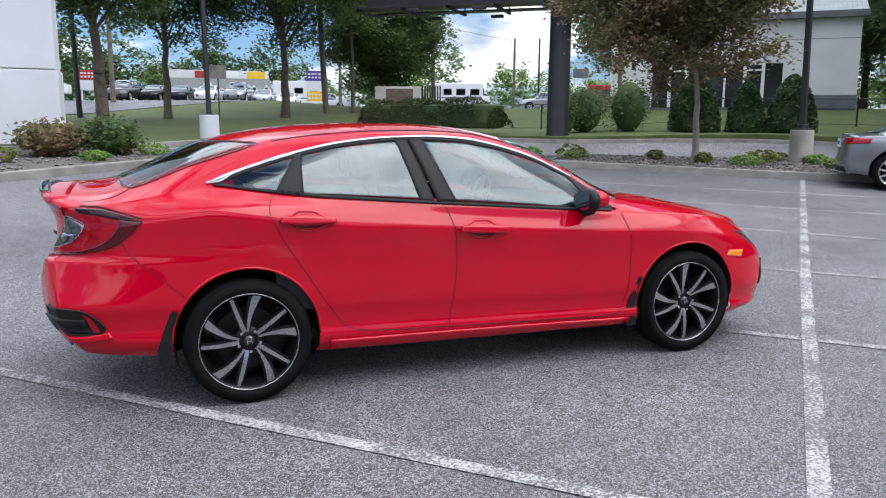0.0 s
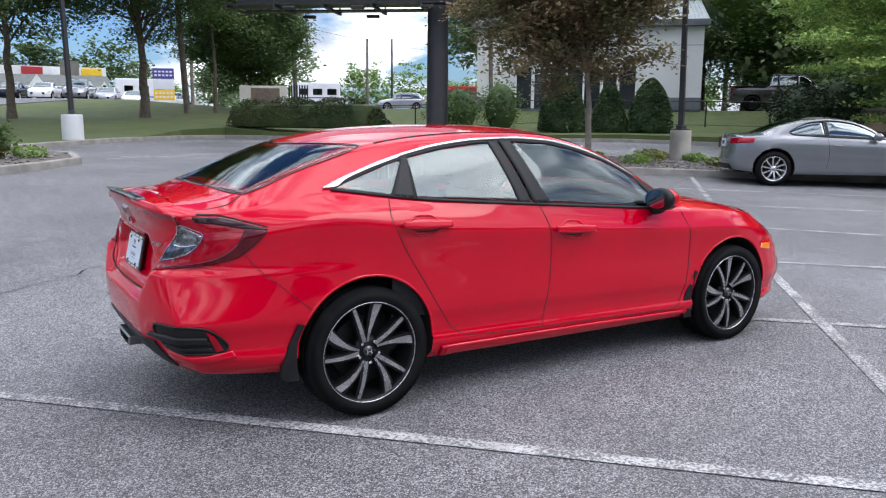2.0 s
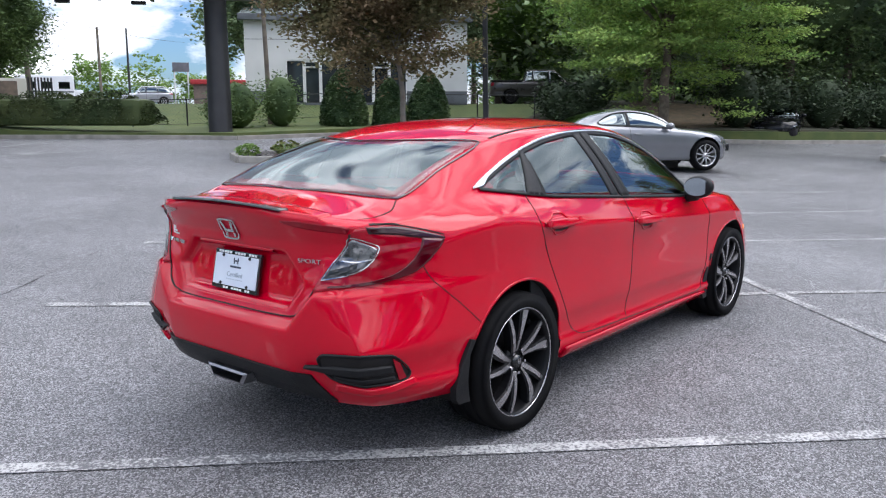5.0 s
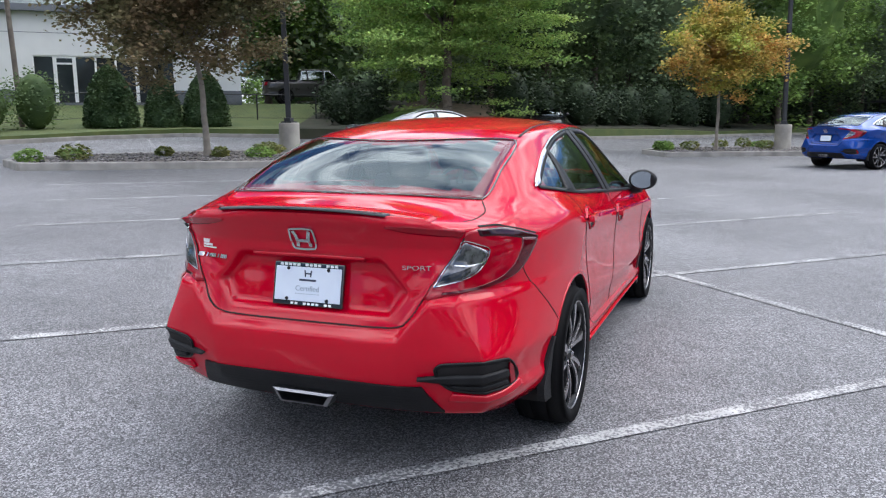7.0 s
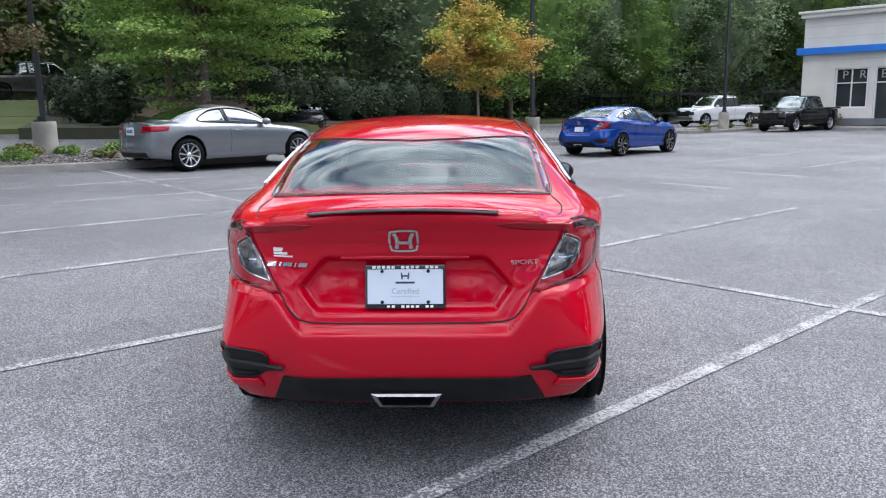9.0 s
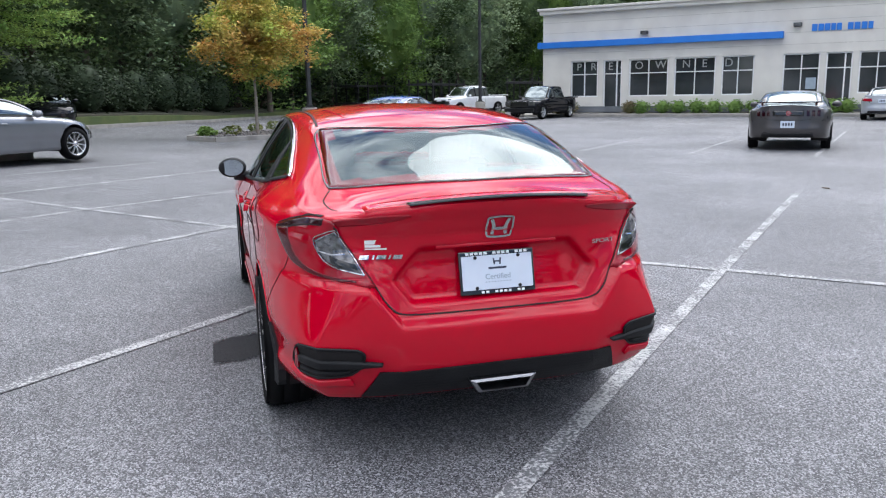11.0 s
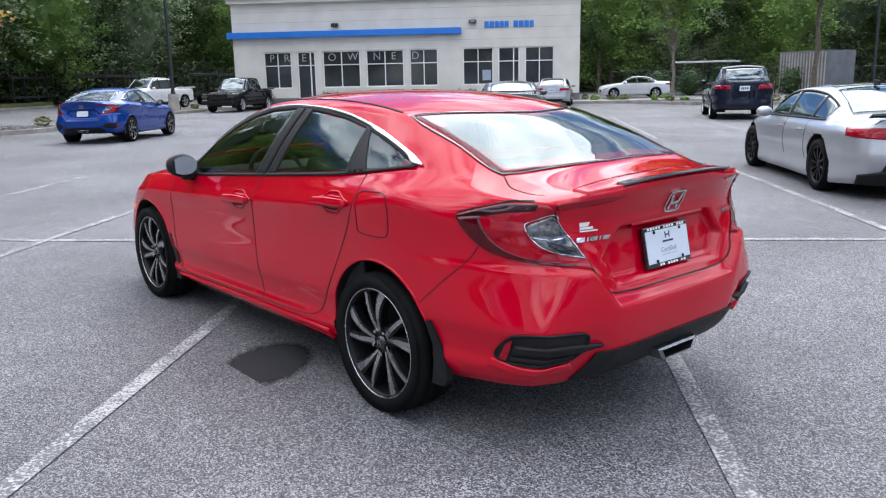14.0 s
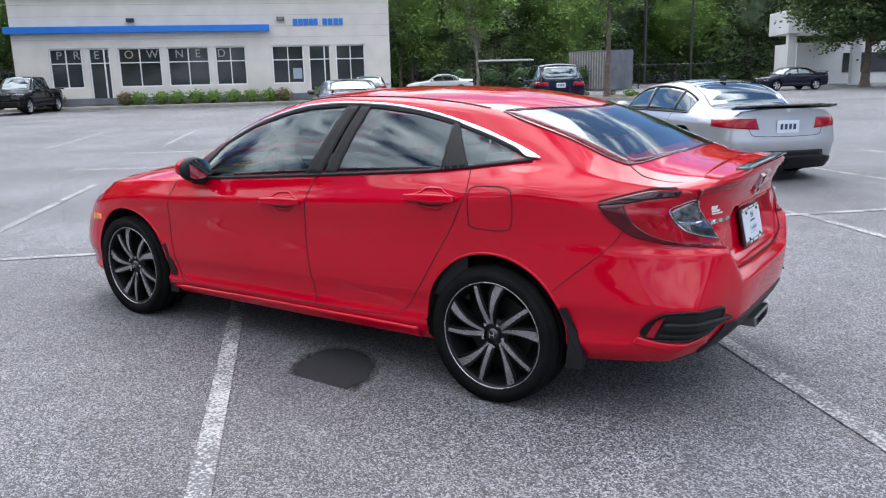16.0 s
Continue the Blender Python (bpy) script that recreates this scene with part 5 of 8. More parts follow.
# the bays narrow towards the planted bed
for _b0, _b1, _b2 in ((2.58, 2.81, 2.72), (5.02, 5.45, 5.42), (7.29, 7.92, 8.05), (9.62, 10.25, 10.75), (11.73, 12.4, 12.9)):
    painted_line(bay(-5.7, _b0), bay(spine_at(_b1) - 0.05, _b1))
    painted_line(bay(spine_at(_b1) + 0.05, _b1), bay(5.2, _b2))
for _k in range(-4, 4):
    painted_line(bay(12.0, 0.35 + 2.66 * _k), bay(17.7 if _k > 0 else 22.8, 0.35 + 2.68 * _k))
painted_line((9.8, -3.7), (8.5, -4.75), 0.14, "short worn white aisle mark")
painted_line((11.8, -5.95), (10.6, -6.9), 0.14, "short worn white aisle mark")
for _a, _b in (((13.1, 17.3), (17.6, 21.6)), ((14.3, 15.3), (18.2, 19.0)), ((14.6, 13.1), (18.0, 16.1)), ((9.0, 20.2), (12.0, 23.0)), ((1.5, 21.5), (6.8, 26.5)), ((5.4, 21.2), (9.4, 25.2))):
    painted_line(_a, _b)
for _p in ((1.05, 16.6), (2.8, 17.3), (4.6, 17.9)):
    painted_line((_p[0] - 0.3, _p[1] - 0.1), (_p[0] + 0.3, _p[1] + 0.1), 0.5, "worn white crossing block")
painted_line((-0.6, 15.6), (6.5, 18.2), 0.12, "worn white crossing edge line")

# dark oil stain beside the car, its edge soaking out into the chips
def stain_mat():
    m = surf("oil_stain", (0.020, 0.020, 0.022), (0.055, 0.055, 0.058), scale=120, rough=0.8, bump=0.5, bscale=150, spec=0.2)
    nt = m.node_tree
    N, K = nt.nodes.new, nt.links.new
    tc, ln, n, ad, mr = N("ShaderNodeTexCoord"), N("ShaderNodeVectorMath"), N("ShaderNodeTexNoise"), N("ShaderNodeMath"), N("ShaderNodeMapRange")
    ln.operation = "LENGTH"
    K(tc.outputs["Object"], ln.inputs[0])
    n.inputs["Scale"].default_value, n.inputs["Detail"].default_value, n.inputs["Roughness"].default_value = 5.0, 9.0, 0.7
    K(tc.outputs["Object"], n.inputs["Vector"])
    ad.operation = "MULTIPLY_ADD"
    ad.inputs[1].default_value = 0.55
    K(n.outputs["Fac"], ad.inputs[0])
    K(ln.outputs["Value"], ad.inputs[2])
    mr.inputs[1].default_value, mr.inputs[2].default_value = 1.08, 1.30
    mr.inputs[3].default_value, mr.inputs[4].default_value = 0.12, 1.0
    K(ad.outputs[0], mr.inputs[0])
    tr, mx = N("ShaderNodeBsdfTransparent"), N("ShaderNodeMixShader")
    K(mr.outputs[0], mx.inputs[0])
    K(nt.nodes["Principled BSDF"].outputs[0], mx.inputs[1])
    K(tr.outputs[0], mx.inputs[2])
    K(mx.outputs[0], nt.nodes["Material Output"].inputs[0])
    return m


_V = [(0, 0, 0)] + [(1.35 * math.cos(a), 1.35 * math.sin(a), 0) for a in np.linspace(0, 2 * math.pi, 48, endpoint=False)]
_st = mesh_obj("oil_stain", _V, [(0, 1 + i, 1 + (i + 1) % 48) for i in range(48)], stain_mat())
_st.matrix_basis = pose(-0.44, 0.95, 0.005, 0, 0, 132) @ Matrix.Diagonal((0.345, 0.235, 1, 1))
tagged(_st, "dark round oil stain on the asphalt", "stain", kind="structure")


def crack(pts, w=0.018):
    V, F = [], []
    r = np.random.default_rng(len(pts))
    for i, (x, y) in enumerate(pts):
        dx, dy = 0.6 * w * r.random() + w * 0.3, 0.6 * w * r.random() + w * 0.3
        V += [(x - dx, y - dy, lot_z(x, y) + 0.005), (x + dx, y + dy, lot_z(x, y) + 0.005)]
        if i:
            F.append((2 * i - 2, 2 * i, 2 * i + 1, 2 * i - 1))
    tagged(mesh_obj("asphalt_crack", V, F, M_GAP), "thin dark crack in the asphalt", "crack", kind="structure")


def wander(a, b, n, amp, seed):
    r = np.random.default_rng(seed)
    return [(a[0] + (b[0] - a[0]) * i / n + amp * r.standard_normal(), a[1] + (b[1] - a[1]) * i / n + amp * r.standard_normal()) for i in range(n + 1)]


crack(wander((8.2, -13.8), (2.3, -8.2), 34, 0.07, 1))
crack(wander((-0.5, 4.6), (-5.6, 0.35), 40, 0.022, 2), 0.022)
crack(wander((3.0, 9.5), (-1.0, 6.0), 26, 0.05, 5), 0.012)


def lawn_z(x, y):
    s = x + y
    z = float(np.interp(s, [18, 30, 36, 43, 48, 53.6, 62, 130], [0.66, 0.80, 0.90, 1.02, 1.55, 2.08, 2.2, 2.6]))
    z += 0.5 * min(1, max(0, (12 - x) / 5)) * min(1, max(0, (y - 26) / 8))
    if y < 8:
        z = z + (lot_z(x, y) + 0.12 - z) * min(1, (8 - y) / 8) * 0.8
    return max(z, lot_z(x, y) + 0.12)


def sheet(name, poly, zf, material, label, category, step=1.5, kind="structure", skirt=0.6):
    """Ground cover over an outline, following the height zf, with edges turned down."""
    bm = bmesh.new()
    n = len(poly)
    dense = []
    for i in range(n):
        a, b = Vector(poly[i]), Vector(poly[(i + 1) % n])
        k = max(1, int((b - a).length / step))
        dense += [a.lerp(b, j / k) for j in range(k)]
    x0, x1 = min(p[0] for p in poly), max(p[0] for p in poly)
    y0, y1 = min(p[1] for p in poly), max(p[1] for p in poly)
    from mathutils.geometry import delaunay_2d_cdt
    pts = list(dense)
    m = len(dense)
    x = x0 + step / 2
    while x < x1:
        y = y0 + step / 2
        while y < y1:
            if inside(x, y, poly):
                pts.append(Vector((x, y)))
            y += step
        x += step
    vs, _, fs, _, _, _ = delaunay_2d_cdt(pts, [(i, (i + 1) % m) for i in range(m)], [], 1, 1e-4)
    V = [(p.x, p.y, zf(p.x, p.y)) for p in vs]
    F = [tuple(f) for f in fs]
    k = len(V)
    for i in range(m):
        V.append((dense[i].x, dense[i].y, zf(*dense[i]) - skirt))
    for i in range(m):
        F.append((i, (i + 1) % m, k + (i + 1) % m, k + i))
    bm.free()
    return tagged(mesh_obj(name, V, F, material, smooth=False), label, category, kind=kind)


def curb(pts, zf, w=0.16, h=0.15, name="curb", step=3.0, closed=False, label="weathered concrete kerb with open joints"):
    """A kerb of cast lengths, each eased at its edges."""
    ob = thing(name, Matrix(), label, "kerb", kind="structure")
    P = [Vector(p) for p in pts] + ([Vector(pts[0])] if closed else [])
    for a, b in zip(P, P[1:]):
        L = (b - a).length
        k = max(1, round(L / step))
        ang = math.atan2(b.y - a.y, b.x - a.x)
        for i in range(k):
            p, q = a.lerp(b, i / k), a.lerp(b, (i + 1) / k)
            c = (p + q) / 2
            z0, z1 = zf(p.x, p.y), zf(q.x, q.y)
            bm = bmesh.new()
            l = (q - p).length
            mm = Matrix.Translation((c.x, c.y, (z0 + z1) / 2)) @ Matrix.Rotation(ang, 4, "Z") @ Matrix.Rotation(-math.atan2(z1 - z0, l), 4, "Y")
            box(bm, (0, 0, h / 2 - 0.1), (l - 0.012 + w * 0.3, w, h + 0.2), bev=0.025, m=mm)
            part("kerb_stone", bm, M_CURB, ob)
    return ob


EDGE = [(-16, 17.5), (-1.8, 19.6), (2.0, 24.4), (5.2, 28.4), (7.2, 29.2), (11.2, 22.7), (13.0, 20.6), (17.5, 20.6), (20.8, 19.6), (22.3, 15.5), (23.2, 10.0), (28, 6.5), (38, 2.5), (50, -3.5), (62, -14)]
sheet("lawn", EDGE + [(95, -20), (120, 40), (70, 80), (30, 125), (-30, 125), (-60, 80), (-60, 20)], lawn_z, M_GRASS, "mown green lawn rising behind the kerb", "grass", 2.2)
curb(EDGE[1:], lambda x, y: lot_z(x, y), 0.18)
# far road and yard beyond the lawn
sheet("far_road", [(-58, 46), (8, 49), (30, 46), (60, 36), (72, 52), (30, 78), (-58, 84)], lambda x, y: lawn_z(x, y) + 0.05, M_ASPH, "grey road beyond the lawn", "road", 4.0)
# raised beds in the car park
BED_A = [(6.7, 12.0), (7.3, 11.2), (10.0, 8.35), (14.2, 4.9), (16.6, 7.3), (15.0, 9.3), (9.2, 13.2), (7.4, 13.2)]
BED_C = [(20.6, 0.9), (20.9, 0.2), (23.4, -3.4), (25.6, -5.4), (27.2, -3.4), (23.4, 1.4), (21.6, 1.7)]
BED_D = [(34.6, -11.0), (35.6, -12.9), (39.2, -17.0), (41.0, -15.6), (37.2, -11.0), (35.6, -10.2)]
BED_E = [(17.6, -31.8), (22.5, -33.0), (27.6, -30.0), (30.2, -33.0), (22.8, -37.4), (16.6, -34.6)]
BED_L = [(-12, 4.8), (-4.0, 10.1), (-1.3, 13.3), (-0.55, 14.5), (-0.45, 16.6), (-1.5, 17.4), (-6, 17.2), (-12, 16.6)]
BED_F = [(11.4, -33.6), (15.8, -33.2), (16.2, -37.5), (11.8, -38)]
for _b in (BED_A, BED_C, BED_D, BED_E, BED_L, BED_F):
    sheet("planting_bed", _b, lambda x, y: lot_z(x, y) + 0.13, M_MULCH, "raised bed of brown mulch and gravel", "planting bed", 0.7, skirt=0.3)
    curb(_b, lot_z, 0.16, 0.155, closed=True)


def scatter_stones(poly, n, seed):
    r = np.random.default_rng(seed)
    V, F = [], []
    x0, x1 = min(p[0] for p in poly), max(p[0] for p in poly)
    y0, y1 = min(p[1] for p in poly), max(p[1] for p in poly)
    base = np.array([(1, 0, 0), (-1, 0, 0), (0, 1, 0), (0, -1, 0), (0, 0, 1), (0, 0, -1)], float)
    tri = [(0, 2, 4), (2, 1, 4), (1, 3, 4), (3, 0, 4), (2, 0, 5), (1, 2, 5), (3, 1, 5), (0, 3, 5)]
    while n:
        x, y = r.uniform(x0, x1), r.uniform(y0, y1)
        if not inside(x, y, poly):
            continue
        n -= 1
        k = len(V)
        sc = r.uniform(0.025, 0.06) * np.array([1, 1, 0.6])
        for b in base:
            q = b * sc * r.uniform(0.8, 1.2, 3)
            V.append((x + q[0], y + q[1], lot_z(x, y) + 0.145 + q[2]))
        F += [(a + k, b + k, c + k) for a, b, c in tri]
    tagged(mesh_obj("bed_gravel", V, F, M_STONE), "loose grey and brown river gravel", "gravel", kind="stuff")


scatter_stones(BED_A, 1800, 1)
scatter_stones(BED_C, 700, 2)
scatter_stones(BED_L, 900, 3)

LEAN = Vector((-0.02, 0.007, 1))


# ---- lamp posts, poles, fence ----
def lamp_post(x, y, z0, ztop, r=0.27, mat=M_CONC, label="dark square lamp post on a round concrete pier", h=9.0):
    ob = thing("lamp_post", pose(x, y, z0), label, "lamp post", "car park lamp posts")
    H = ztop - z0
    bm = bmesh.new()
    revolve(bm, [(0, -0.1), (r * 1.02, -0.1), (r, 0.1), (r * 0.985, H - 0.03), (r * 0.95, H), (0, H)], 36)
    part("pier", bm, mat, ob, "weathered round concrete pier", smooth=False)
    bm = bmesh.new()
    a, b = Vector((0, 0, H)), Vector((LEAN.x * h, LEAN.y * h, H + h))
    rod(bm, a, b, 0.092, 0.062, 4)
    part("pole", bm, M_POLE, ob, "dark square steel pole")
    bm = bmesh.new()
    box(bm, (0, 0, H + 0.018), (0.30, 0.30, 0.035), bev=0.006)
    box(bm, (0, 0, H + 0.08), (0.19, 0.19, 0.10), bev=0.02)
    part("base_plate", bm, M_POLE, ob, "dark steel base plate")
    bm = bmesh.new()
    box(bm, (b.x + 0.45, b.y, b.z), (0.7, 0.35, 0.10), bev=0.03)
    rod(bm, b, b + Vector((0.2, 0, 0)), 0.04)
    part("lamp_head", bm, M_POLE, ob, "flat dark lamp head")
    return ob


lamp_post(13.03, 9.73, 0.42, 1.27)
lamp_post(24.5, -2.55, 0.20, 1.05)
lamp_post(36.9, -13.5, 0.13, 1.0)
lamp_post(0.6, 23.8, 0.72, 1.55, 0.33, M_WHITEP, "dark lamp post on a pale painted round pier")


def plain_pole(x, y, z, h, r, mat, label, lean=(0, 0), name="utility_pole", arms=0):
    ob = thing(name, pose(x, y, z), label, "pole")
    bm = bmesh.new()
    rod(bm, (0, 0, -0.3), (lean[0] * h, lean[1] * h, h), r, r * 0.7, 12)
    part("shaft", bm, mat, ob)
    for i in range(arms):
        bm = bmesh.new()
        box(bm, (lean[0] * h, lean[1] * h, h - 0.5 - i * 0.8), (2.2, 0.1, 0.12), rz=0.6, bev=0.01)
        part("crossarm", bm, mat, ob)
    return ob


plain_pole(8.0, 38.0, 1.35, 12, 0.17, M_WOODP, "leaning weathered wooden utility pole", (-0.045, 0.02))
plain_pole(18.4, 25.4, 1.0, 9, 0.11, M_WOODP, "slim grey wooden pole on the lawn", (-0.03, 0.01))
plain_pole(17.5, 46.7, 1.9, 12, 0.16, M_WOODP, "grey wooden utility pole", (-0.02, 0), arms=1)
plain_pole(-4.4, 40.1, 1.6, 10, 0.14, M_POLE, "dark metal pole by the road", (-0.02, 0))
plain_pole(-3.1, 55.2, 2.3, 9, 0.18, M_WOODP, "pale wooden pole beyond the lawn", (0, 0))
plain_pole(15.0, 63.1, 2.3, 10, 0.15, M_WOODP, "wooden pole beside the far road", (0, 0), arms=1)
plain_pole(46.9, 93.8, 2.4, 10, 0.2, M_WOODP, "distant grey wooden utility pole", (0, 0))
plain_pole(49.9, 92.3, 2.4, 10, 0.16, M_POLE, "distant thin dark pole", (0, 0))
plain_pole(25.5, -82, 0, 16, 0.34, M_CONC, "pale grey utility pole at the edge of the woods", (0.012, -0.01))
plain_pole(25.1, -71.5, 0, 13, 0.16, M_POLE, "dark lamp pole at the far car park", (0.012, -0.01))
plain_pole(20.0, -69.5, 0, 11, 0.12, M_POLE, "dark lamp pole at the far car park", (0.012, -0.01))


def wire(a, b, sag=0.8, r=0.018):
    cu = bpy.data.curves.new("overhead_wire", "CURVE")
    cu.dimensions, cu.bevel_depth, cu.bevel_resolution = "3D", r, 1
    sp = cu.splines.new("POLY")
    n = 16
    sp.points.add(n)
    for i in range(n + 1):
        t = i / n
        p = Vector(a).lerp(Vector(b), t)
        sp.points[i].co = (p.x, p.y, p.z - sag * 4 * t * (1 - t), 1)
    ob = new("overhead_wire", cu)
    cu.materials.append(M_POLE)
    tagged(ob, "thin dark overhead cable between poles", "cable", "overhead cables", "structure")


for _dz in (11.2, 10.2, 9.3):
    wire((-40, 62, _dz + 1), (17.5, 46.7, _dz + 2), 1.0)
    wire((17.5, 46.7, _dz + 2), (90, 40, _dz + 2), 1.2)
wire((15, 63, 11.5), (60, 95, 11.5), 0.8)


def fence_line(pts, zf, h=1.15, gap=2.6):
    ob = thing("pipe_fence", Matrix(), "low black chain-link fence with slim posts", "fence", kind="structure")
    for a, b in zip(pts, pts[1:]):
        a, b = Vector(a), Vector(b)
        k = max(1, round((b - a).length / gap))
        for i in range(k):
            p, q = a.lerp(b, i / k), a.lerp(b, (i + 1) / k)
            P, Q = Vector((p.x, p.y, zf(p.x, p.y))), Vector((q.x, q.y, zf(q.x, q.y)))
            part("post", pbm(rod, P - Vector((0, 0, 0.2)), P + Vector((0, 0, h)), 0.035, n=8), M_BLACKM, ob)
            for hh in (h - 0.02, 0.08):
                part("rail", pbm(rod, P + Vector((0, 0, hh)), Q + Vector((0, 0, hh)), 0.02 if hh > 0.5 else 0.01, n=6), M_BLACKM, ob)
    # mesh wires, joined
    V, F = [], []
    for a, b in zip(pts, pts[1:]):
        a, b = Vector(a), Vector(b)
        n = int((b - a).length / 0.14)
        for i in range(n):
            for sgn in (1, -1):
                p, q = a.lerp(b, i / n), a.lerp(b, min(1, max(0, (i + sgn * h / 0.14) / n)))
                if (q - p).length < h * 0.5:
                    continue
                k = len(V)
                zp, zq = zf(p.x, p.y), zf(q.x, q.y)
                V += [(p.x, p.y, zp + 0.06), (q.x, q.y, zq + h - 0.03), (q.x, q.y, zq + h - 0.036), (p.x, p.y, zp + 0.054)]
                F.append((k, k + 1, k + 2, k + 3))
    w = mesh_obj("mesh_wire", V, F, M_BLACKM, ob)
    w["kind"] = "stuff"
    return ob


fence_line([(9.5, 33.6), (13.6, 28.5), (17.6, 26.6), (21.5, 24.8), (26.0, 19.6), (29.5, 15.5)], lawn_z)

# ---- white pylon beside the car ----
tower = thing("pylon", pose(-4.55, 16.35, 0.5), "tall white panelled sign pylon on a grey plinth", "sign pylon")
bm = bmesh.new()
box(bm, (0, 0, 0.1), (2.7, 1.6, 0.36), bev=0.03)
part("plinth", bm, M_CURB, tower, "grey concrete plinth")
for _i in range(5):
    bm = bmesh.new()
    _w = 2.34 - 0.05 * _i
    box(bm, (-0.03 - 0.025 * _i, 0, 0.30 + 0.86 + _i * 1.72), (_w, 1.3, 1.70), bev=0.02)
    part("panel", bm, M_WHITEP, tower, "white metal cladding panel")

# ---- billboard on a black column ----
bb = thing("billboard", pose(13.2, 21.8, 0.75), "big billboard frame on a fat black steel column", "billboard")
bm = bmesh.new()
revolve(bm, [(0.44, -0.3), (0.44, 0.15), (0.42, 0.2), (0.39, 5.0), (0.39, 8.5), (0, 8.5)], 32)
part("column", bm, M_BLACKM, bb, "fat black steel column", smooth=True)
_bd = (Vector((7.3, 26.8, 0)) - Vector((13.2, 21.8, 0)))
_bl = _bd.length
_bd.normalize()
_bn = Vector((-_bd.y, _bd.x, 0))
_ba = math.atan2(_bd.y, _bd.x)
_BM = Matrix.Rotation(_ba, 4, "Z")
bm = bmesh.new()
box(bm, (_bl / 2 - 0.7, 0, 5.25), (_bl + 1.6, 0.5, 0.55), bev=0.02, m=_BM)
part("main_beam", bm, M_BLACKM, bb, "black box girder")
for _o in (-0.95, 0.95):
    bm = bmesh.new()
    box(bm, (_bl / 2 - 0.7, _o, 4.95), (_bl + 1.6, 0.6, 0.05), m=_BM)
    part("catwalk", bm, M_BLACKM, bb, "black catwalk grating")
    bm = bmesh.new()
    for _hz in (5.4, 5.9):
        box(bm, (_bl / 2 - 0.7, _o * 1.3, _hz), (_bl + 1.6, 0.04, 0.04), m=_BM)
    part("guard_rail", bm, M_BLACKM, bb)
    for _i in range(6):
        bm = bmesh.new()
        box(bm, (-1.4 + _i * (_bl + 1.5) / 5, _o * 1.3, 5.45), (0.05, 0.05, 1.0), m=_BM)
        part("rail_post", bm, M_BLACKM, bb)
        bm = bmesh.new()
        box(bm, (-1.4 + _i * (_bl + 1.5) / 5, _o * 0.65, 4.88), (0.10, 1.4, 0.10), m=_BM)
        part("bracket", bm, M_BLACKM, bb)
    for _i in range(3):
        bm = bmesh.new()
        box(bm, (0.2 + _i * 2.6, _o * 1.35, 4.78), (0.5, 0.22, 0.12), bev=0.03, m=_BM)
        part("flood_lamp", bm, M_BLACKM, bb, "small black flood lamp")
bm = bmesh.new()
box(bm, (_bl / 2 - 0.7, 0.45, 8.6), (_bl + 1.4, 0.12, 4.0), m=_BM)
part("poster_panel", bm, M_WHITEP, bb, "pale poster panel")

# ---- white flat-fronted building on the bank ----
_S2 = math.sqrt(0.5)
# frame: local x along the front, local y out of it, z up
WB = Matrix.Translation((26.05, 27.55, 2.06)) @ Matrix.Rotation(radians(-45), 4, "Z")
wb = thing("white_building", WB, "single-storey white building with dark glazing and a ribbed metal roof", "building", kind="structure")


def part_box(name, parent, c, s, mat, label="", bev=0.0):
    bm = bmesh.new()
    box(bm, c, s, bev=bev)
    return part(name, bm, mat, parent, label)


W0, W1, WH = -5.85, 5.85, 4.35
glz = (-3.75, 2.6, 0.12, 2.30)
# front wall round the glazing; outward is -y
part_box("wall", wb, ((W0 + glz[0]) / 2, 0.15, WH / 2), (glz[0] - W0, 0.3, WH), M_WHITE, "white rendered wall")
part_box("wall", wb, ((glz[1] + W1) / 2, 0.15, WH / 2), (W1 - glz[1], 0.3, WH), M_WHITE)
part_box("wall", wb, ((glz[0] + glz[1]) / 2, 0.15, (glz[3] + WH) / 2), (glz[1] - glz[0], 0.3, WH - glz[3]), M_WHITE)
part_box("wall", wb, (W0 + 0.15, 5.15, WH / 2), (0.3, 9.7, WH), M_WHITE)
part_box("wall", wb, (W1 - 0.15, 5.15, WH / 2), (0.3, 9.7, WH), M_WHITE)
part_box("wall", wb, (0, 10.15, WH / 2), (W1 - W0, 0.3, WH), M_WHITE)
part_box("plinth", wb, ((glz[1] + W1) / 2, -0.04, 0.2), (W1 - glz[1], 0.12, 1.0), M_GREYB, "dark grey block base course")
part_box("plinth", wb, ((W0 + glz[0]) / 2, -0.04, 0.2), (glz[0] - W0, 0.12, 1.0), M_GREYB, "dark grey block base course")
part_box("plinth", wb, ((W0 + W1) / 2, -0.02, -0.4), (W1 - W0, 0.16, 1.0), M_GREYB, "dark grey block base course")
part_box("eave", wb, (0, -0.12, WH + 0.10), (W1 - W0 + 0.5, 0.5, 0.32), M_GREYB, "dark grey eaves board", 0.02)
part_box("wall_joint", wb, (0, -0.004, 3.35), (W1 - W0 - 0.02, 0.01, 0.025), M_GREYB)
part_box("inner_dark", wb, (0, 2.5, 1.4), (11, 0.1, 2.6), M_CABIN)
bm = bmesh.new()
for _i in range(60):
    _x = W0 - 0.2 + _i * (W1 - W0 + 0.4) / 59
    box(bm, (0, 0, 0), (0.05, 6.2, 0.06), m=Matrix.Translation((_x, 2.75, WH + 1.1)) @ Matrix.Rotation(radians(17), 4, "X"))
rf = part("roof", pbm(box, (0, 0, 0), (W1 - W0 + 0.5, 6.2, 0.08), m=Matrix.Translation((0, 2.75, WH + 1.05)) @ Matrix.Rotation(radians(17), 4, "X")), M_ROOFM, wb, "ribbed grey metal roof")
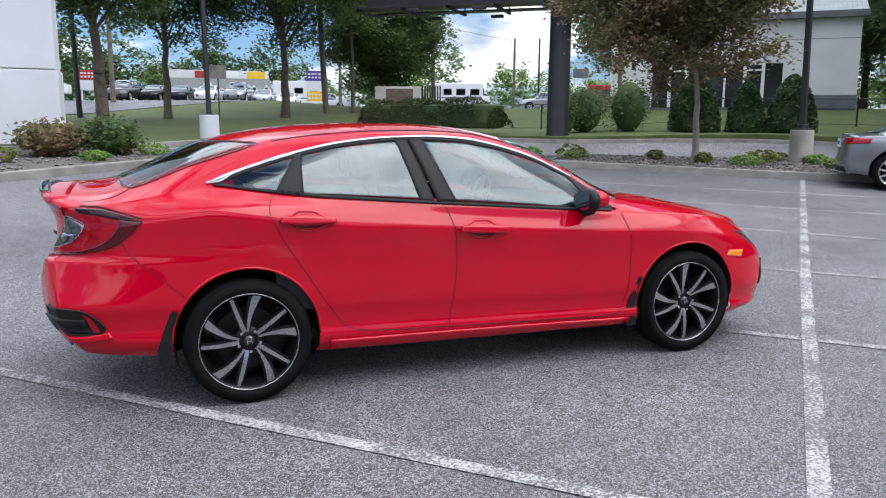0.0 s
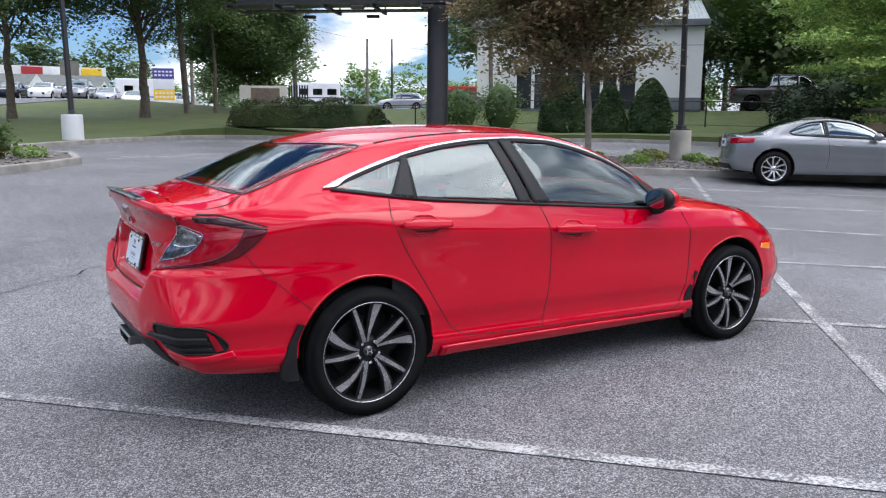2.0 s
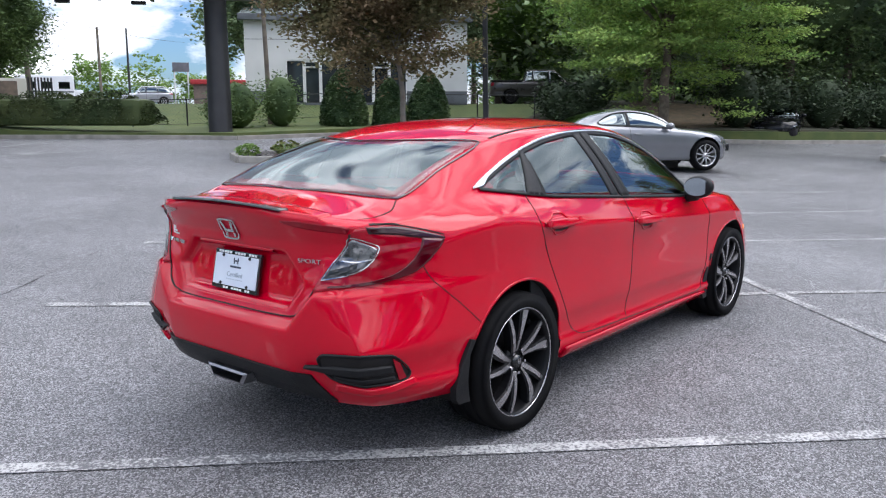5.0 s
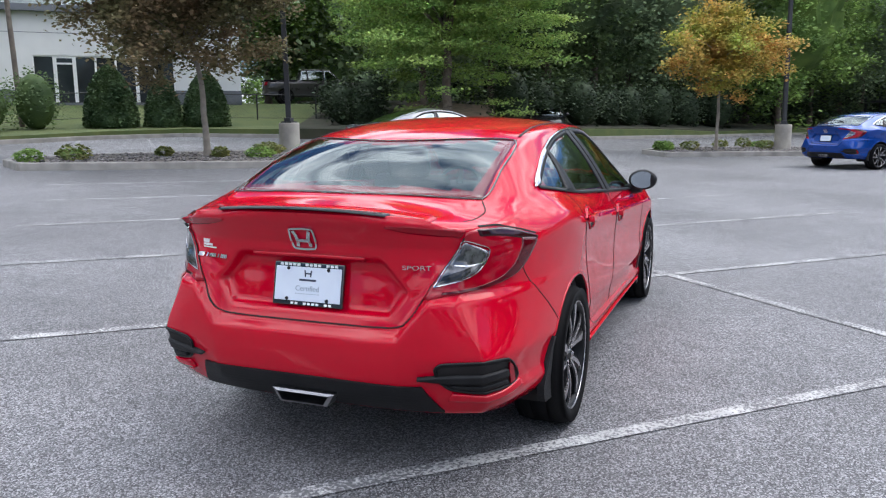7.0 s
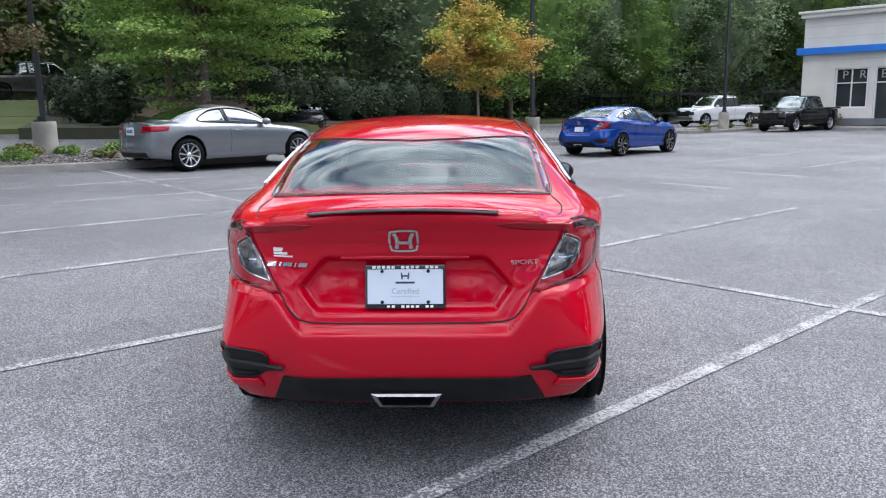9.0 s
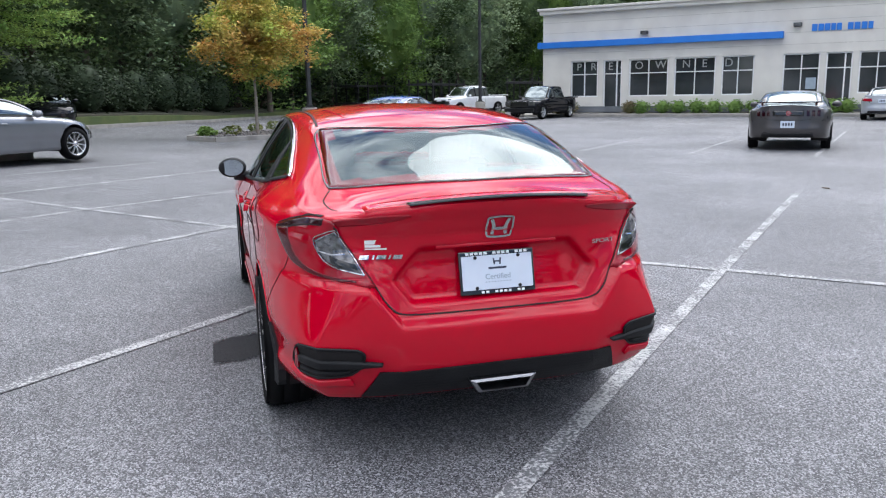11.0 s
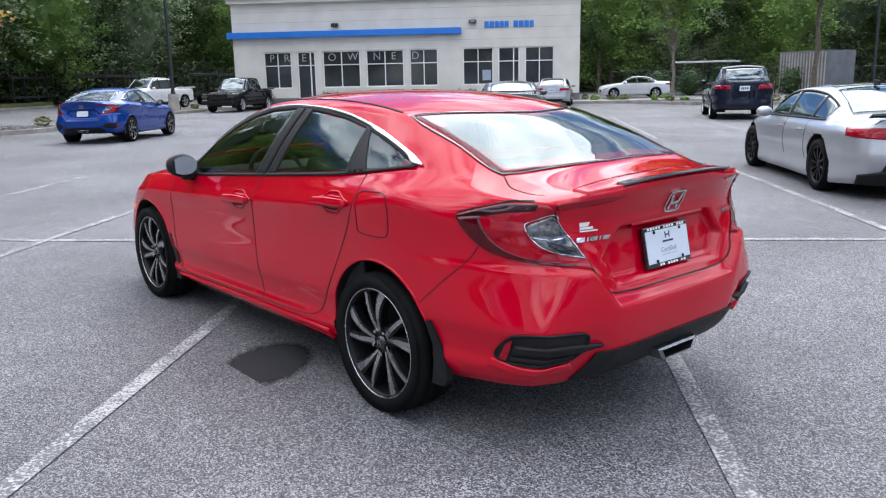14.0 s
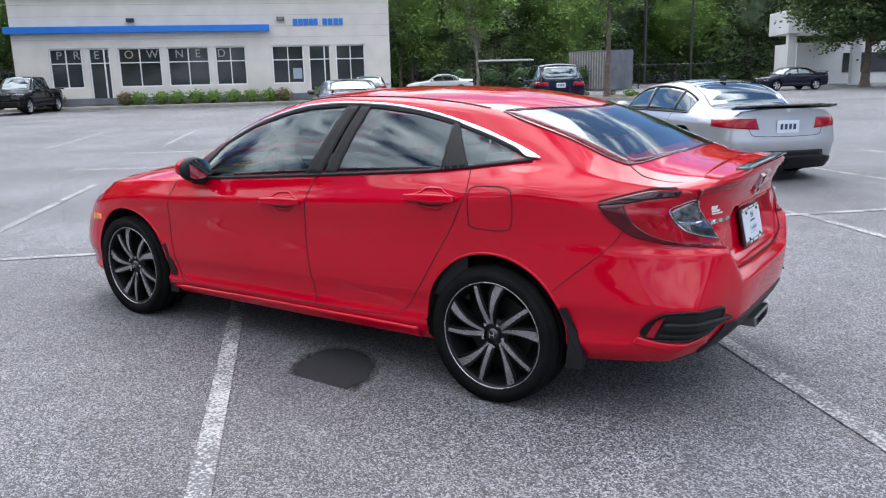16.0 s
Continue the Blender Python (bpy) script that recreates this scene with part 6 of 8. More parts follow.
part("roof_rib", bm, M_ROOFM, rf)
_n = 7
for _i in range(_n):
    _a = glz[0] + (glz[1] - glz[0]) * _i / _n
    _b = glz[0] + (glz[1] - glz[0]) * (_i + 1) / _n
    isdoor = _i == 1 or _i == 5
    wdw = part_box("shop_door" if isdoor else "window", wb, ((_a + _b) / 2, 0.16, (glz[2] + glz[3]) / 2), (_b - _a - 0.08, 0.02, glz[3] - glz[2] - 0.06), M_BGLASS, "glazed door in a white frame" if isdoor else "dark tinted shop window")
    fw = 0.11 if isdoor else 0.05
    for _x in (_a + fw / 2, _b - fw / 2):
        part_box("frame", wdw, (_x, 0.10, (glz[2] + glz[3]) / 2), (fw, 0.14, glz[3] - glz[2]), M_FRAME)
    part_box("frame", wdw, ((_a + _b) / 2, 0.10, glz[3] - fw / 2), (_b - _a - 2 * fw, 0.13, fw), M_FRAME)
    if isdoor:
        part_box("frame", wdw, ((_a + _b) / 2, 0.10, glz[3] - 0.36), (_b - _a - 2 * fw, 0.13, 0.08), M_FRAME)

# ---- dealership ----
# local x runs along the front towards the left end as seen, -y out of the front
DB = Matrix.Translation((*sd(5.225 * math.sqrt(2), 60.0), 0.18)) @ Matrix.Rotation(radians(45), 4, "Z") @ Matrix.Rotation(radians(180), 4, "Z")
# after turning, local x points to (-1,-1): from the left end to the right end as seen
db = thing("dealership_building", DB, "long cream-white block showroom with a blue band and dark glazing", "building", kind="structure")
DL, DR, DH = -10.275, 10.275, 6.1


def dx(a):
    return 5.225 - a


OPEN = [(13.70, 12.0), (11.66, 10.55), (10.12, 7.84), (7.50, 5.23), (4.90, 3.20), (1.75, -0.05), (-0.33, -1.58), (-1.88, -3.58)]
ZT, ZB = 3.08, 0.94
x = DL
spans = [(dx(a), dx(b)) for a, b in OPEN]
for xa, xb in spans + [(DR, DR)]:
    if xa - x > 0.02:
        part_box("pier", db, ((x + xa) / 2, 0.2, ZT / 2), (xa - x, 0.4, ZT), M_CREAM, "cream painted block pier")
    x = xb
part_box("upper_wall", db, (0, 0.2, (ZT + DH) / 2), (DR - DL, 0.4, DH - ZT), M_CREAM, "cream painted block wall")
for _i in range(9):
    part_box("block_course", db, (0, -0.003, 0.5 + _i * 0.61), (DR - DL - 0.01, 0.008, 0.012), M_CONC) if 0.5 + _i * 0.61 > ZT + 0.05 else None
part_box("end_wall", db, (DL + 0.2, 6.4, DH / 2), (0.4, 12, DH), M_CREAM)
part_box("end_wall", db, (DR - 0.2, 6.4, DH / 2), (0.4, 12, DH), M_CREAM)
part_box("back_wall", db, (0, 12.6, DH / 2), (DR - DL, 0.4, DH), M_CREAM)
part_box("roof_deck", db, (0, 6.4, DH - 0.15), (DR - DL - 0.8, 12, 0.2), M_GREYB)
bm = bmesh.new()
box(bm, (0, -0.05, DH + 0.06), (DR - DL + 0.5, 0.7, 0.14), bev=0.03)
box(bm, (0, -0.02, DH - 0.12), (DR - DL + 0.3, 0.55, 0.24), bev=0.06)
part("cornice", bm, M_CREAM, db, "moulded cream cornice")
part_box("cornice_return", db, (DL - 0.05, 6.4, DH - 0.02), (0.6, 12.4, 0.30), M_CREAM, "", 0.04)
part_box("blue_band", db, ((dx(15.75) + dx(1.8)) / 2, -0.16, 4.06), (dx(1.8) - dx(15.75), 0.34, 0.36), M_BLUE, "bright blue metal band", 0.02)
part_box("base_course", db, (0, -0.03, 0.2), (DR - DL + 0.04, 0.06, 0.36), M_GREYB, "grey base course")
part_box("showroom_back", db, (0, 5.0, 1.6), (18, 0.1, 3.0), M_CABIN)
part_box("showroom_floor", db, (0, 2.7, 0.02), (19, 4.6, 0.06), M_GREYB)
for _i, (xa, xb) in enumerate(spans):
    door = _i in (1, 6)
    zb = 0.12 if door else ZB
    if not door:
        part_box("sill_wall", db, ((xa + xb) / 2, 0.2, ZB / 2), (xb - xa, 0.4, ZB), M_CREAM)
    w = part_box("shop_door" if door else "window", db, ((xa + xb) / 2, 0.18, (zb + ZT) / 2), (xb - xa, 0.02, ZT - zb), M_BGLASS, "glazed shop door" if door else "dark showroom window")
    f = 0.07
    for _x in ((xa + f / 2, xb - f / 2) if not door else (xa + f / 2, xa + (xb - xa) * 0.72, xb - f / 2)):
        part_box("frame", w, (_x, 0.14, (zb + ZT) / 2), (f, 0.12, ZT - zb), M_FRAME)
    part_box("frame", w, ((xa + xb) / 2, 0.14, ZT - f / 2), (xb - xa - 2 * f, 0.11, f), M_FRAME)
    part_box("frame", w, ((xa + xb) / 2, 0.14, zb + f / 2), (xb - xa - 2 * f, 0.11, f), M_FRAME)
    part_box("transom", w, ((xa + xb) / 2, 0.14, 2.28), (xb - xa - 2 * f, 0.10, 0.055), M_FRAME)
    if not door:
        part_box("mullion", w, ((xa + xb) / 2, 0.14, (zb + ZT) / 2), (0.055, 0.10, ZT - zb - 2 * f), M_FRAME)
_LET = Matrix.Rotation(radians(90), 4, "X")
for ch, a in zip("PRE-OWNED", (13.2, 12.3, 11.25, 10.62, 9.55, 8.3, 6.85, 5.85, 4.55)):
    words("window_letter", ch, 0.62, M_LETTER, db, Matrix.Translation((dx(a), 0.12, 2.70)) @ _LET, 0.012, label="pale window lettering")
bm = bmesh.new()
for i, (a, w) in enumerate(((0.33, 0.26), (0.02, 0.26), (-0.28, 0.26), (-0.56, 0.22), (-0.83, 0.24), (-1.35, 0.26), (-1.66, 0.26), (-1.98, 0.26), (-2.27, 0.22))):
    bm2 = bmesh.new()
    box(bm2, (dx(a), -0.03, 4.36), (w, 0.06, 0.36), bev=0.01)
    part("sign_bar", bm2, M_BLUE, db, "blue raised sign shape")
bm.free()
for a in (9.25, 1.14):
    bm = bmesh.new()
    box(bm, (dx(a), -0.12, 4.55), (0.42, 0.24, 0.2), bev=0.03)
    fl = part("wall_flood_lamp", bm, M_POLE, db, "dark wall flood lamp")
    part_box("lens", fl, (dx(a), -0.245, 4.55), (0.32, 0.01, 0.13), M_CLENS)
part_box("poster", db, (dx(0.35), 0.155, 1.5), (0.5, 0.01, 0.6), M_BLTXT, "pale blue poster in the window")
# pavement strip and kerb before the showroom
_pv = [sd(-12 * 1.414 + 0, 57.2), sd(24, 57.2), sd(24, 60.2), sd(-17, 60.2)]
sheet("pavement", _pv, lambda x, y: 0.15, M_CONC, "pale concrete pavement before the showroom", "pavement", 2.0, skirt=0.3)
curb([sd(-17, 57.1), sd(24, 57.1)], lambda x, y: 0.0, 0.18)


# ---- plants ----
def leaves_mesh(name, C, size, material, parent=None, seed=0, flat=0.35, aspect=0.62):
    """Small folded leaves at the points C, each turned its own way."""
    r = np.random.default_rng(seed)
    n = len(C)
    a = r.uniform(0, 2 * np.pi, n)
    t = r.normal(0, 0.7, n)
    u = np.stack([np.cos(a), np.sin(a), 0.35 * r.standard_normal(n)], 1)
    u /= np.linalg.norm(u, axis=1)[:, None]
    w = np.stack([-np.sin(a) * np.cos(t), np.cos(a) * np.cos(t), np.sin(t)], 1)
    s = size * r.uniform(0.6, 1.35, n)[:, None]
    up = np.cross(u, w)
    V = np.stack([C - u * s, C + w * s * aspect + up * s * 0.12, C + u * s, C - w * s * aspect + up * s * 0.12], 1).reshape(-1, 3)
    F = np.arange(4 * n).reshape(n, 4)
    me = bpy.data.meshes.new(name)
    me.vertices.add(4 * n)
    me.vertices.foreach_set("co", V.astype(np.float32).ravel())
    me.loops.add(4 * n)
    me.loops.foreach_set("vertex_index", F.astype(np.int32).ravel())
    me.polygons.add(n)
    me.polygons.foreach_set("loop_start", (np.arange(n) * 4).astype(np.int32))
    me.update(calc_edges=True)
    me.materials.append(material)
    ob = new(name, me)
    if parent is not None:
        ob.parent = parent
    return ob


def crown_points(r, nclump, nleaf, rad, zlo, zhi, clump, droop=0.0, hollow=0.5, shape=1.0, flat=0.55):
    """Clumps scattered in a lumpy ellipsoid; leaves gather round each clump."""
    C = []
    cz, hz = (zlo + zhi) / 2, (zhi - zlo) / 2
    while len(C) < nclump:
        d = r.standard_normal(3)
        d /= np.linalg.norm(d)
        k = hollow + (1 - hollow) * r.random() ** 0.6
        wob = 1 + 0.18 * math.sin(3 * math.atan2(d[1], d[0]) + 2 * d[2]) + 0.12 * r.standard_normal()
        p = d * k * wob
        if shape != 1.0:
            f = max(0.12, 1 - shape * max(-0.3, p[2]))
            p[0] *= f
            p[1] *= f
        C.append((p[0] * rad, p[1] * rad, cz + p[2] * hz))
    C = np.array(C)
    P = []
    for c in C:
        m = int(nleaf * r.uniform(0.6, 1.4))
        q = r.standard_normal((m, 3)) * np.array([clump, clump, clump * flat])
        q[:, 2] -= droop * (q[:, 0] ** 2 + q[:, 1] ** 2)
        P.append(c + q)
    return C, np.concatenate(P)


def tree(x, y, z, h, rad, base, leafm, barkm, label, seed, nclump=110, nleaf=60, leaf=0.07, clump=0.32, tr=0.12, off=(0, 0), fork=None, hollow=0.45, shape=0.25, name="tree", limbs=16, group="", core=0.0, flat=0.55):
    r = np.random.default_rng(seed)
    ob = thing(name, pose(x, y, z), label, "tree", group)
    C, P = crown_points(r, nclump, nleaf, rad, base, h, clump, hollow=hollow, shape=shape, flat=flat)
    C += np.array([*off, 0])
    P += np.array([*off, 0])
    bm = bmesh.new()
    # trunk in bent lengths
    fork = fork or base + (h - base) * 0.15
    pts = [Vector((0, 0, -0.2))]
    n = 6
    for i in range(1, n + 1):
        k = i / n
        pts.append(Vector((off[0] * 0.12 * k + 0.03 * h * 0.3 * r.standard_normal() * k * 0.4, off[1] * 0.12 * k + 0.01 * h * r.standard_normal() * k * 0.4, fork * k)))
    rr = [tr * 1.35] + [tr * (1 - 0.35 * i / n) for i in range(1, n + 1)]
    for i in range(n):
        rod(bm, pts[i], pts[i + 1], rr[i], rr[i + 1], 10, False)
    top = pts[-1]
    lead = Vector((off[0], off[1], h * 0.92))
    q = top.lerp(lead, 0.5) + Vector((0.05 * rad * r.standard_normal(), 0.05 * rad * r.standard_normal(), 0))
    rod(bm, top, q, rr[-1], rr[-1] * 0.5, 8, False)
    rod(bm, q, lead, rr[-1] * 0.5, 0.012, 6, False)
    idx = r.choice(len(C), min(limbs, len(C)), replace=False)
    for i in idx:
        c = Vector(C[i])
        s0 = top.lerp(q, r.random() * 0.9) if c.z > top.z else pts[-2].lerp(top, r.random())
        mid = s0.lerp(c, 0.5) + Vector((0, 0, 0.08 * rad))
        rod(bm, s0, mid, rr[-1] * 0.42, rr[-1] * 0.25, 6, False)
        rod(bm, mid, c, rr[-1] * 0.25, 0.008, 5, False)
    part("trunk", bm, barkm, ob, "bark-covered trunk and limbs", smooth=True)
    cr = leaves_mesh("crown", P, leaf, leafm, ob, seed)
    cr["label"] = "ragged leafy crown"
    if core:
        bm = bmesh.new()
        bmesh.ops.create_icosphere(bm, subdivisions=4, radius=1)
        for v in bm.verts:
            f = max(0.12, 1 - shape * max(-0.3, v.co.z)) * core * (1 + 0.22 * noise.noise(v.co * 2.3 + Vector((seed, 0, 0))) + 0.12 * noise.noise(v.co * 6))
            v.co = Vector((v.co.x * f * rad + off[0], v.co.y * f * rad + off[1], (base + h) / 2 + v.co.z * core * (h - base) / 2))
        part("inner_growth", bm, leafm, ob, "dense shaded inner leaves")
    return ob


def shrub(x, y, z, w, h, leafm, label, seed, n=900, leaf=0.05, name="shrub", group="", cone=0.0):
    r = np.random.default_rng(seed)
    ob = thing(name, pose(x, y, z), label, "shrub", group)
    d = r.standard_normal((n, 3))
    d /= np.linalg.norm(d, axis=1)[:, None]
    k = (0.72 + 0.30 * r.random(n))[:, None] * (1 + 0.06 * np.sin(5 * np.arctan2(d[:, 1], d[:, 0]) + 4 * d[:, 2]))[:, None]
    P = d * k
    zz = (P[:, 2] + 1) / 2
    f = np.ones(n)
    if cone:
        a = r.uniform(0, 2 * np.pi, n)
        zz = r.random(n) ** 0.9
        rad = np.minimum(1, zz / 0.07 + 0.3) ** 0.5 * (1 - zz**2.0) ** 0.62 * (0.88 + 0.14 * r.random(n))
        P[:, 0], P[:, 1] = np.cos(a) * rad, np.sin(a) * rad
    elif leaf > 0.06:
        P *= r.uniform(0.55, 1.25, n)[:, None]
        zz = np.clip((P[:, 2] + 1) / 2, 0, 1.2)
    P[:, 0] *= f * w / 2
    P[:, 1] *= f * w / 2
    P[:, 2] = zz * h
    leaves_mesh("foliage", P, leaf, leafm, ob, seed)
    if cone or w > 0.9:
        bm = bmesh.new()
        bmesh.ops.create_icosphere(bm, subdivisions=3, radius=1)
        for v in bm.verts:
            t = (v.co.z + 1) / 2
            if cone:
                q = math.hypot(v.co.x, v.co.y) or 1
                s = 0.88 * min(1, t / 0.07 + 0.3) ** 0.5 * max(0, 1 - t * t) ** 0.62 / q
            else:
                s = 0.62
            g = s * (1 + 0.05 * math.sin(7 * v.co.x + 5 * v.co.y))
            v.co = Vector((v.co.x * g * w / 2, v.co.y * g * w / 2, t * h * 0.93))
        part("inner_growth", bm, leafm, ob, "dense dark inner growth", smooth=True)
    bm = bmesh.new()
    rod(bm, (0, 0, -0.1), (0, 0, h * 0.3), 0.03 * max(1, w), 0.02, 6)
    part("stem", bm, M_BARK, ob)
    return ob


# bronze tree in the bed, orange tree, big green tree
tree(10.45, 10.35, 0.50, 6.6, 2.25, 2.0, M_LEAF_BR, M_BARKL, "small tree with bronze-green leaves and a pale trunk", 11, 330, 250, 0.058, 0.26, 0.085, (-0.35, 0.5), 2.0, hollow=0.35, core=0.6)
tree(22.3, -0.5, 0.23, 4.7, 1.62, 1.95, M_LEAF_OR, M_BARKL, "small tree with orange and yellow leaves", 12, 150, 130, 0.058, 0.2, 0.06, (0, 0), 2.0, hollow=0.3, shape=0.35, core=0.3)
tree(24.2, 9.6, 0.75, 12.5, 4.6, 1.7, M_LEAF_LT, M_BARK, "large spreading tree with light green layered leaves", 13, 600, 230, 0.068, 0.42, 0.22, (0.5, 0.2), 3.0, hollow=0.5, shape=0.30, core=0.5, flat=0.2)
# lawn trees
tree(5.3, 35.4, 1.35, 13.0, 5.3, 3.9, M_LEAF_DK, M_BARK, "dark oak with spreading limbs on the lawn", 21, 330, 200, 0.085, 0.48, 0.24, (0, 0), 3.2, hollow=0.4, limbs=44, core=0.42)
tree(-0.3, 35.2, 1.3, 12.5, 4.6, 3.9, M_LEAF_DK, M_BARK, "dark oak on the lawn", 22, 320, 210, 0.088, 0.48, 0.20, (0, 0), 3.2, hollow=0.35, limbs=40, core=0.5)
tree(-2.9, 27.2, 1.0, 11.5, 3.4, 3.5, M_LEAF_DK, M_BARK, "dark tree with a thick trunk on a mulched mound", 23, 270, 210, 0.085, 0.46, 0.26, (-0.4, 0), 3.0, hollow=0.35, core=0.5)
tree(12.6, 41.6, 1.7, 8.2, 3.5, 1.9, M_LEAF_DK, M_BARK, "round dense dark green tree", 24, 320, 190, 0.085, 0.42, 0.18, (0, 0), 2.2, hollow=0.6, shape=0.1, core=0.8)
tree(9.6, 38.5, 1.6, 10.5, 2.2, 4.6, M_LEAF_MD, M_BARK, "young green tree beside the pole", 25, 140, 150, 0.09, 0.36, 0.12, (0, 0), 3.4, hollow=0.3)
tree(24.6, 33.6, 2.1, 11.5, 3.0, 2.2, M_LEAF_WD, M_BARK, "dark tree behind the billboard column", 26, 150, 100, 0.14, 0.45, 0.2, (0, 0), 2.6, core=0.6)
tree(25.9, 36.2, 2.1, 9, 2.6, 2.2, M_LEAF_WD, M_BARK, "dark tree beside the white building", 27, 120, 100, 0.14, 0.42, 0.16, (0, 0), 2.4, core=0.6)
# far side
tree(24.4, -40.0, 0.1, 9.5, 2.6, 3.6, M_LEAF_MD, M_BARKL, "young tree with an upright forked pale trunk", 31, 120, 90, 0.11, 0.36, 0.12, (0, 0), 2.4, hollow=0.3, limbs=30)
tree(13.5, -35.2, 0.15, 9.5, 2.8, 4.2, M_LEAF_MD, M_BARK, "tall slim tree in a bed", 32, 120, 90, 0.11, 0.4, 0.14, (0, 0), 4.2, hollow=0.3)
tree(4.1, -55.8, 0.1, 9.5, 4.8, 2.2, M_LEAF_DK, M_BARK, "wide dark tree before the low white building", 33, 230, 150, 0.13, 0.5, 0.3, (0, 0), 2.4, hollow=0.4, shape=0.1)

# clipped cones before the white building
shrub(20.2, 22.6, 0.95, 2.15, 2.55, M_SHRUB, "big clipped egg-shaped evergreen shrub", 41, 5200, 0.065, "clipped_shrub", "clipped shrubs", 0.75)
shrub(21.75, 21.3, 0.95, 1.6, 2.15, M_SHRUB, "clipped round evergreen shrub", 42, 3800, 0.06, "clipped_shrub", "clipped shrubs", 0.55)
shrub(23.0, 20.1, 0.95, 2.0, 2.4, M_SHRUB, "clipped egg-shaped evergreen shrub", 43, 4600, 0.062, "clipped_shrub", "clipped shrubs", 0.65)
shrub(15.9, 24.4, 0.95, 2.4, 2.0, M_LEAF_DK, "loose dark green shrub by the fence", 44, 1500, 0.07, "shrub", "lawn shrubs")
shrub(18.0, 24.2, 0.98, 2.2, 2.3, M_LEAF_DK, "loose green shrub by the fence", 45, 1400, 0.07, "shrub", "lawn shrubs")
shrub(14.5, 23.6, 0.9, 1.4, 1.7, M_LEAF_DK, "loose green shrub by the column", 46, 1000, 0.07, "shrub", "lawn shrubs")


def hedge(a, b, w, h, label, seed, n=7000):
    r = np.random.default_rng(seed)
    a, b = Vector(a), Vector(b)
    d = b - a
    L = d.length
    ang = math.atan2(d.y, d.x)
    z = lawn_z(a.x, a.y) - 0.05
    ob = thing("hedge", Matrix.Translation((a.x, a.y, z)) @ Matrix.Rotation(ang, 4, "Z"), label, "hedge")
    t = r.uniform(-0.02, 1.02, n)
    q = r.uniform(0, math.pi, n)
    bulge = 1 + 0.08 * np.sin(t * 19) + 0.05 * np.sin(t * 41)
    endr = np.clip(np.minimum(t, 1 - t) * L / (w * 0.6), 0.05, 1) ** 0.4
    rad = (0.92 + 0.14 * r.random(n)) * bulge * endr
    P = np.stack([t * L, np.cos(q) * w / 2 * rad, np.abs(np.sin(q)) ** 0.55 * h * rad], 1)
    leaves_mesh("foliage", P, 0.055, M_HEDGE, ob, seed)
    bm = bmesh.new()
    box(bm, (L / 2, 0, h * 0.42), (L - w * 0.5, w * 0.78, h * 0.84), bev=0.25)
    part("inner_growth", bm, M_HEDGE, ob, "dense dark inner growth")


hedge((7.9, 30.3), (11.9, 23.6), 1.7, 1.15, "long clipped hedge along the lawn edge", 51)

_r = np.random.default_rng(7)
for _poly, _n, _sd0, _mats in ((BED_A, 16, 60, (M_LOW, M_LEAF_MD)), (BED_C, 9, 80, (M_LOW, M_LEAF_MD)), (BED_L, 22, 100, (M_LEAF_MD, M_LOW)), (BED_D, 4, 130, (M_LOW,)), (BED_E, 12, 140, (M_LOW, M_LEAF_LT)), (BED_F, 6, 160, (M_LOW, M_LEAF_MD))):
    _k = 0
    while _k < _n:
        _x, _y = _r.uniform(min(p[0] for p in _poly), max(p[0] for p in _poly)), _r.uniform(min(p[1] for p in _poly), max(p[1] for p in _poly))
        if inside(_x, _y, _poly):
            shrub(_x, _y, lot_z(_x, _y) + 0.12, _r.uniform(0.40, 0.78), _r.uniform(0.18, 0.38), _mats[_k % len(_mats)], "low spreading green plant in the mulch", _sd0 + _k, 260, 0.05, "low_plant", "bed plants")
            _k += 1
shrub(-3.6, 14.6, 0.6, 1.5, 0.75, M_LEAF_BR, "reddish brown twiggy shrub beside the pylon", 201, 1700, 0.062, "shrub")
shrub(-2.4, 14.9, 0.6, 1.4, 0.85, M_LEAF_DK, "dark twiggy shrub beside the pylon", 202, 1600, 0.062, "shrub")
# planting along the showroom
for _i, _a in enumerate((14.2, 13.4, 9.8, 9.1, 7.9, 7.0, 6.0, 5.1, 4.0, 3.0, 2.0, 1.2, -0.9, -1.5)):
    _x, _y = sd(_a * math.sqrt(2), 58.9)
    shrub(_x, _y, 0.14, 1.0, 0.75, M_LEAF_BR if _i in (0, 1, 2, 11) else M_LEAF_MD, "round green shrub before the showroom wall", 220 + _i, 420, 0.07, "shrub", "showroom shrubs")
for _i in range(5):
    shrub(30 - 1.9 * _i, -46.5 - 1.2 * _i, 0, 2.1, 1.9, M_SHRUB, "dark clipped round shrub before the woods", 240 + _i, 900, 0.1, "clipped_shrub", "far shrubs")

# ---- woodland ----
wood_a = tree(44, 4, 0.3, 17, 4.6, 1.6, M_LEAF_WD, M_BARK, "tall dark woodland tree", 301, 300, 62, 0.135, 0.50, 0.24, (0, 0), 5, hollow=0.4, shape=0.2, core=0.7, name="woodland_tree", limbs=14, group="woodland trees")
wood_b = tree(38, 9, 0.4, 19, 4.0, 1.4, M_LEAF_DK, M_BARK, "tall dark woodland tree", 302, 300, 62, 0.135, 0.50, 0.22, (0.4, 0), 6, hollow=0.4, shape=0.4, core=0.7, name="woodland_tree", limbs=14, group="woodland trees")
wood_c = tree(50, -3, 0.2, 16, 4.8, 1.0, M_LEAF_MD, M_BARK, "green woodland tree leaning to the light", 303, 300, 62, 0.135, 0.50, 0.2, (0, 0), 4.5, hollow=0.4, shape=0.15, core=0.7, name="woodland_tree", limbs=14, group="woodland trees")
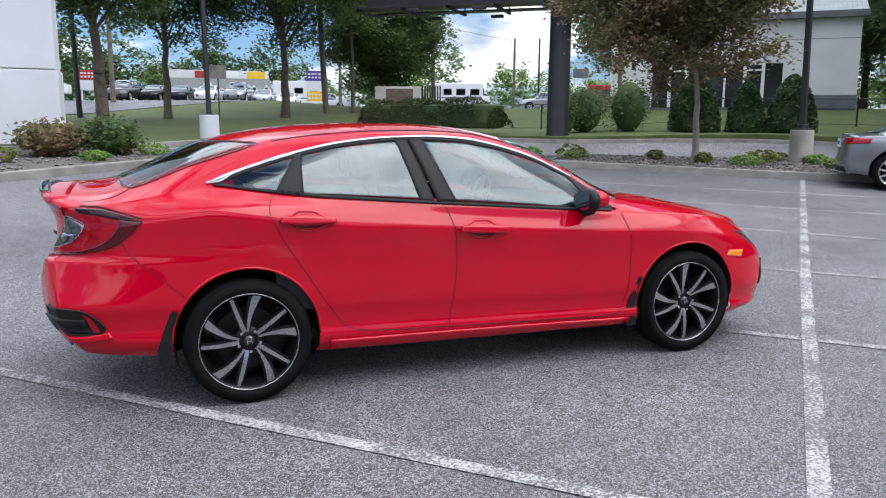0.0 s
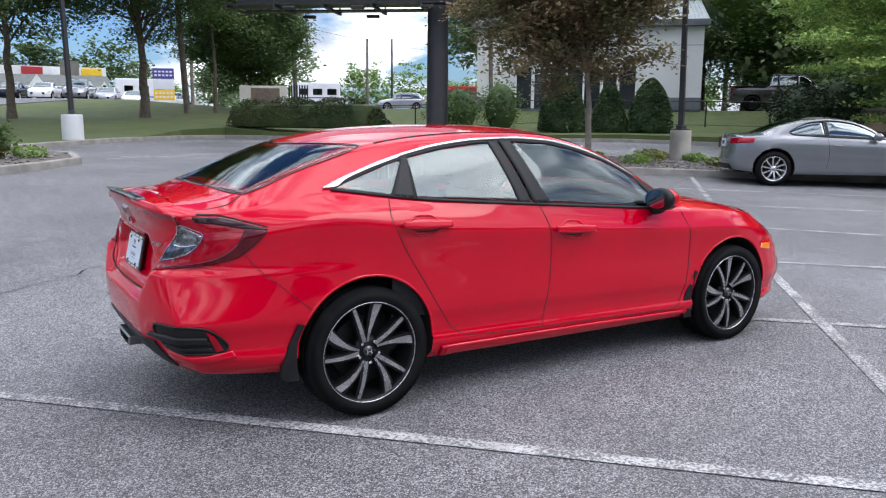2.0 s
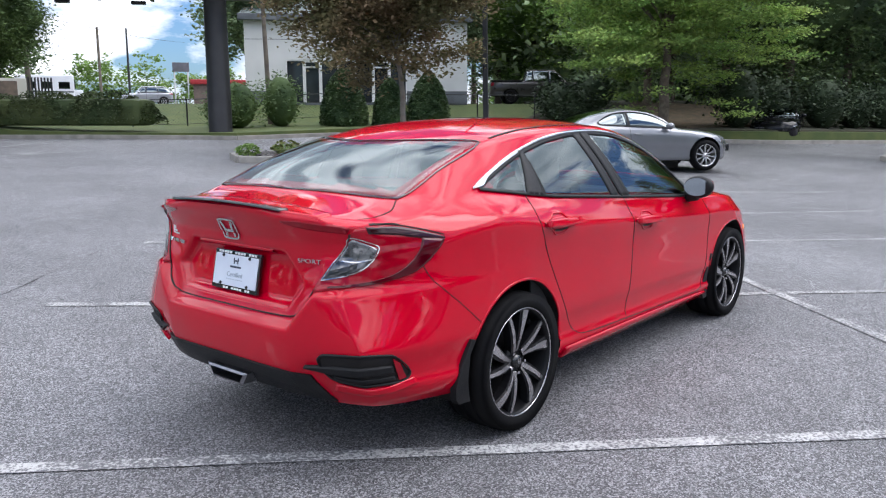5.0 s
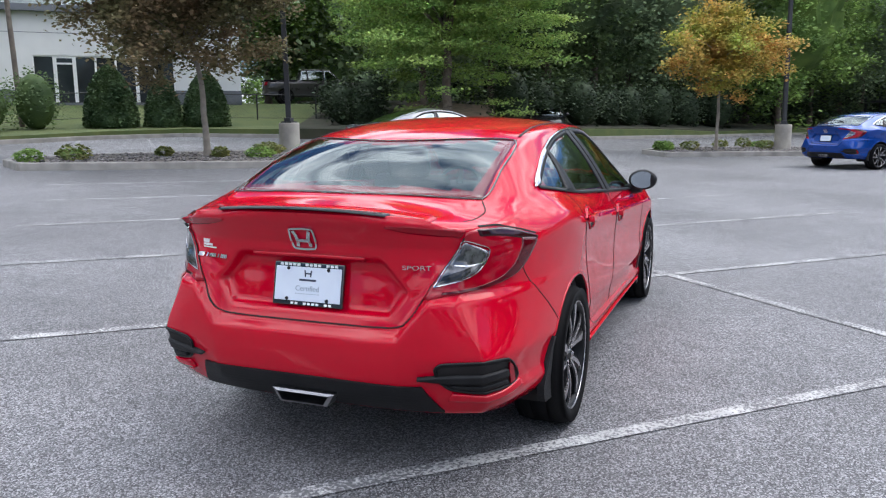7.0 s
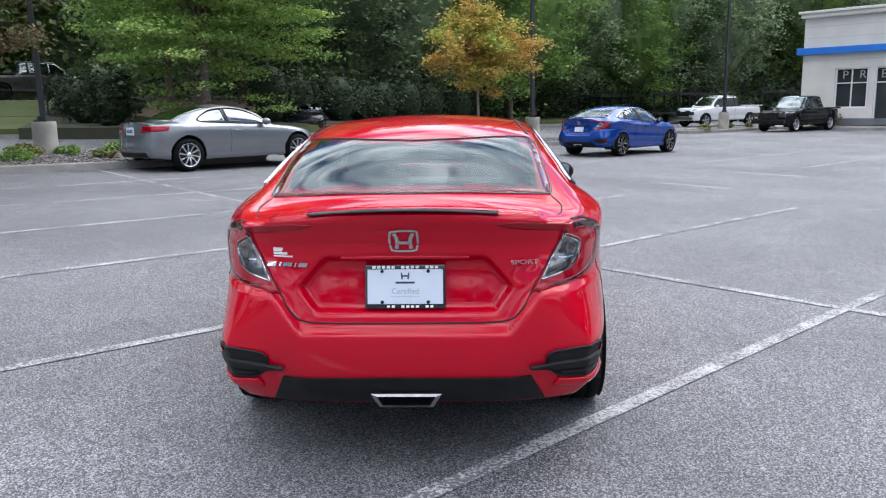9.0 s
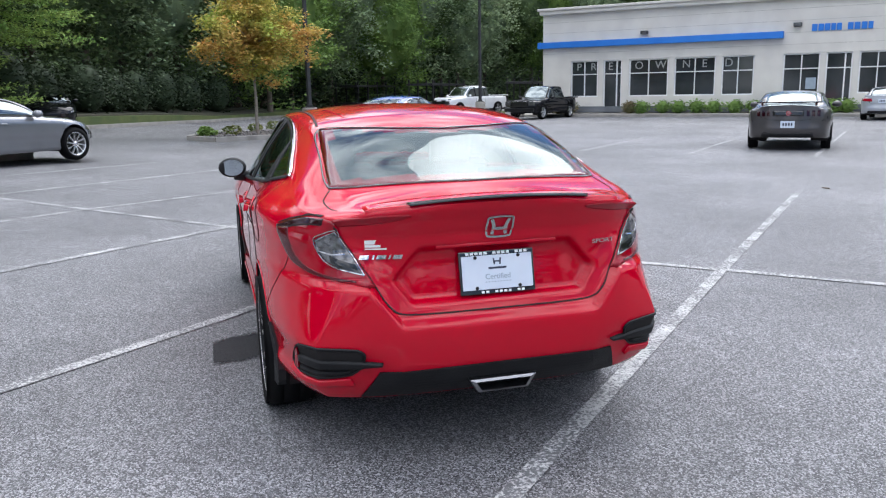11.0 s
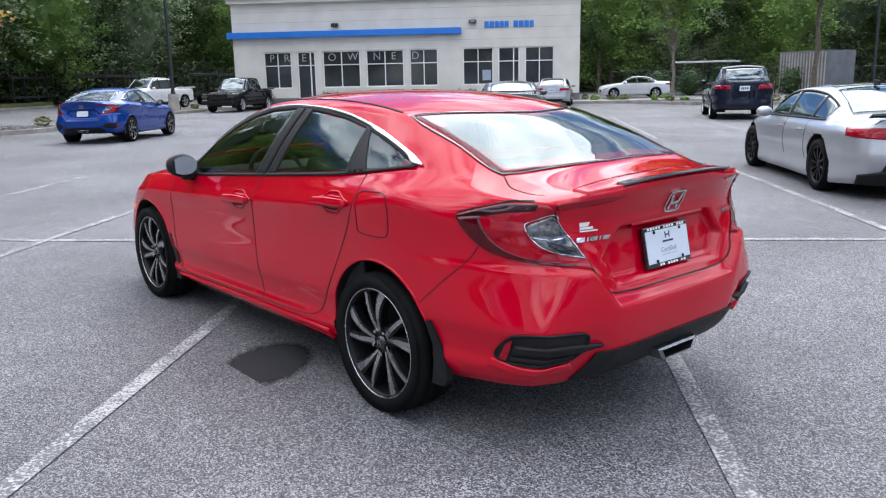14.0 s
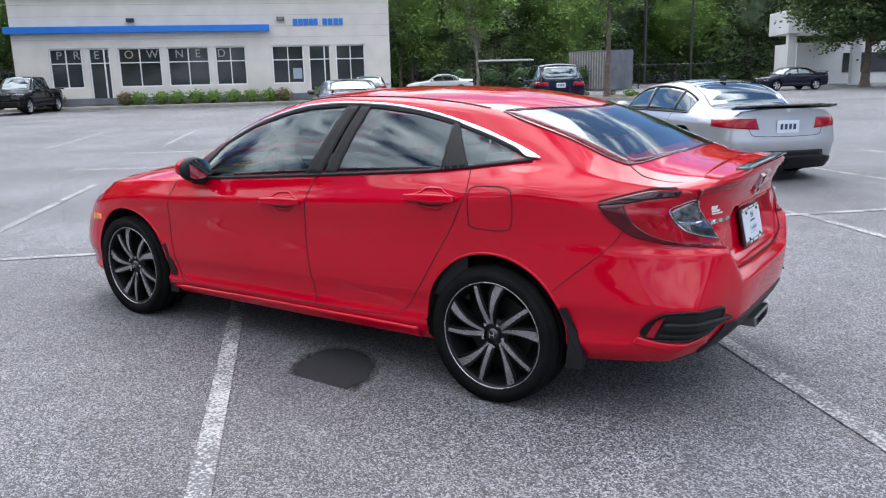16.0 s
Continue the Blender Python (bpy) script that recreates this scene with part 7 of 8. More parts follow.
_rows = [((31, 16), (40, 8.5), 4), ((40, 8.5), (60, -6), 7), ((60, -6), (70, -24), 6), ((80, -28), (66, -52), 7), ((66, -52), (44, -62), 6), ((46, -56), (30, -66), 5), ((36, -78), (0, -92), 8), ((0, -84), (-25, -75), 4), ((34, 34), (48, 28), 4), ((30, 40), (60, 44), 4)]
_i = 0
for _a, _b, _n in _rows:
    for _k in range(_n):
        _t = (_k + 0.5 + _r.uniform(-0.3, 0.3)) / _n
        _x, _y = _a[0] + (_b[0] - _a[0]) * _t + _r.uniform(-1, 1), _a[1] + (_b[1] - _a[1]) * _t + _r.uniform(-1, 1)
        _src = (wood_a, wood_b, wood_c)[(_i * 7 + 1) % 3 if _i % 4 else 0]
        _z = lawn_z(_x, _y) if _y > -8 else lot_z(_x, _y)
        copy_thing(_src, pose(_x, _y, _z - 0.1, 0, 0, _r.uniform(0, 360)) @ Matrix.Diagonal((*([_r.uniform(0.85, 1.2)] * 2), _r.uniform(0.85, 1.25), 1)))
        _i += 1


def far_woods(name, pts, depth, z0, h, n, leaf, leafm, label, seed):
    """A long belt of distant foliage with an uneven top."""
    r = np.random.default_rng(seed)
    P = np.array(pts, float)
    L = np.concatenate([[0], np.cumsum(np.hypot(*np.diff(P, axis=0).T))])
    t = r.uniform(0, L[-1], n)
    x, y = np.interp(t, L, P[:, 0]), np.interp(t, L, P[:, 1])
    top = h * (0.72 + 0.16 * np.sin(t * 0.55) + 0.10 * np.sin(t * 1.3 + 1) + 0.07 * np.sin(t * 2.9))
    z = z0 + top * r.random(n) ** 0.8
    C = np.stack([x + r.normal(0, depth, n), y + r.normal(0, depth, n), z], 1)
    ob = leaves_mesh(name, C, leaf, leafm, None, seed)
    tagged(ob, label, "woods", kind="stuff")


far_woods("woodland_belt", [(40, 26), (50, 17), (66, 4), (80, -14), (86, -34), (74, -56), (50, -68), (38, -80), (0, -97), (-40, -85)], 2.2, 0.0, 22, 90000, 0.34, M_LEAF_WD, "dense dark woodland behind the car park", 401)


def woods_backing(pts, z0, h, seed):
    """Added wall of lumpy foliage behind the leading trees, for the woods' shaded depth."""
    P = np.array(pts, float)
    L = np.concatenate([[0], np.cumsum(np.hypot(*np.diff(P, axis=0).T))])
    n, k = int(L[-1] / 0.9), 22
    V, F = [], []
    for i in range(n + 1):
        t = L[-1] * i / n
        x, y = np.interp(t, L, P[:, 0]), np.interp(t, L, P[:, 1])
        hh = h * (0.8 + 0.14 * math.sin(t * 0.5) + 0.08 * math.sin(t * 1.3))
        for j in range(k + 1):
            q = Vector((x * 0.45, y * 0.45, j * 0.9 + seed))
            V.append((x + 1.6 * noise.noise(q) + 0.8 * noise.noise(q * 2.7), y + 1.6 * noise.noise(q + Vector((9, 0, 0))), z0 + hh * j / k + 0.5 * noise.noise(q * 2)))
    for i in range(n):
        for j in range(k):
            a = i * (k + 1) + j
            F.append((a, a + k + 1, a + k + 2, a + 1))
    tagged(mesh_obj("woodland_depth", V, F, M_LEAF_DK), "dark foliage wall standing in for the shaded depth of the woods", "woods", kind="stuff")


woods_backing([(42, 30), (54, 20), (70, 7), (84, -12), (92, -34), (80, -60), (54, -73), (42, -85), (0, -102), (-45, -90)], -0.5, 17, 3)
# undergrowth leaves hold the shade of the woods in their colour
far_woods("woodland_undergrowth", [(36, 15), (42, 9), (56, -2), (64, -10), (72, -26), (76, -40), (60, -58), (44, -66), (34, -72), (0, -90)], 1.4, 0.0, 4.2, 26000, 0.19, M_SHADE_TONE, "undergrowth at the woodland edge, leaves toned dark for shade", 402)


def tree_line(name, pts, count, z0, h, rad, leaf, nleaf, leafm, label, seed):
    """A line of distant trees: lumpy crowns of leaf clumps, standing side by side."""
    r = np.random.default_rng(seed)
    P = np.array(pts, float)
    L = np.concatenate([[0], np.cumsum(np.hypot(*np.diff(P, axis=0).T))])
    out = []
    for i in range(count):
        t = L[-1] * (i + 0.5 + r.uniform(-0.4, 0.4)) / count
        x, y = np.interp(t, L, P[:, 0]) + r.normal(0, 1.5), np.interp(t, L, P[:, 1]) + r.normal(0, 1.5)
        hh = h * r.uniform(0.65, 1.1)
        C, Q = crown_points(r, 46, nleaf, rad * r.uniform(0.8, 1.2), 0.2, hh, rad * 0.16, hollow=0.3, shape=r.uniform(0.1, 0.5))
        out.append(Q + np.array([x, y, z0]))
    tagged(leaves_mesh(name, np.concatenate(out), leaf, leafm, None, seed), label, "woods", kind="stuff")


tree_line("distant_trees", [(-70, 110), (-20, 128), (30, 128), (60, 112), (90, 95), (120, 60)], 46, 2.0, 8.5, 3.2, 0.28, 26, M_LEAF_MD, "distant line of green trees", 403)
tree_line("distant_trees_near_road", [(-40, 92), (-14, 103), (-2, 116), (24, 122)], 15, 2.0, 13, 4.2, 0.30, 34, M_LEAF_DK, "distant dark trees beyond the road", 404)
tree_line("trees_beside_shops", [(19, 88), (30, 84)], 4, 2.2, 11, 3.2, 0.24, 36, M_LEAF_WD, "dark trees beside the shops", 405)
tree_line("trees_behind_the_car_park", [(-30, -78), (-62, -48), (-72, -8), (-66, 34), (-44, 74)], 34, 0.0, 15, 4.4, 0.42, 26, M_LEAF_DK, "tall dark trees closing the car park", 406)
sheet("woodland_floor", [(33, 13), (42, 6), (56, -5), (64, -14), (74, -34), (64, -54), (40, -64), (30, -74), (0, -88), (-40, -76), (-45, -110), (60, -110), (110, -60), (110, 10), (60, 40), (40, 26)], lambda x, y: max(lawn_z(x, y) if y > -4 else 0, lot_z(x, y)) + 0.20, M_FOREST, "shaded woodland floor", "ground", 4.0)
# dark sheet laid over the lawn in place of the shade under the trees
sheet("shaded_bank", [(21.7, 15.4), (22.95, 10.2), (28, 6.75), (38, 2.75), (50, -3.2), (56, -4), (60, 6), (44, 22), (31, 19), (25.5, 17.2)], lambda x, y: lawn_z(x, y) + 0.05, M_FOREST, "dark ground sheet standing in for the shade under the trees", "ground", 1.2)
sheet("litter_bank", [(26.5, 9.6), (33, 7.0), (36, 10), (33, 15), (28, 14)], lambda x, y: lawn_z(x, y) + 0.12 + 0.05 * max(0, (x + y - 38)), M_STRAW, "bank of brown leaf litter under the trees", "leaf litter", 1.0)


# shrubs fill the dark gaps under the trees, shade put into leaf colour
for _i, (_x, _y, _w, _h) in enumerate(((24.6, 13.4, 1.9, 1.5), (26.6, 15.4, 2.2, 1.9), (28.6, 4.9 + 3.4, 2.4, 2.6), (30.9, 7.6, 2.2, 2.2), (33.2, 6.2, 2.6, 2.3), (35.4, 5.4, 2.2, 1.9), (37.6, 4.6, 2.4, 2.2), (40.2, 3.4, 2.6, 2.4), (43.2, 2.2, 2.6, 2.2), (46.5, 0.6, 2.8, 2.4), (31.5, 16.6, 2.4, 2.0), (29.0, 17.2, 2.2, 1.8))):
    shrub(_x, _y, lawn_z(_x, _y), _w, _h, M_SHADE_TONE, "evergreen shrub with the tree shade put into its leaf colour", 260 + _i, 1700, 0.085, "shrub", "shaded shrubs")


# ---- other vehicles ----
def car_spec(L, W, H, wb, ro, hood, cowl, rf, rr, bl, deck, belt=None, clear=0.24, R=0.33, tail=0.78, nose=0.7, slope=0.0, rail=0.70):
    """Section tables for an ordinary car from its main measures."""
    x0, x1 = -(wb / 2 + ro), L - (wb / 2 + ro)
    hw = W / 2
    belt = belt or deck - 0.08
    top = [(x0, deck - 0.07), (x0 + 0.08, deck), (bl, deck + 0.03), ((bl + rr) / 2, (deck + H) / 2 + 0.03), (rr, H - 0.035), ((rr + rf) / 2, H), (rf, H - 0.035), ((rf + cowl) / 2, (H + hood) / 2 + 0.035), (cowl, hood + 0.02), (cowl + 0.45 * (x1 - cowl), hood - 0.05), (x1 - 0.2, nose + 0.05), (x1, nose - 0.08)]
    if bl - x0 < 0.25:
        top = [(x0, deck - 0.02), (x0 + 0.1, deck + 0.1 * (H - deck))] + top[3:]
    ry = hw * rail
    rail_y = [(x0, hw * 0.62), (bl, hw * 0.68), (rr, ry - 0.03), ((rr + rf) / 2, ry), (rf, ry + 0.01), (cowl, hw * 0.80), (x1, hw * 0.6)]
    rail_z = [(a, b - (0.055 if rr - 0.05 <= a <= rf + 0.05 else 0.035)) for a, b in top]
    if bl - x0 < 0.25:
        rail_y[0] = (x0, ry - 0.05)
        rail_y[1] = (bl + 0.1, ry - 0.04)
    return dict(top=top, rail_y=rail_y, rail_z=rail_z,
                belt_y=[(x0, hw * 0.93), (bl, hw * 0.90), ((rr + rf) / 2, hw * 0.92), (cowl, hw * 0.92), (x1, hw * 0.88)],
                belt_z=[(x0, belt - 0.01), (bl, belt + 0.01 + slope), ((rr + rf) / 2, belt + slope * 0.5), (cowl, min(belt - 0.02, hood - 0.05)), (x1 - 0.5, hood - 0.16), (x1, nose - 0.14)],
                wide=[(x0, hw * 0.985), (-wb / 2, hw), (0, hw * 0.985), (wb / 2, hw), (x1, hw * 0.985)],
                bot=[(x0, clear + 0.08), (-wb / 2, clear), (wb / 2, clear), (x1, clear - 0.02)],
                side=[(0, 0.06), (0.1, 0.02), (0.3, 0.025), (0.55, 0.0), (0.8, 0.008), (0.92, 0.025), (1, 0.05)],
                rear=[(0.2, x0 + 0.10), (0.35, x0 + 0.03), (0.5, x0), (0.62, x0 + 0.02), (tail, x0 + 0.04), (deck, x0 + 0.06), (H, x0 + (0.30 if bl - x0 < 0.25 else 0.06))],
                front=[(0.15, x1 - 0.12), (0.3, x1 - 0.03), (0.5, x1), (nose, x1 - 0.06), (hood, x1 - 0.4)],
                bow_r=0.10, bow_f=0.22, taper_r=[(0, 0.78), (0.06, 0.85), (0.16, 0.91), (0.35, 0.965), (0.6, 1)], taper_f=[(0, 0.72), (0.08, 0.82), (0.2, 0.9), (0.45, 0.975), (0.7, 1)],
                axles=(wb / 2, -wb / 2), arch_r=R + 0.05, hub_z=R + 0.012, nz=14, nu=64,
                info=(x0, x1, hw, H, wb, hood, cowl, rf, rr, bl, deck, belt, R, tail, nose))


def plain_car(name, m, spec, paint, label, category="car", style="five", pillars=(0.0,), lamps="block", glassm=None, plate=True, spoiler=False, bed=False, group="parked cars", dlo=None):
    x0, x1, hw, H, wb, hood, cowl, rf, rr, bl, deck, belt, R, tail, nose = spec["info"]
    car = thing(name, m, label, category, group)
    sh = Shell(spec)
    gm = glassm or M_FARGL
    S, T, Rr, Wp = sh.side_pt, sh.top_pt, sh.rear_pt, sh.wrap_pt
    sh.mesh("body", paint, car, label="painted body shell")
    hatch = bl - x0 < 0.25
    # side glass
    xa, xb = cowl - 0.18, (bl + 0.35 * (rr - bl) if not hatch else x0 + 0.32)
    q = np.linspace(xa, xb, 22)
    bot = [(x, float(sh.belt_z(x)) + 0.02) for x in q]
    topl = []
    for x in q:
        zr = float(sh.rail_z(x)) - 0.03
        topl.append((x, max(float(sh.belt_z(x)) + 0.025, zr)))
    if dlo:
        bot, topl = [tuple(v) for v in curve_pts(dlo[0], 22)], [tuple(v) for v in curve_pts(dlo[1], 22)]
        xa, xb = dlo[0][0][0], dlo[0][-1][0]
    cuts = [0.0] + [(xa - p) / (xa - xb) for p in pillars] + [1.0]
    for g in (1, -1):
        for c0, c1 in zip(cuts, cuts[1:]):
            i0, i1 = int(round(c0 * 21)), int(round(c1 * 21))
            if i1 - i0 < 2:
                continue
            part("side_window", pbm(patch, S, bot[i0:i1 + 1], topl[i0:i1 + 1], 0.004, g, 14, 6, 0.005), gm, car, "dark side window", smooth=True)
        bm = bmesh.new()
        ribbon(bm, S, bot, 0.022, 0.007, g, 30)
        ribbon(bm, S, topl[1:], 0.020, 0.007, g, 30)
        part("window_surround", bm, M_TRIM, car, "black window surround", smooth=True)
        for p in pillars:
            part("pillar", pbm(ribbon, S, [(p, float(sh.belt_z(p)) + 0.015), (p - 0.04, float(sh.rail_z(p - 0.04)) - 0.03)], 0.06, 0.007, g, 8), M_TRIM, car)
            part("shut_line", pbm(ribbon, S, [(p, float(sh.belt_z(p))), (p + 0.03, 0.6), (p, 0.36)], 0.008, 0.003, g, 12), M_GAP, car)
            part("door_handle", pbm(patch, S, [(p + 0.10, belt - 0.13), (p + 0.26, belt - 0.135)], [(p + 0.10, belt - 0.105), (p + 0.26, belt - 0.11)], 0.02, g, 8, 2, 0.015), paint, car, smooth=True)
        for ax in (wb / 2, -wb / 2):
            wheel(car, ax, g * (hw - 0.115), R, R, 0.215, R * 0.70, style, g, 0.2)
            part("wheel_well", pbm(arch_liner, sh, ax, g), M_GAP, car)
        bm = bmesh.new()
        bmesh.ops.create_icosphere(bm, subdivisions=2, radius=1.0, matrix=Matrix.Translation((cowl - 0.32, g * (hw + 0.06), belt + 0.06)) @ Matrix.Diagonal((0.09, 0.12, 0.08, 1)))
        part("door_mirror", bm, paint if lamps != "pickup" else M_TRIM, car, smooth=True)
        lampm = M_RLENS
        if lamps == "bars":
            for i in range(3):
                part("tail_lamp", pbm(patch, Rr, [(hw * (0.42 + 0.12 * i), tail - 0.05), (hw * (0.49 + 0.12 * i), tail - 0.05)], [(hw * (0.42 + 0.12 * i), tail + 0.08), (hw * (0.49 + 0.12 * i), tail + 0.08)], 0.006, g, 4, 4), M_DLENS, car, "narrow dark red tail lamp bar")
        else:
            a0, a1 = (0.42, 1.15) if lamps != "tall" else (0.62, 0.92)
            z0, z1 = (tail - 0.05, tail + 0.09) if lamps != "tall" else (tail - 0.05, tail + 0.22)
            part("tail_lamp", pbm(patch, Wp, [(hw * a0, z0), (hw * a1, z0 + 0.04)], [(hw * (a0 + 0.04), z1), (hw * a1, z1 - 0.01)], 0.006, g, 18, 6), lampm, car, "red tail lamp", smooth=True)
        part("headlamp", pbm(patch, S, [(x1 - 0.36, nose - 0.10), (x1 - 0.24, nose - 0.13)], [(x1 - 0.55, nose - 0.03), (x1 - 0.28, nose - 0.06)], 0.005, g, 8, 4), M_CLENS, car, "clear headlamp", smooth=True)
    # screens
    if not hatch:
        part("rear_window", pbm(patch, lambda a, b, o, g: T(a, b, o), [(rr - 0.05, -hw * 0.56), (rr - 0.02, 0), (rr - 0.05, hw * 0.56)], [(bl + 0.03, -hw * 0.64), (bl, 0), (bl + 0.03, hw * 0.64)], 0.004, 1, 18, 8, 0.005), gm, car, "dark rear window", smooth=True)
    else:
        part("rear_window", pbm(patch, Rr, [(-hw * 0.66, belt + 0.04), (0, belt + 0.03), (hw * 0.66, belt + 0.04)], [(-hw * 0.58, H - 0.16), (0, H - 0.14), (hw * 0.58, H - 0.16)], 0.008, 1, 18, 8, 0.01), gm, car, "dark tailgate window", smooth=True)
    part("windshield", pbm(patch, lambda a, b, o, g: T(a, b, o), [(rf + 0.03, -hw * 0.62), (rf + 0.06, 0), (rf + 0.03, hw * 0.62)], [(cowl - 0.08, -hw * 0.74), (cowl, 0), (cowl - 0.08, hw * 0.74)], 0.004, 1, 18, 8, 0.005), gm, car, "dark windscreen", smooth=True)
    # lid gap and lower trims
    if not hatch and not bed:
        part("boot_lid_gap", pbm(ribbon, Rr, [(-hw * 0.60, deck - 0.08), (-hw * 0.56, tail - 0.04), (-hw * 0.5, tail - 0.13), (0, tail - 0.145), (hw * 0.5, tail - 0.13), (hw * 0.56, tail - 0.04), (hw * 0.60, deck - 0.08)], 0.007, 0.003, 1, 60), M_GAP, car, "dark gap round the boot lid")
    part("rear_valance", pbm(patch, Rr, [(-hw * 0.62, 0.32), (hw * 0.62, 0.32)], [(-hw * 0.58, 0.42), (hw * 0.58, 0.42)], 0.01, 1, 16, 3), M_TRIM, car, "black rear valance", smooth=True)
    bm = bmesh.new()
    box(bm, (x1 - 0.10, 0, nose - 0.20), (0.12, hw * 1.1, 0.16), bev=0.02)
    part("grille", bm, M_GLOSSB, car, "black grille")
    bm = bmesh.new()
    box(bm, (0, 0, spec["bot"][1][1] + 0.02), (wb - 2 * R - 0.1, hw * 1.7, 0.05), bev=0.01)
    part("floor_pan", bm, M_GAP, car)
    if plate:
        bm = bmesh.new()
        zp = {"tall": tail - 0.05, "bars": tail - 0.24}.get(lamps, tail - 0.02)
        box(bm, (sh.x_rear(0, zp) - 0.012, 0, zp), (0.012, 0.31, 0.16), bev=0.003)
        pl = part("plate", bm, M_PLATE, car, "pale number plate")
        bm = bmesh.new()
        for i in range(4):
            box(bm, (sh.x_rear(0, zp) - 0.020, -0.09 + i * 0.06, zp), (0.004, 0.035, 0.07))
        part("plate_bars", bm, M_DKTXT, pl)
    if lamps == "bars":
        part("tail_panel", pbm(patch, Rr, [(-hw * 0.36, tail - 0.05), (hw * 0.36, tail - 0.05)], [(-hw * 0.36, tail + 0.08), (hw * 0.36, tail + 0.08)], 0.005, 1, 12, 4), M_GLOSSB, car, "gloss black panel between the lamps", smooth=True)
        bm = bmesh.new()
        rod(bm, (sh.x_rear(0, tail + 0.015) + 0.01, 0, tail + 0.015), (sh.x_rear(0, tail + 0.015) - 0.014, 0, tail + 0.015), 0.06, 0.055, 20)
        part("emblem", bm, M_CHROME, car, "round bright emblem", smooth=False)
    if spoiler == "lip":
        part("spoiler", pbm(patch, lambda a, b, o, g: Vector((a, b, deck + o + 0.05 * max(0.0, (x0 + 0.20 - a) / 0.2))), [(x0 + 0.22, -hw * 0.76), (x0 + 0.17, 0), (x0 + 0.22, hw * 0.76)], [(x0 + 0.08, -hw * 0.78), (x0 + 0.02, -hw * 0.4), (x0 + 0.03, 0), (x0 + 0.02, hw * 0.4), (x0 + 0.08, hw * 0.78)], 0.022, 1, 40, 4, 0.024), M_GLOSSB, car, "black boot lid spoiler", smooth=True)
        part("sunroof", pbm(patch, lambda a, b, o, g: T(a, b, o), [(rr + 0.15, -hw * 0.5), (rr + 0.12, 0), (rr + 0.15, hw * 0.5)], [(rf - 0.02, -hw * 0.52), (rf, 0), (rf - 0.02, hw * 0.52)], 0.006, 1, 20, 10, 0.006), M_GLOSSB, car, "black glass sunroof", smooth=True)
        fin = bmesh.new()
        box(fin, (rr + 0.02, 0, H + 0.01), (0.16, 0.03, 0.07), bev=0.012)
        part("antenna_fin", fin, M_TRIM, car, "small black roof antenna")
        part("lower_valance", pbm(patch, Wp, [(-0.0, 0.17), (hw * 0.5, 0.17), (hw * 0.86, 0.18)], [(0.0, 0.35), (hw * 0.5, 0.35), (hw * 0.86, 0.30)], 0.012, 1, 30, 5), M_TRIM, car, "black lower bumper", smooth=True)
        part("lower_valance", pbm(patch, Wp, [(-0.0, 0.17), (hw * 0.5, 0.17), (hw * 0.86, 0.18)], [(0.0, 0.35), (hw * 0.5, 0.35), (hw * 0.86, 0.30)], 0.012, -1, 30, 5), M_TRIM, car, "black lower bumper", smooth=True)
    elif spoiler:
        bm = bmesh.new()
        box(bm, (x0 + 0.16, 0, deck + 0.075), (0.24, hw * 1.5, 0.03), bev=0.01)
        for g in (1, -1):
            box(bm, (x0 + 0.17, g * hw * 0.62, deck + 0.03), (0.10, 0.05, 0.08), bev=0.008)
        part("spoiler", bm, M_GLOSSB, car, "black boot spoiler")
    if bed:
        bm = bmesh.new()
        box(bm, ((x0 + bl) / 2 + 0.05, 0, deck + 0.035), (bl - x0 - 0.35, hw * 1.55, 0.02), bev=0.005)
        part("bed_cover", bm, M_GAP, car, "dark open load bed")
        for g in (1, -1):
            bm = bmesh.new()
            box(bm, ((x0 + bl) / 2, g * hw * 0.88, deck + 0.03), (bl - x0 - 0.15, 0.10, 0.07), bev=0.02)
            part("bed_rail", bm, M_TRIM if paint is not M_CWHT else paint, car)
        bm = bmesh.new()
        box(bm, (x1 + 0.02, 0, 0.52), (0.16, hw * 1.9, 0.20), bev=0.04)
        part("bumper", bm, M_CHROME if paint is M_CWHT else M_TRIM, car, "front bumper")
        bm = bmesh.new()
        box(bm, (x1 - 0.02, 0, 0.82), (0.10, hw * 1.05, 0.30), bev=0.03)
        part("grille", bm, M_GLOSSB, car, "big black grille")
        for g in (1, -1):
            bm = bmesh.new()
            box(bm, (x1 - 0.05, g * hw * 0.76, 0.86), (0.14, hw * 0.36, 0.22), bev=0.03)
            part("headlamp", bm, M_CLENS, car, "clear headlamp")
    return car


def at(x, y, fx, fy, z=None):
    return pose(x, y, lot_z(x, y) if z is None else z, 0, 0, math.degrees(math.atan2(fy, fx)))


COUPE = car_spec(4.52, 1.83, 1.39, 2.85, 0.84, 0.96, 0.80, -0.02, -0.74, -1.74, 1.02, 0.94, R=0.345, tail=0.87, slope=0.05)
COUPE_GLASS = ([(0.66, 0.952), (0.2, 0.965), (-0.3, 0.985), (-0.8, 1.01), (-1.10, 1.035), (-1.15, 1.06)], [(0.56, 1.015), (0.25, 1.185), (0.0, 1.268), (-0.35, 1.305), (-0.7, 1.275), (-1.0, 1.165), (-1.15, 1.07)])
for _sp in (COUPE,):
    _sp["nz"], _sp["nu"] = 20, 150
plain_car("coupe", at(12.74, 5.39, 2.19, -1.82), COUPE, M_CGREY, "grey metallic two-door coupe parked in a bay", style="ten", pillars=(-0.42,), dlo=COUPE_GLASS)
sport_sedan(at(18.98, -4.83, 1.98, -1.81), M_CBLUE, "bright blue four-door sedan like the red one", False, "parked cars")
AUDI_AT = (0.786, -8.883)
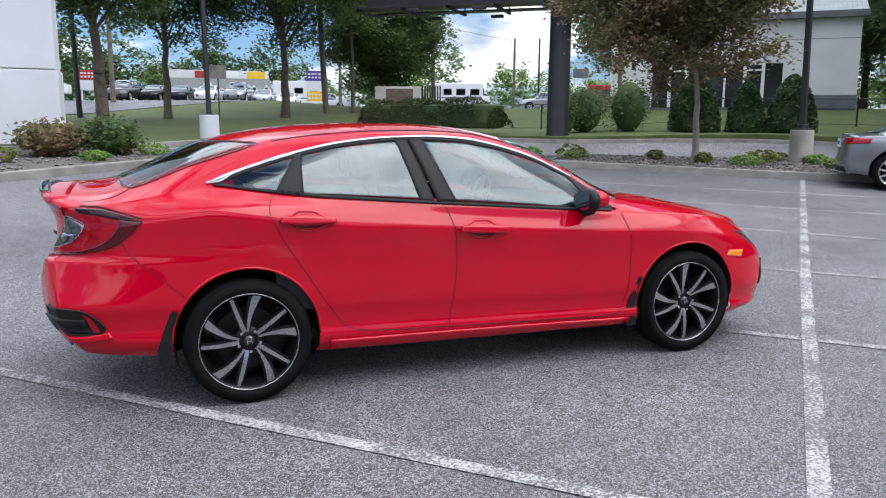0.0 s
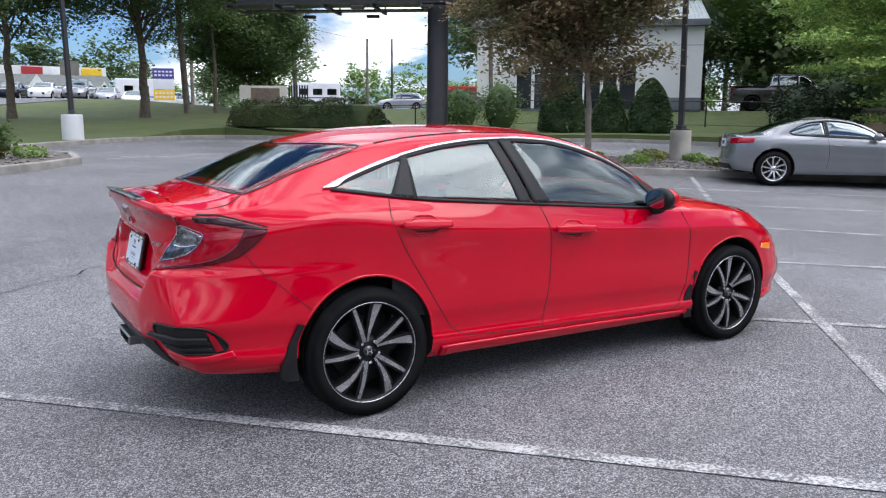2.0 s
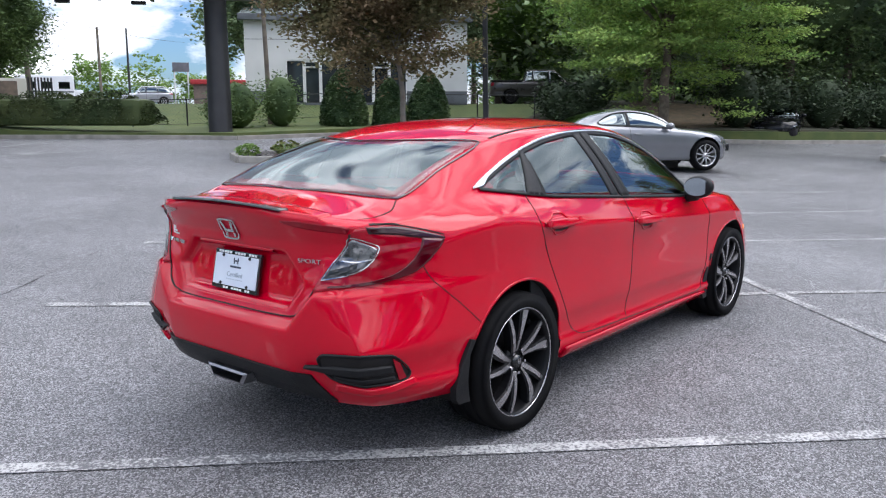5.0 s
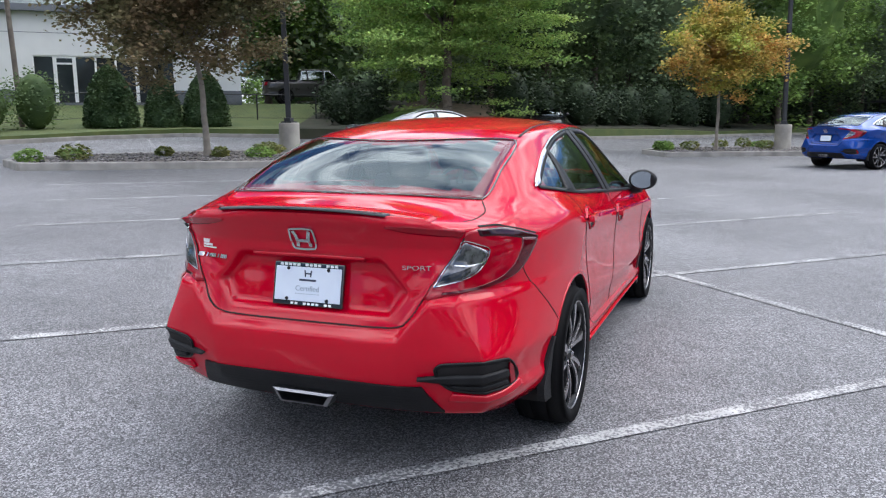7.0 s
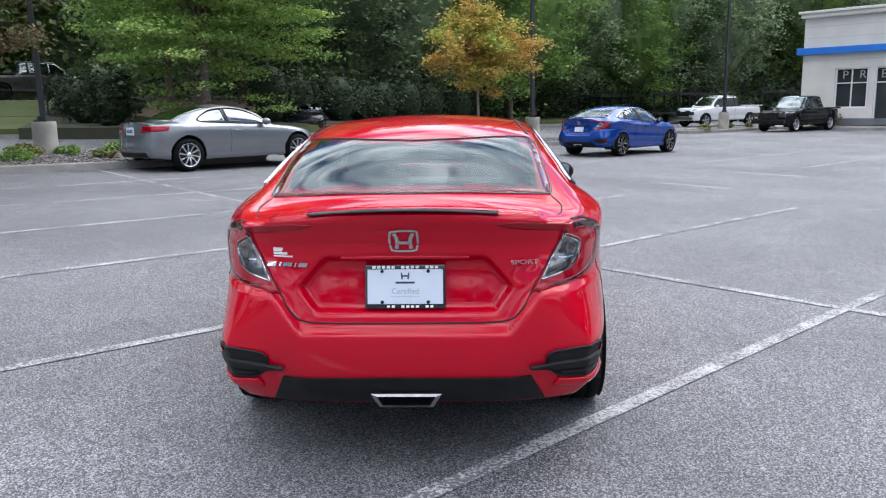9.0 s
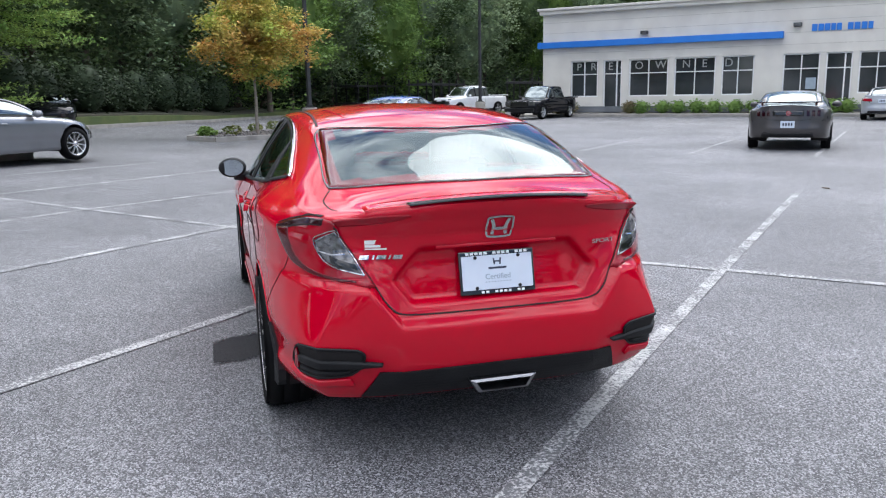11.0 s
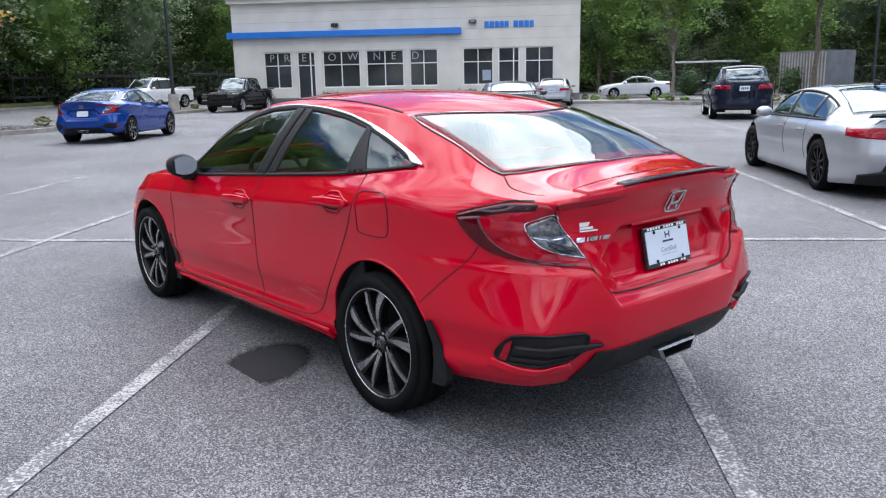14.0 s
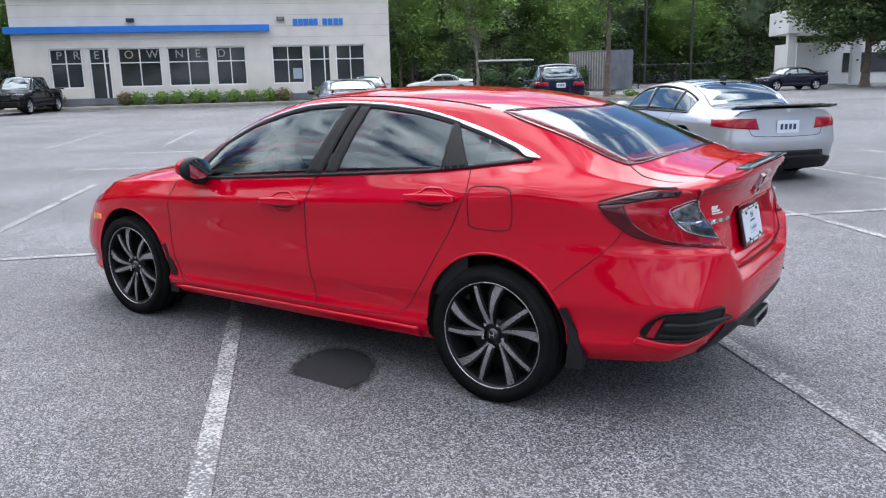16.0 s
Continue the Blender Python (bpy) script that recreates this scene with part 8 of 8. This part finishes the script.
AUDI = car_spec(4.78, 1.83, 1.31, 2.84, 1.12, 0.89, 0.90, 0.16, -0.86, -1.66, 0.945, 0.85, clear=0.13, R=0.325, tail=0.745)
AUDI["nz"], AUDI["nu"] = 20, 150
plain_car("silver_sedan", at(*AUDI_AT, 0.70, -0.714), AUDI, M_CSILV, "lowered silver four-door sedan with dark wheels and a boot spoiler", style="dark", pillars=(-0.10, -0.95), spoiler="lip")
MUST = car_spec(4.78, 1.88, 1.40, 2.72, 1.05, 0.99, 0.70, 0.0, -0.85, -1.60, 1.06, 0.98, R=0.34, tail=0.86)
plain_car("muscle_coupe", at(12.3, -13.65, 0.73, -0.68), MUST, M_CDKG, "dark grey metallic two-door muscle car with a spoiler", style="five", pillars=(-0.45,), lamps="bars", spoiler=True)
MID = car_spec(4.80, 1.83, 1.45, 2.78, 1.08, 0.99, 0.95, 0.15, -0.80, -1.60, 1.07, 0.97, R=0.33, tail=0.86)
plain_car("silver_saloon", at(24.1, -28.8, 0.62, -0.78), MID, M_CSILV, "silver four-door saloon seen from behind", pillars=(-0.10, -0.95))
plain_car("white_saloon", at(29.3, -42.6, 0.69, 0.72, 0.0), MID, M_CWHT, "white four-door saloon before the woods", pillars=(-0.10, -0.95))
SUVS = car_spec(4.83, 1.95, 1.76, 2.92, 0.98, 1.12, 1.0, 0.35, -1.75, -2.25, 1.22, 1.13, clear=0.28, R=0.375, tail=1.02)
plain_car("dark_suv", at(10.6, -23.1, 0.59, -0.81), SUVS, M_CNAVY, "dark navy sport utility vehicle seen from behind", "suv", pillars=(0.05, -0.95))
plain_car("white_suv", at(26.4, -62.6, 0.59, -0.81, 0.0), SUVS, M_CWHT, "white sport utility vehicle in the far car park", "suv", pillars=(0.05, -0.95))
CONV = car_spec(4.43, 1.71, 1.36, 2.70, 0.95, 0.93, 0.75, 0.15, -0.75, -1.15, 0.98, 0.90, R=0.31, tail=0.75)
conv = plain_car("convertible", at(26.9, -83, 0.69, 0.72, 0.0), CONV, M_CWHT, "white convertible with its black roof up", pillars=(-0.4,))
_sh = Shell(CONV)
part("soft_top", pbm(patch, lambda a, b, o, g: _sh.top_pt(a, b, o), [(0.2, -0.55), (0.2, 0.55)], [(-1.15, -0.55), (-1.15, 0.55)], 0.02, 1, 14, 12), M_TRIM, conv, "black fabric roof", smooth=True)
OLD = car_spec(4.75, 1.78, 1.40, 2.70, 1.08, 0.95, 0.9, 0.2, -0.85, -1.45, 1.03, 0.92, R=0.31, tail=0.82)
plain_car("old_sedan", at(7.6, -49.5, 0.69, 0.72, 0.0), OLD, M_CNAVY, "old dark blue four-door sedan with silver wheels", pillars=(-0.10, -0.95), spoiler=True)
PICK = car_spec(5.35, 1.90, 1.82, 3.2, 1.15, 1.12, 1.05, 0.35, -0.95, -1.15, 1.12, 1.10, clear=0.36, R=0.385, tail=0.95, nose=1.02)
BIGP = car_spec(6.10, 2.02, 1.98, 3.79, 1.25, 1.28, 1.35, 0.55, -0.95, -1.15, 1.28, 1.24, clear=0.42, R=0.41, tail=1.05, nose=1.16)
plain_car("black_pickup", at(37.0, -17.3, -0.606, 0.788, 0.0), PICK, M_CBLK, "black pickup truck facing the car park", "pickup truck", "five", (0.15, -0.6), "tall", bed=True)
plain_car("white_pickup", at(47.6, -16.4, -0.465, 0.885, 0.0), BIGP, M_CWHT, "big white pickup truck with a chrome bumper", "pickup truck", "five", (0.3, -0.6), "tall", bed=True)
plain_car("grey_pickup", at(36.0, 22.3, 0.62, -0.78, 2.14), BIGP, M_CDKG, "dark grey crew-cab pickup beside the white building", "pickup truck", "dark", (0.3, -0.6), "tall", bed=True)
plain_car("black_muscle_car", at(30.6, 7.3, -0.92, -0.2, lot_z(30.6, 7.3) + 0.03), MUST, M_CBLK, "black two-door car in the shade under the trees", pillars=(-0.45,), lamps="bars")
# row of cars beyond the lawn, noses towards it
for _i, (_x, _y, _sp, _pt, _w) in enumerate(((-2.4, 67.2, SUVS, M_CDKG, "dark grey"), (0.0, 67.9, MID, M_CBLK, "black"), (2.2, 68.6, MID, M_CNAVY, "dark blue"), (4.4, 67.2, MID, M_CWHT, "white"), (6.9, 67.0, SUVS, M_CGREY, "grey"), (9.3, 68.4, MID, M_CSILV, "silver"), (11.6, 69.2, MID, M_CWHT, "white"))):
    plain_car("parked_car", at(_x, _y, -0.34, -0.94, lawn_z(_x, _y) + 0.05), _sp, _pt, _w + " car parked nose out beside the far road", "car", pillars=(0.05, -0.95), group="far parked cars")
plain_car("white_pickup", at(19.0, 86, -1, 0.3, lawn_z(19, 86) + 0.05), PICK, M_CWHT, "white pickup on the far road", "pickup truck", "five", (0.15, -0.6), "tall", bed=True)
plain_car("pale_suv", at(36.5, 66.0, -0.9, 0.4, lawn_z(36.5, 66) + 0.05), SUVS, M_CSILV, "pale sport utility vehicle on the far road", "suv", pillars=(0.05, -0.95))


def box_van(x, y, z, ang, L, W, H, label, name="step_van", stripe=None):
    ob = thing(name, pose(x, y, z, 0, 0, ang), label, "van")
    bm = bmesh.new()
    box(bm, (-0.35, 0, 0.55 + (H - 0.55) / 2), (L - 0.7, W, H - 0.55), bev=0.12)
    box(bm, (L / 2 - 0.45, 0, 0.95), (0.9, W * 0.9, 0.75), bev=0.15)
    part("body", bm, M_CWHT, ob, "white box body")
    for g in (1, -1):
        for wx, ww in ((L * 0.22, 0.9), (-0.2, 0.9), (-L * 0.28, 0.8)):
            bm = bmesh.new()
            box(bm, (wx, g * (W / 2 + 0.004), H * 0.66), (ww, 0.02, 0.6), bev=0.008)
            part("side_window", bm, M_FARGL, ob, "dark side window")
        for ax in (L * 0.32, -L * 0.28):
            wheel(ob, ax, g * (W / 2 - 0.12), 0.38, 0.38, 0.215, 0.24, "five", g)
        if stripe:
            bm = bmesh.new()
            box(bm, (-0.35, g * (W / 2 + 0.006), 1.15), (L - 0.9, 0.012, 0.12))
            part("stripe", bm, stripe, ob, "coloured side stripe")
    bm = bmesh.new()
    box(bm, (L / 2 - 0.66, 0, H * 0.68), (0.1, W * 0.85, 0.7), bev=0.02)
    part("windshield", bm, M_FARGL, ob)
    return ob


box_van(14.6, 78.5, lawn_z(14.6, 78.5), -12, 5.6, 2.2, 2.9, "white delivery step van by the far road", stripe=M_BLUE)
box_van(29.2, 69.4, lawn_z(29.2, 69.4) + 0.05, -25, 5.4, 2.2, 2.6, "white motorhome parked by the far road", "motorhome", M_GREYB)
box_van(-9.6, 65.0, lawn_z(-9.6, 65) + 0.05, -5, 6.4, 2.3, 3.2, "white box truck at the roadside", "box_truck")


def sign_on_legs(x, y, z, ang, w, h, zb, mats, label, bars=True):
    ob = thing("roadside_sign", pose(x, y, z, 0, 0, ang), label, "sign")
    for g in (-0.4, 0.4):
        part("leg", pbm(rod, (g * w, 0, -0.2), (g * w, 0, zb + h), 0.07, n=8), M_WHITEP, ob)
    n = len(mats)
    for i, mt in enumerate(mats):
        bm = bmesh.new()
        box(bm, (0, 0, zb + h * (i + 0.5) / n), (w, 0.25, h / n - 0.04), bev=0.02)
        pn = part("panel", bm, mt, ob, "coloured sign panel")
        if bars:
            for k in range(2):
                bm = bmesh.new()
                for j in range(5):
                    box(bm, (-w * 0.36 + j * w * 0.18, -0.135, zb + h * (i + 0.33 + 0.34 * k) / n), (w * 0.12, 0.02, h / n * 0.16))
                part("writing_bars", bm, M_WHITEP, pn)
    return ob


sign_on_legs(-5.2, 70.1, lawn_z(-5, 70), -4, 1.6, 1.7, 1.0, (M_WHITEP, M_SIGNR), "red and white roadside sign")
sign_on_legs(15.3, 74.1, lawn_z(15, 74), -20, 1.9, 3.0, 0.8, (M_SIGNY, M_WHITEP, M_SIGNP), "purple, white and yellow roadside sign")
sign_on_legs(44.7, 72.7, lawn_z(44.7, 72.7), -33, 1.7, 1.0, 3.6, (M_GREYB,), "dark roadside sign board on posts", False)
# small board on a leaning post
bd = thing("notice_board", pose(1.9, 33.6, 1.2), "grey back of a small square road sign", "sign")
part("post", pbm(rod, (0, 0, -0.2), (0, 0, 2.6), 0.03, n=8), M_POLE, bd)
part_box("board", bd, (0, -0.04, 2.35), (0.75, 0.02, 0.62), M_CONC)
# monument sign
ms = thing("monument_sign", pose(11.9, 37.4, lawn_z(11.9, 37.4) - 0.1, 0, 0, -22), "low white masonry sign with a weathered brown panel", "sign")
part_box("base", ms, (0, 0, 0.8), (2.5, 0.6, 1.7), M_CREAM, "white masonry block", 0.03)
part_box("panel", ms, (0.1, -0.31, 0.9), (1.5, 0.04, 1.25), M_BRICK, "weathered brown panel", 0.01)
for _i in range(8):
    part_box("screen_post", ms, (1.35 + 0.14 * _i, 0.1, 0.85), (0.08, 0.08, 1.75), M_BLACKM, "black screen post")

# shops beyond the road
shop = thing("shop_row", pose(9.0, 104.5, 2.3, 0, 0, -6), "low row of shops with a grey roof and bright signs", "building")
part_box("wall", shop, (0, 2, 1.5), (13, 5, 3.0), M_WHITE, "white shop wall")
bm = bmesh.new()
_v = [bm.verts.new(p) for p in ((-6.6, -0.9, 2.6), (6.6, -0.9, 2.6), (6.6, 1.8, 4.4), (-6.6, 1.8, 4.4), (-6.6, 1.8, 2.6), (6.6, 1.8, 2.6))]
for f in ((0, 1, 2, 3), (0, 3, 4), (1, 5, 2), (4, 3, 2, 5)):
    bm.faces.new([_v[i] for i in f])
part("roof", bm, M_SHINGLE, shop, "grey shingled roof")
part_box("parapet", shop, (0, 3, 4.9), (13, 0.4, 1.2), M_WHITE, "white parapet")
for _i, _mt in enumerate((M_SIGNR, M_FRAME, M_SIGNY)):
    part_box("shop_sign", shop, (-2 + 3.4 * _i, 2.75, 4.95), (2.4, 0.1, 0.9), _mt, "bright shop sign")
for _gx in (-1.5, 2.2, 4.4, 6.0):
    bm = bmesh.new()
    s = 1.1 if _gx == -1.5 else 0.6
    _v = [bm.verts.new(p) for p in ((_gx - s, -1.0, 2.7), (_gx + s, -1.0, 2.7), (_gx, -1.0, 2.7 + 1.5 * s), (_gx, 1.2, 2.7 + 1.5 * s))]
    for f in ((0, 1, 2), (0, 2, 3), (1, 3, 2)):
        bm.faces.new([_v[i] for i in f])
    gb = part("gable", bm, M_WHITE, shop, "small white gable")
    part_box("gable_window", gb, (_gx, -1.03, 3.0), (0.35, 0.04, 0.35), M_BGLASS)
for _i in range(6):
    part_box("shop_window", shop, (-5.2 + 2.1 * _i, -0.52, 1.3), (1.4, 0.05, 1.6), M_BGLASS, "dark shop window")
low = thing("brick_shop", pose(48, 70, 2.4, 0, 0, -35), "low red-roofed building far off", "building")
part_box("wall", low, (0, 0, 1.2), (6, 5, 2.4), M_BRICK)
part_box("roof", low, (0, 0, 2.6), (6.6, 5.6, 0.5), M_SIGNR, "", 0.1)

# low white building far across the car park
fb = thing("low_white_building", pose(6.2, -66, 0, 0, 0, 28), "low white building with a deep flat canopy", "building")
part_box("wall", fb, (-4, -4, 1.6), (16, 6, 3.2), M_WHITE, "white wall")
part_box("canopy", fb, (3.5, 1.5, 4.6), (5.5, 5, 1.7), M_WHITE, "deep white canopy", 0.05)
for _cx in (1.2, 5.8):
    part_box("column", fb, (_cx, 3.4, 1.9), (0.6, 0.6, 3.8), M_WHITE, "white column")
part_box("window", fb, (-4, -0.97, 1.6), (9, 0.06, 1.5), M_BGLASS, "dark window strip")

# grey store box and trailer
st = thing("storage_container", pose(21.3, -52.2, 0, 0, 0, -20), "grey corrugated storage container", "container")
part_box("body", st, (0, 0, 1.45), (4.2, 2.4, 2.8), M_GREYB, "grey corrugated body", 0.02)
for _i in range(16):
    part_box("rib", st, (-1.95 + 0.26 * _i, 1.22, 1.45), (0.09, 0.05, 2.6), M_CONC)
    part_box("rib", st, (-1.95 + 0.26 * _i, -1.22, 1.45), (0.09, 0.05, 2.6), M_CONC)
tl = thing("utility_trailer", pose(28.2, -50, 0, 0, 0, 20), "dark utility trailer with a pale roof and loaded tools", "trailer")
part_box("bed", tl, (0, 0, 0.75), (4.2, 2.0, 0.2), M_BLACKM, "dark flat bed", 0.02)
part_box("canopy", tl, (0, 0, 2.35), (4.2, 2.0, 0.12), M_WHITEP, "pale flat roof", 0.02)
for _x in (-2, 0, 2):
    for _y in (-0.95, 0.95):
        part_box("post", tl, (_x, _y, 1.55), (0.07, 0.07, 1.5), M_BLACKM)
for _i in range(6):
    part_box("crate", tl, (-1.7 + 0.66 * _i, 0.2 * (-1) ** _i, 1.1), (0.5, 0.9, 0.4 + 0.12 * (_i % 3)), (M_GREYB, M_CONC, M_TRIM)[_i % 3], "loaded crate", 0.02)
for _g in (1, -1):
    wheel(tl, -0.3, _g * 0.95, 0.33, 0.33, 0.215, 0.2, "five", _g)
# low flat trailers with dark loads behind the pickups
for _k, (_x, _y) in enumerate(((57.5, -17.0), (54.5, -24.0), (62.0, -12.0))):
    fl = thing("flatbed_trailer", pose(_x, _y, 0, 0, 0, -38), "dark steel car-hauler trailer behind the pickups", "trailer", "flatbed trailers")
    part_box("deck", fl, (0, 0, 2.2), (7.5, 2.1, 0.14), M_BLACKM, "", 0.02)
    part_box("lower_deck", fl, (0, 0, 0.8), (7.5, 2.1, 0.14), M_BLACKM, "", 0.02)
    for _i in range(5):
        for _g in (1, -1):
            part_box("upright", fl, (-3.5 + 1.75 * _i, _g * 1.0, 1.5), (0.1, 0.1, 2.1), M_BLACKM)
    for _g in (1, -1):
        wheel(fl, -1.5, _g * 1.0, 0.36, 0.36, 0.215, 0.2, "dark", _g)
fence_line([(33, -45), (24, -52), (14, -56)], lambda x, y: 0.0, 1.8, 3.0)
# short dark twig on the asphalt
tw = tagged(part("twig", pbm(rod, (4.26, -7.58, 0.015), (4.36, -7.53, 0.02), 0.012, 0.008, 6), M_BARK), "short dark twig lying on the asphalt", "twig")
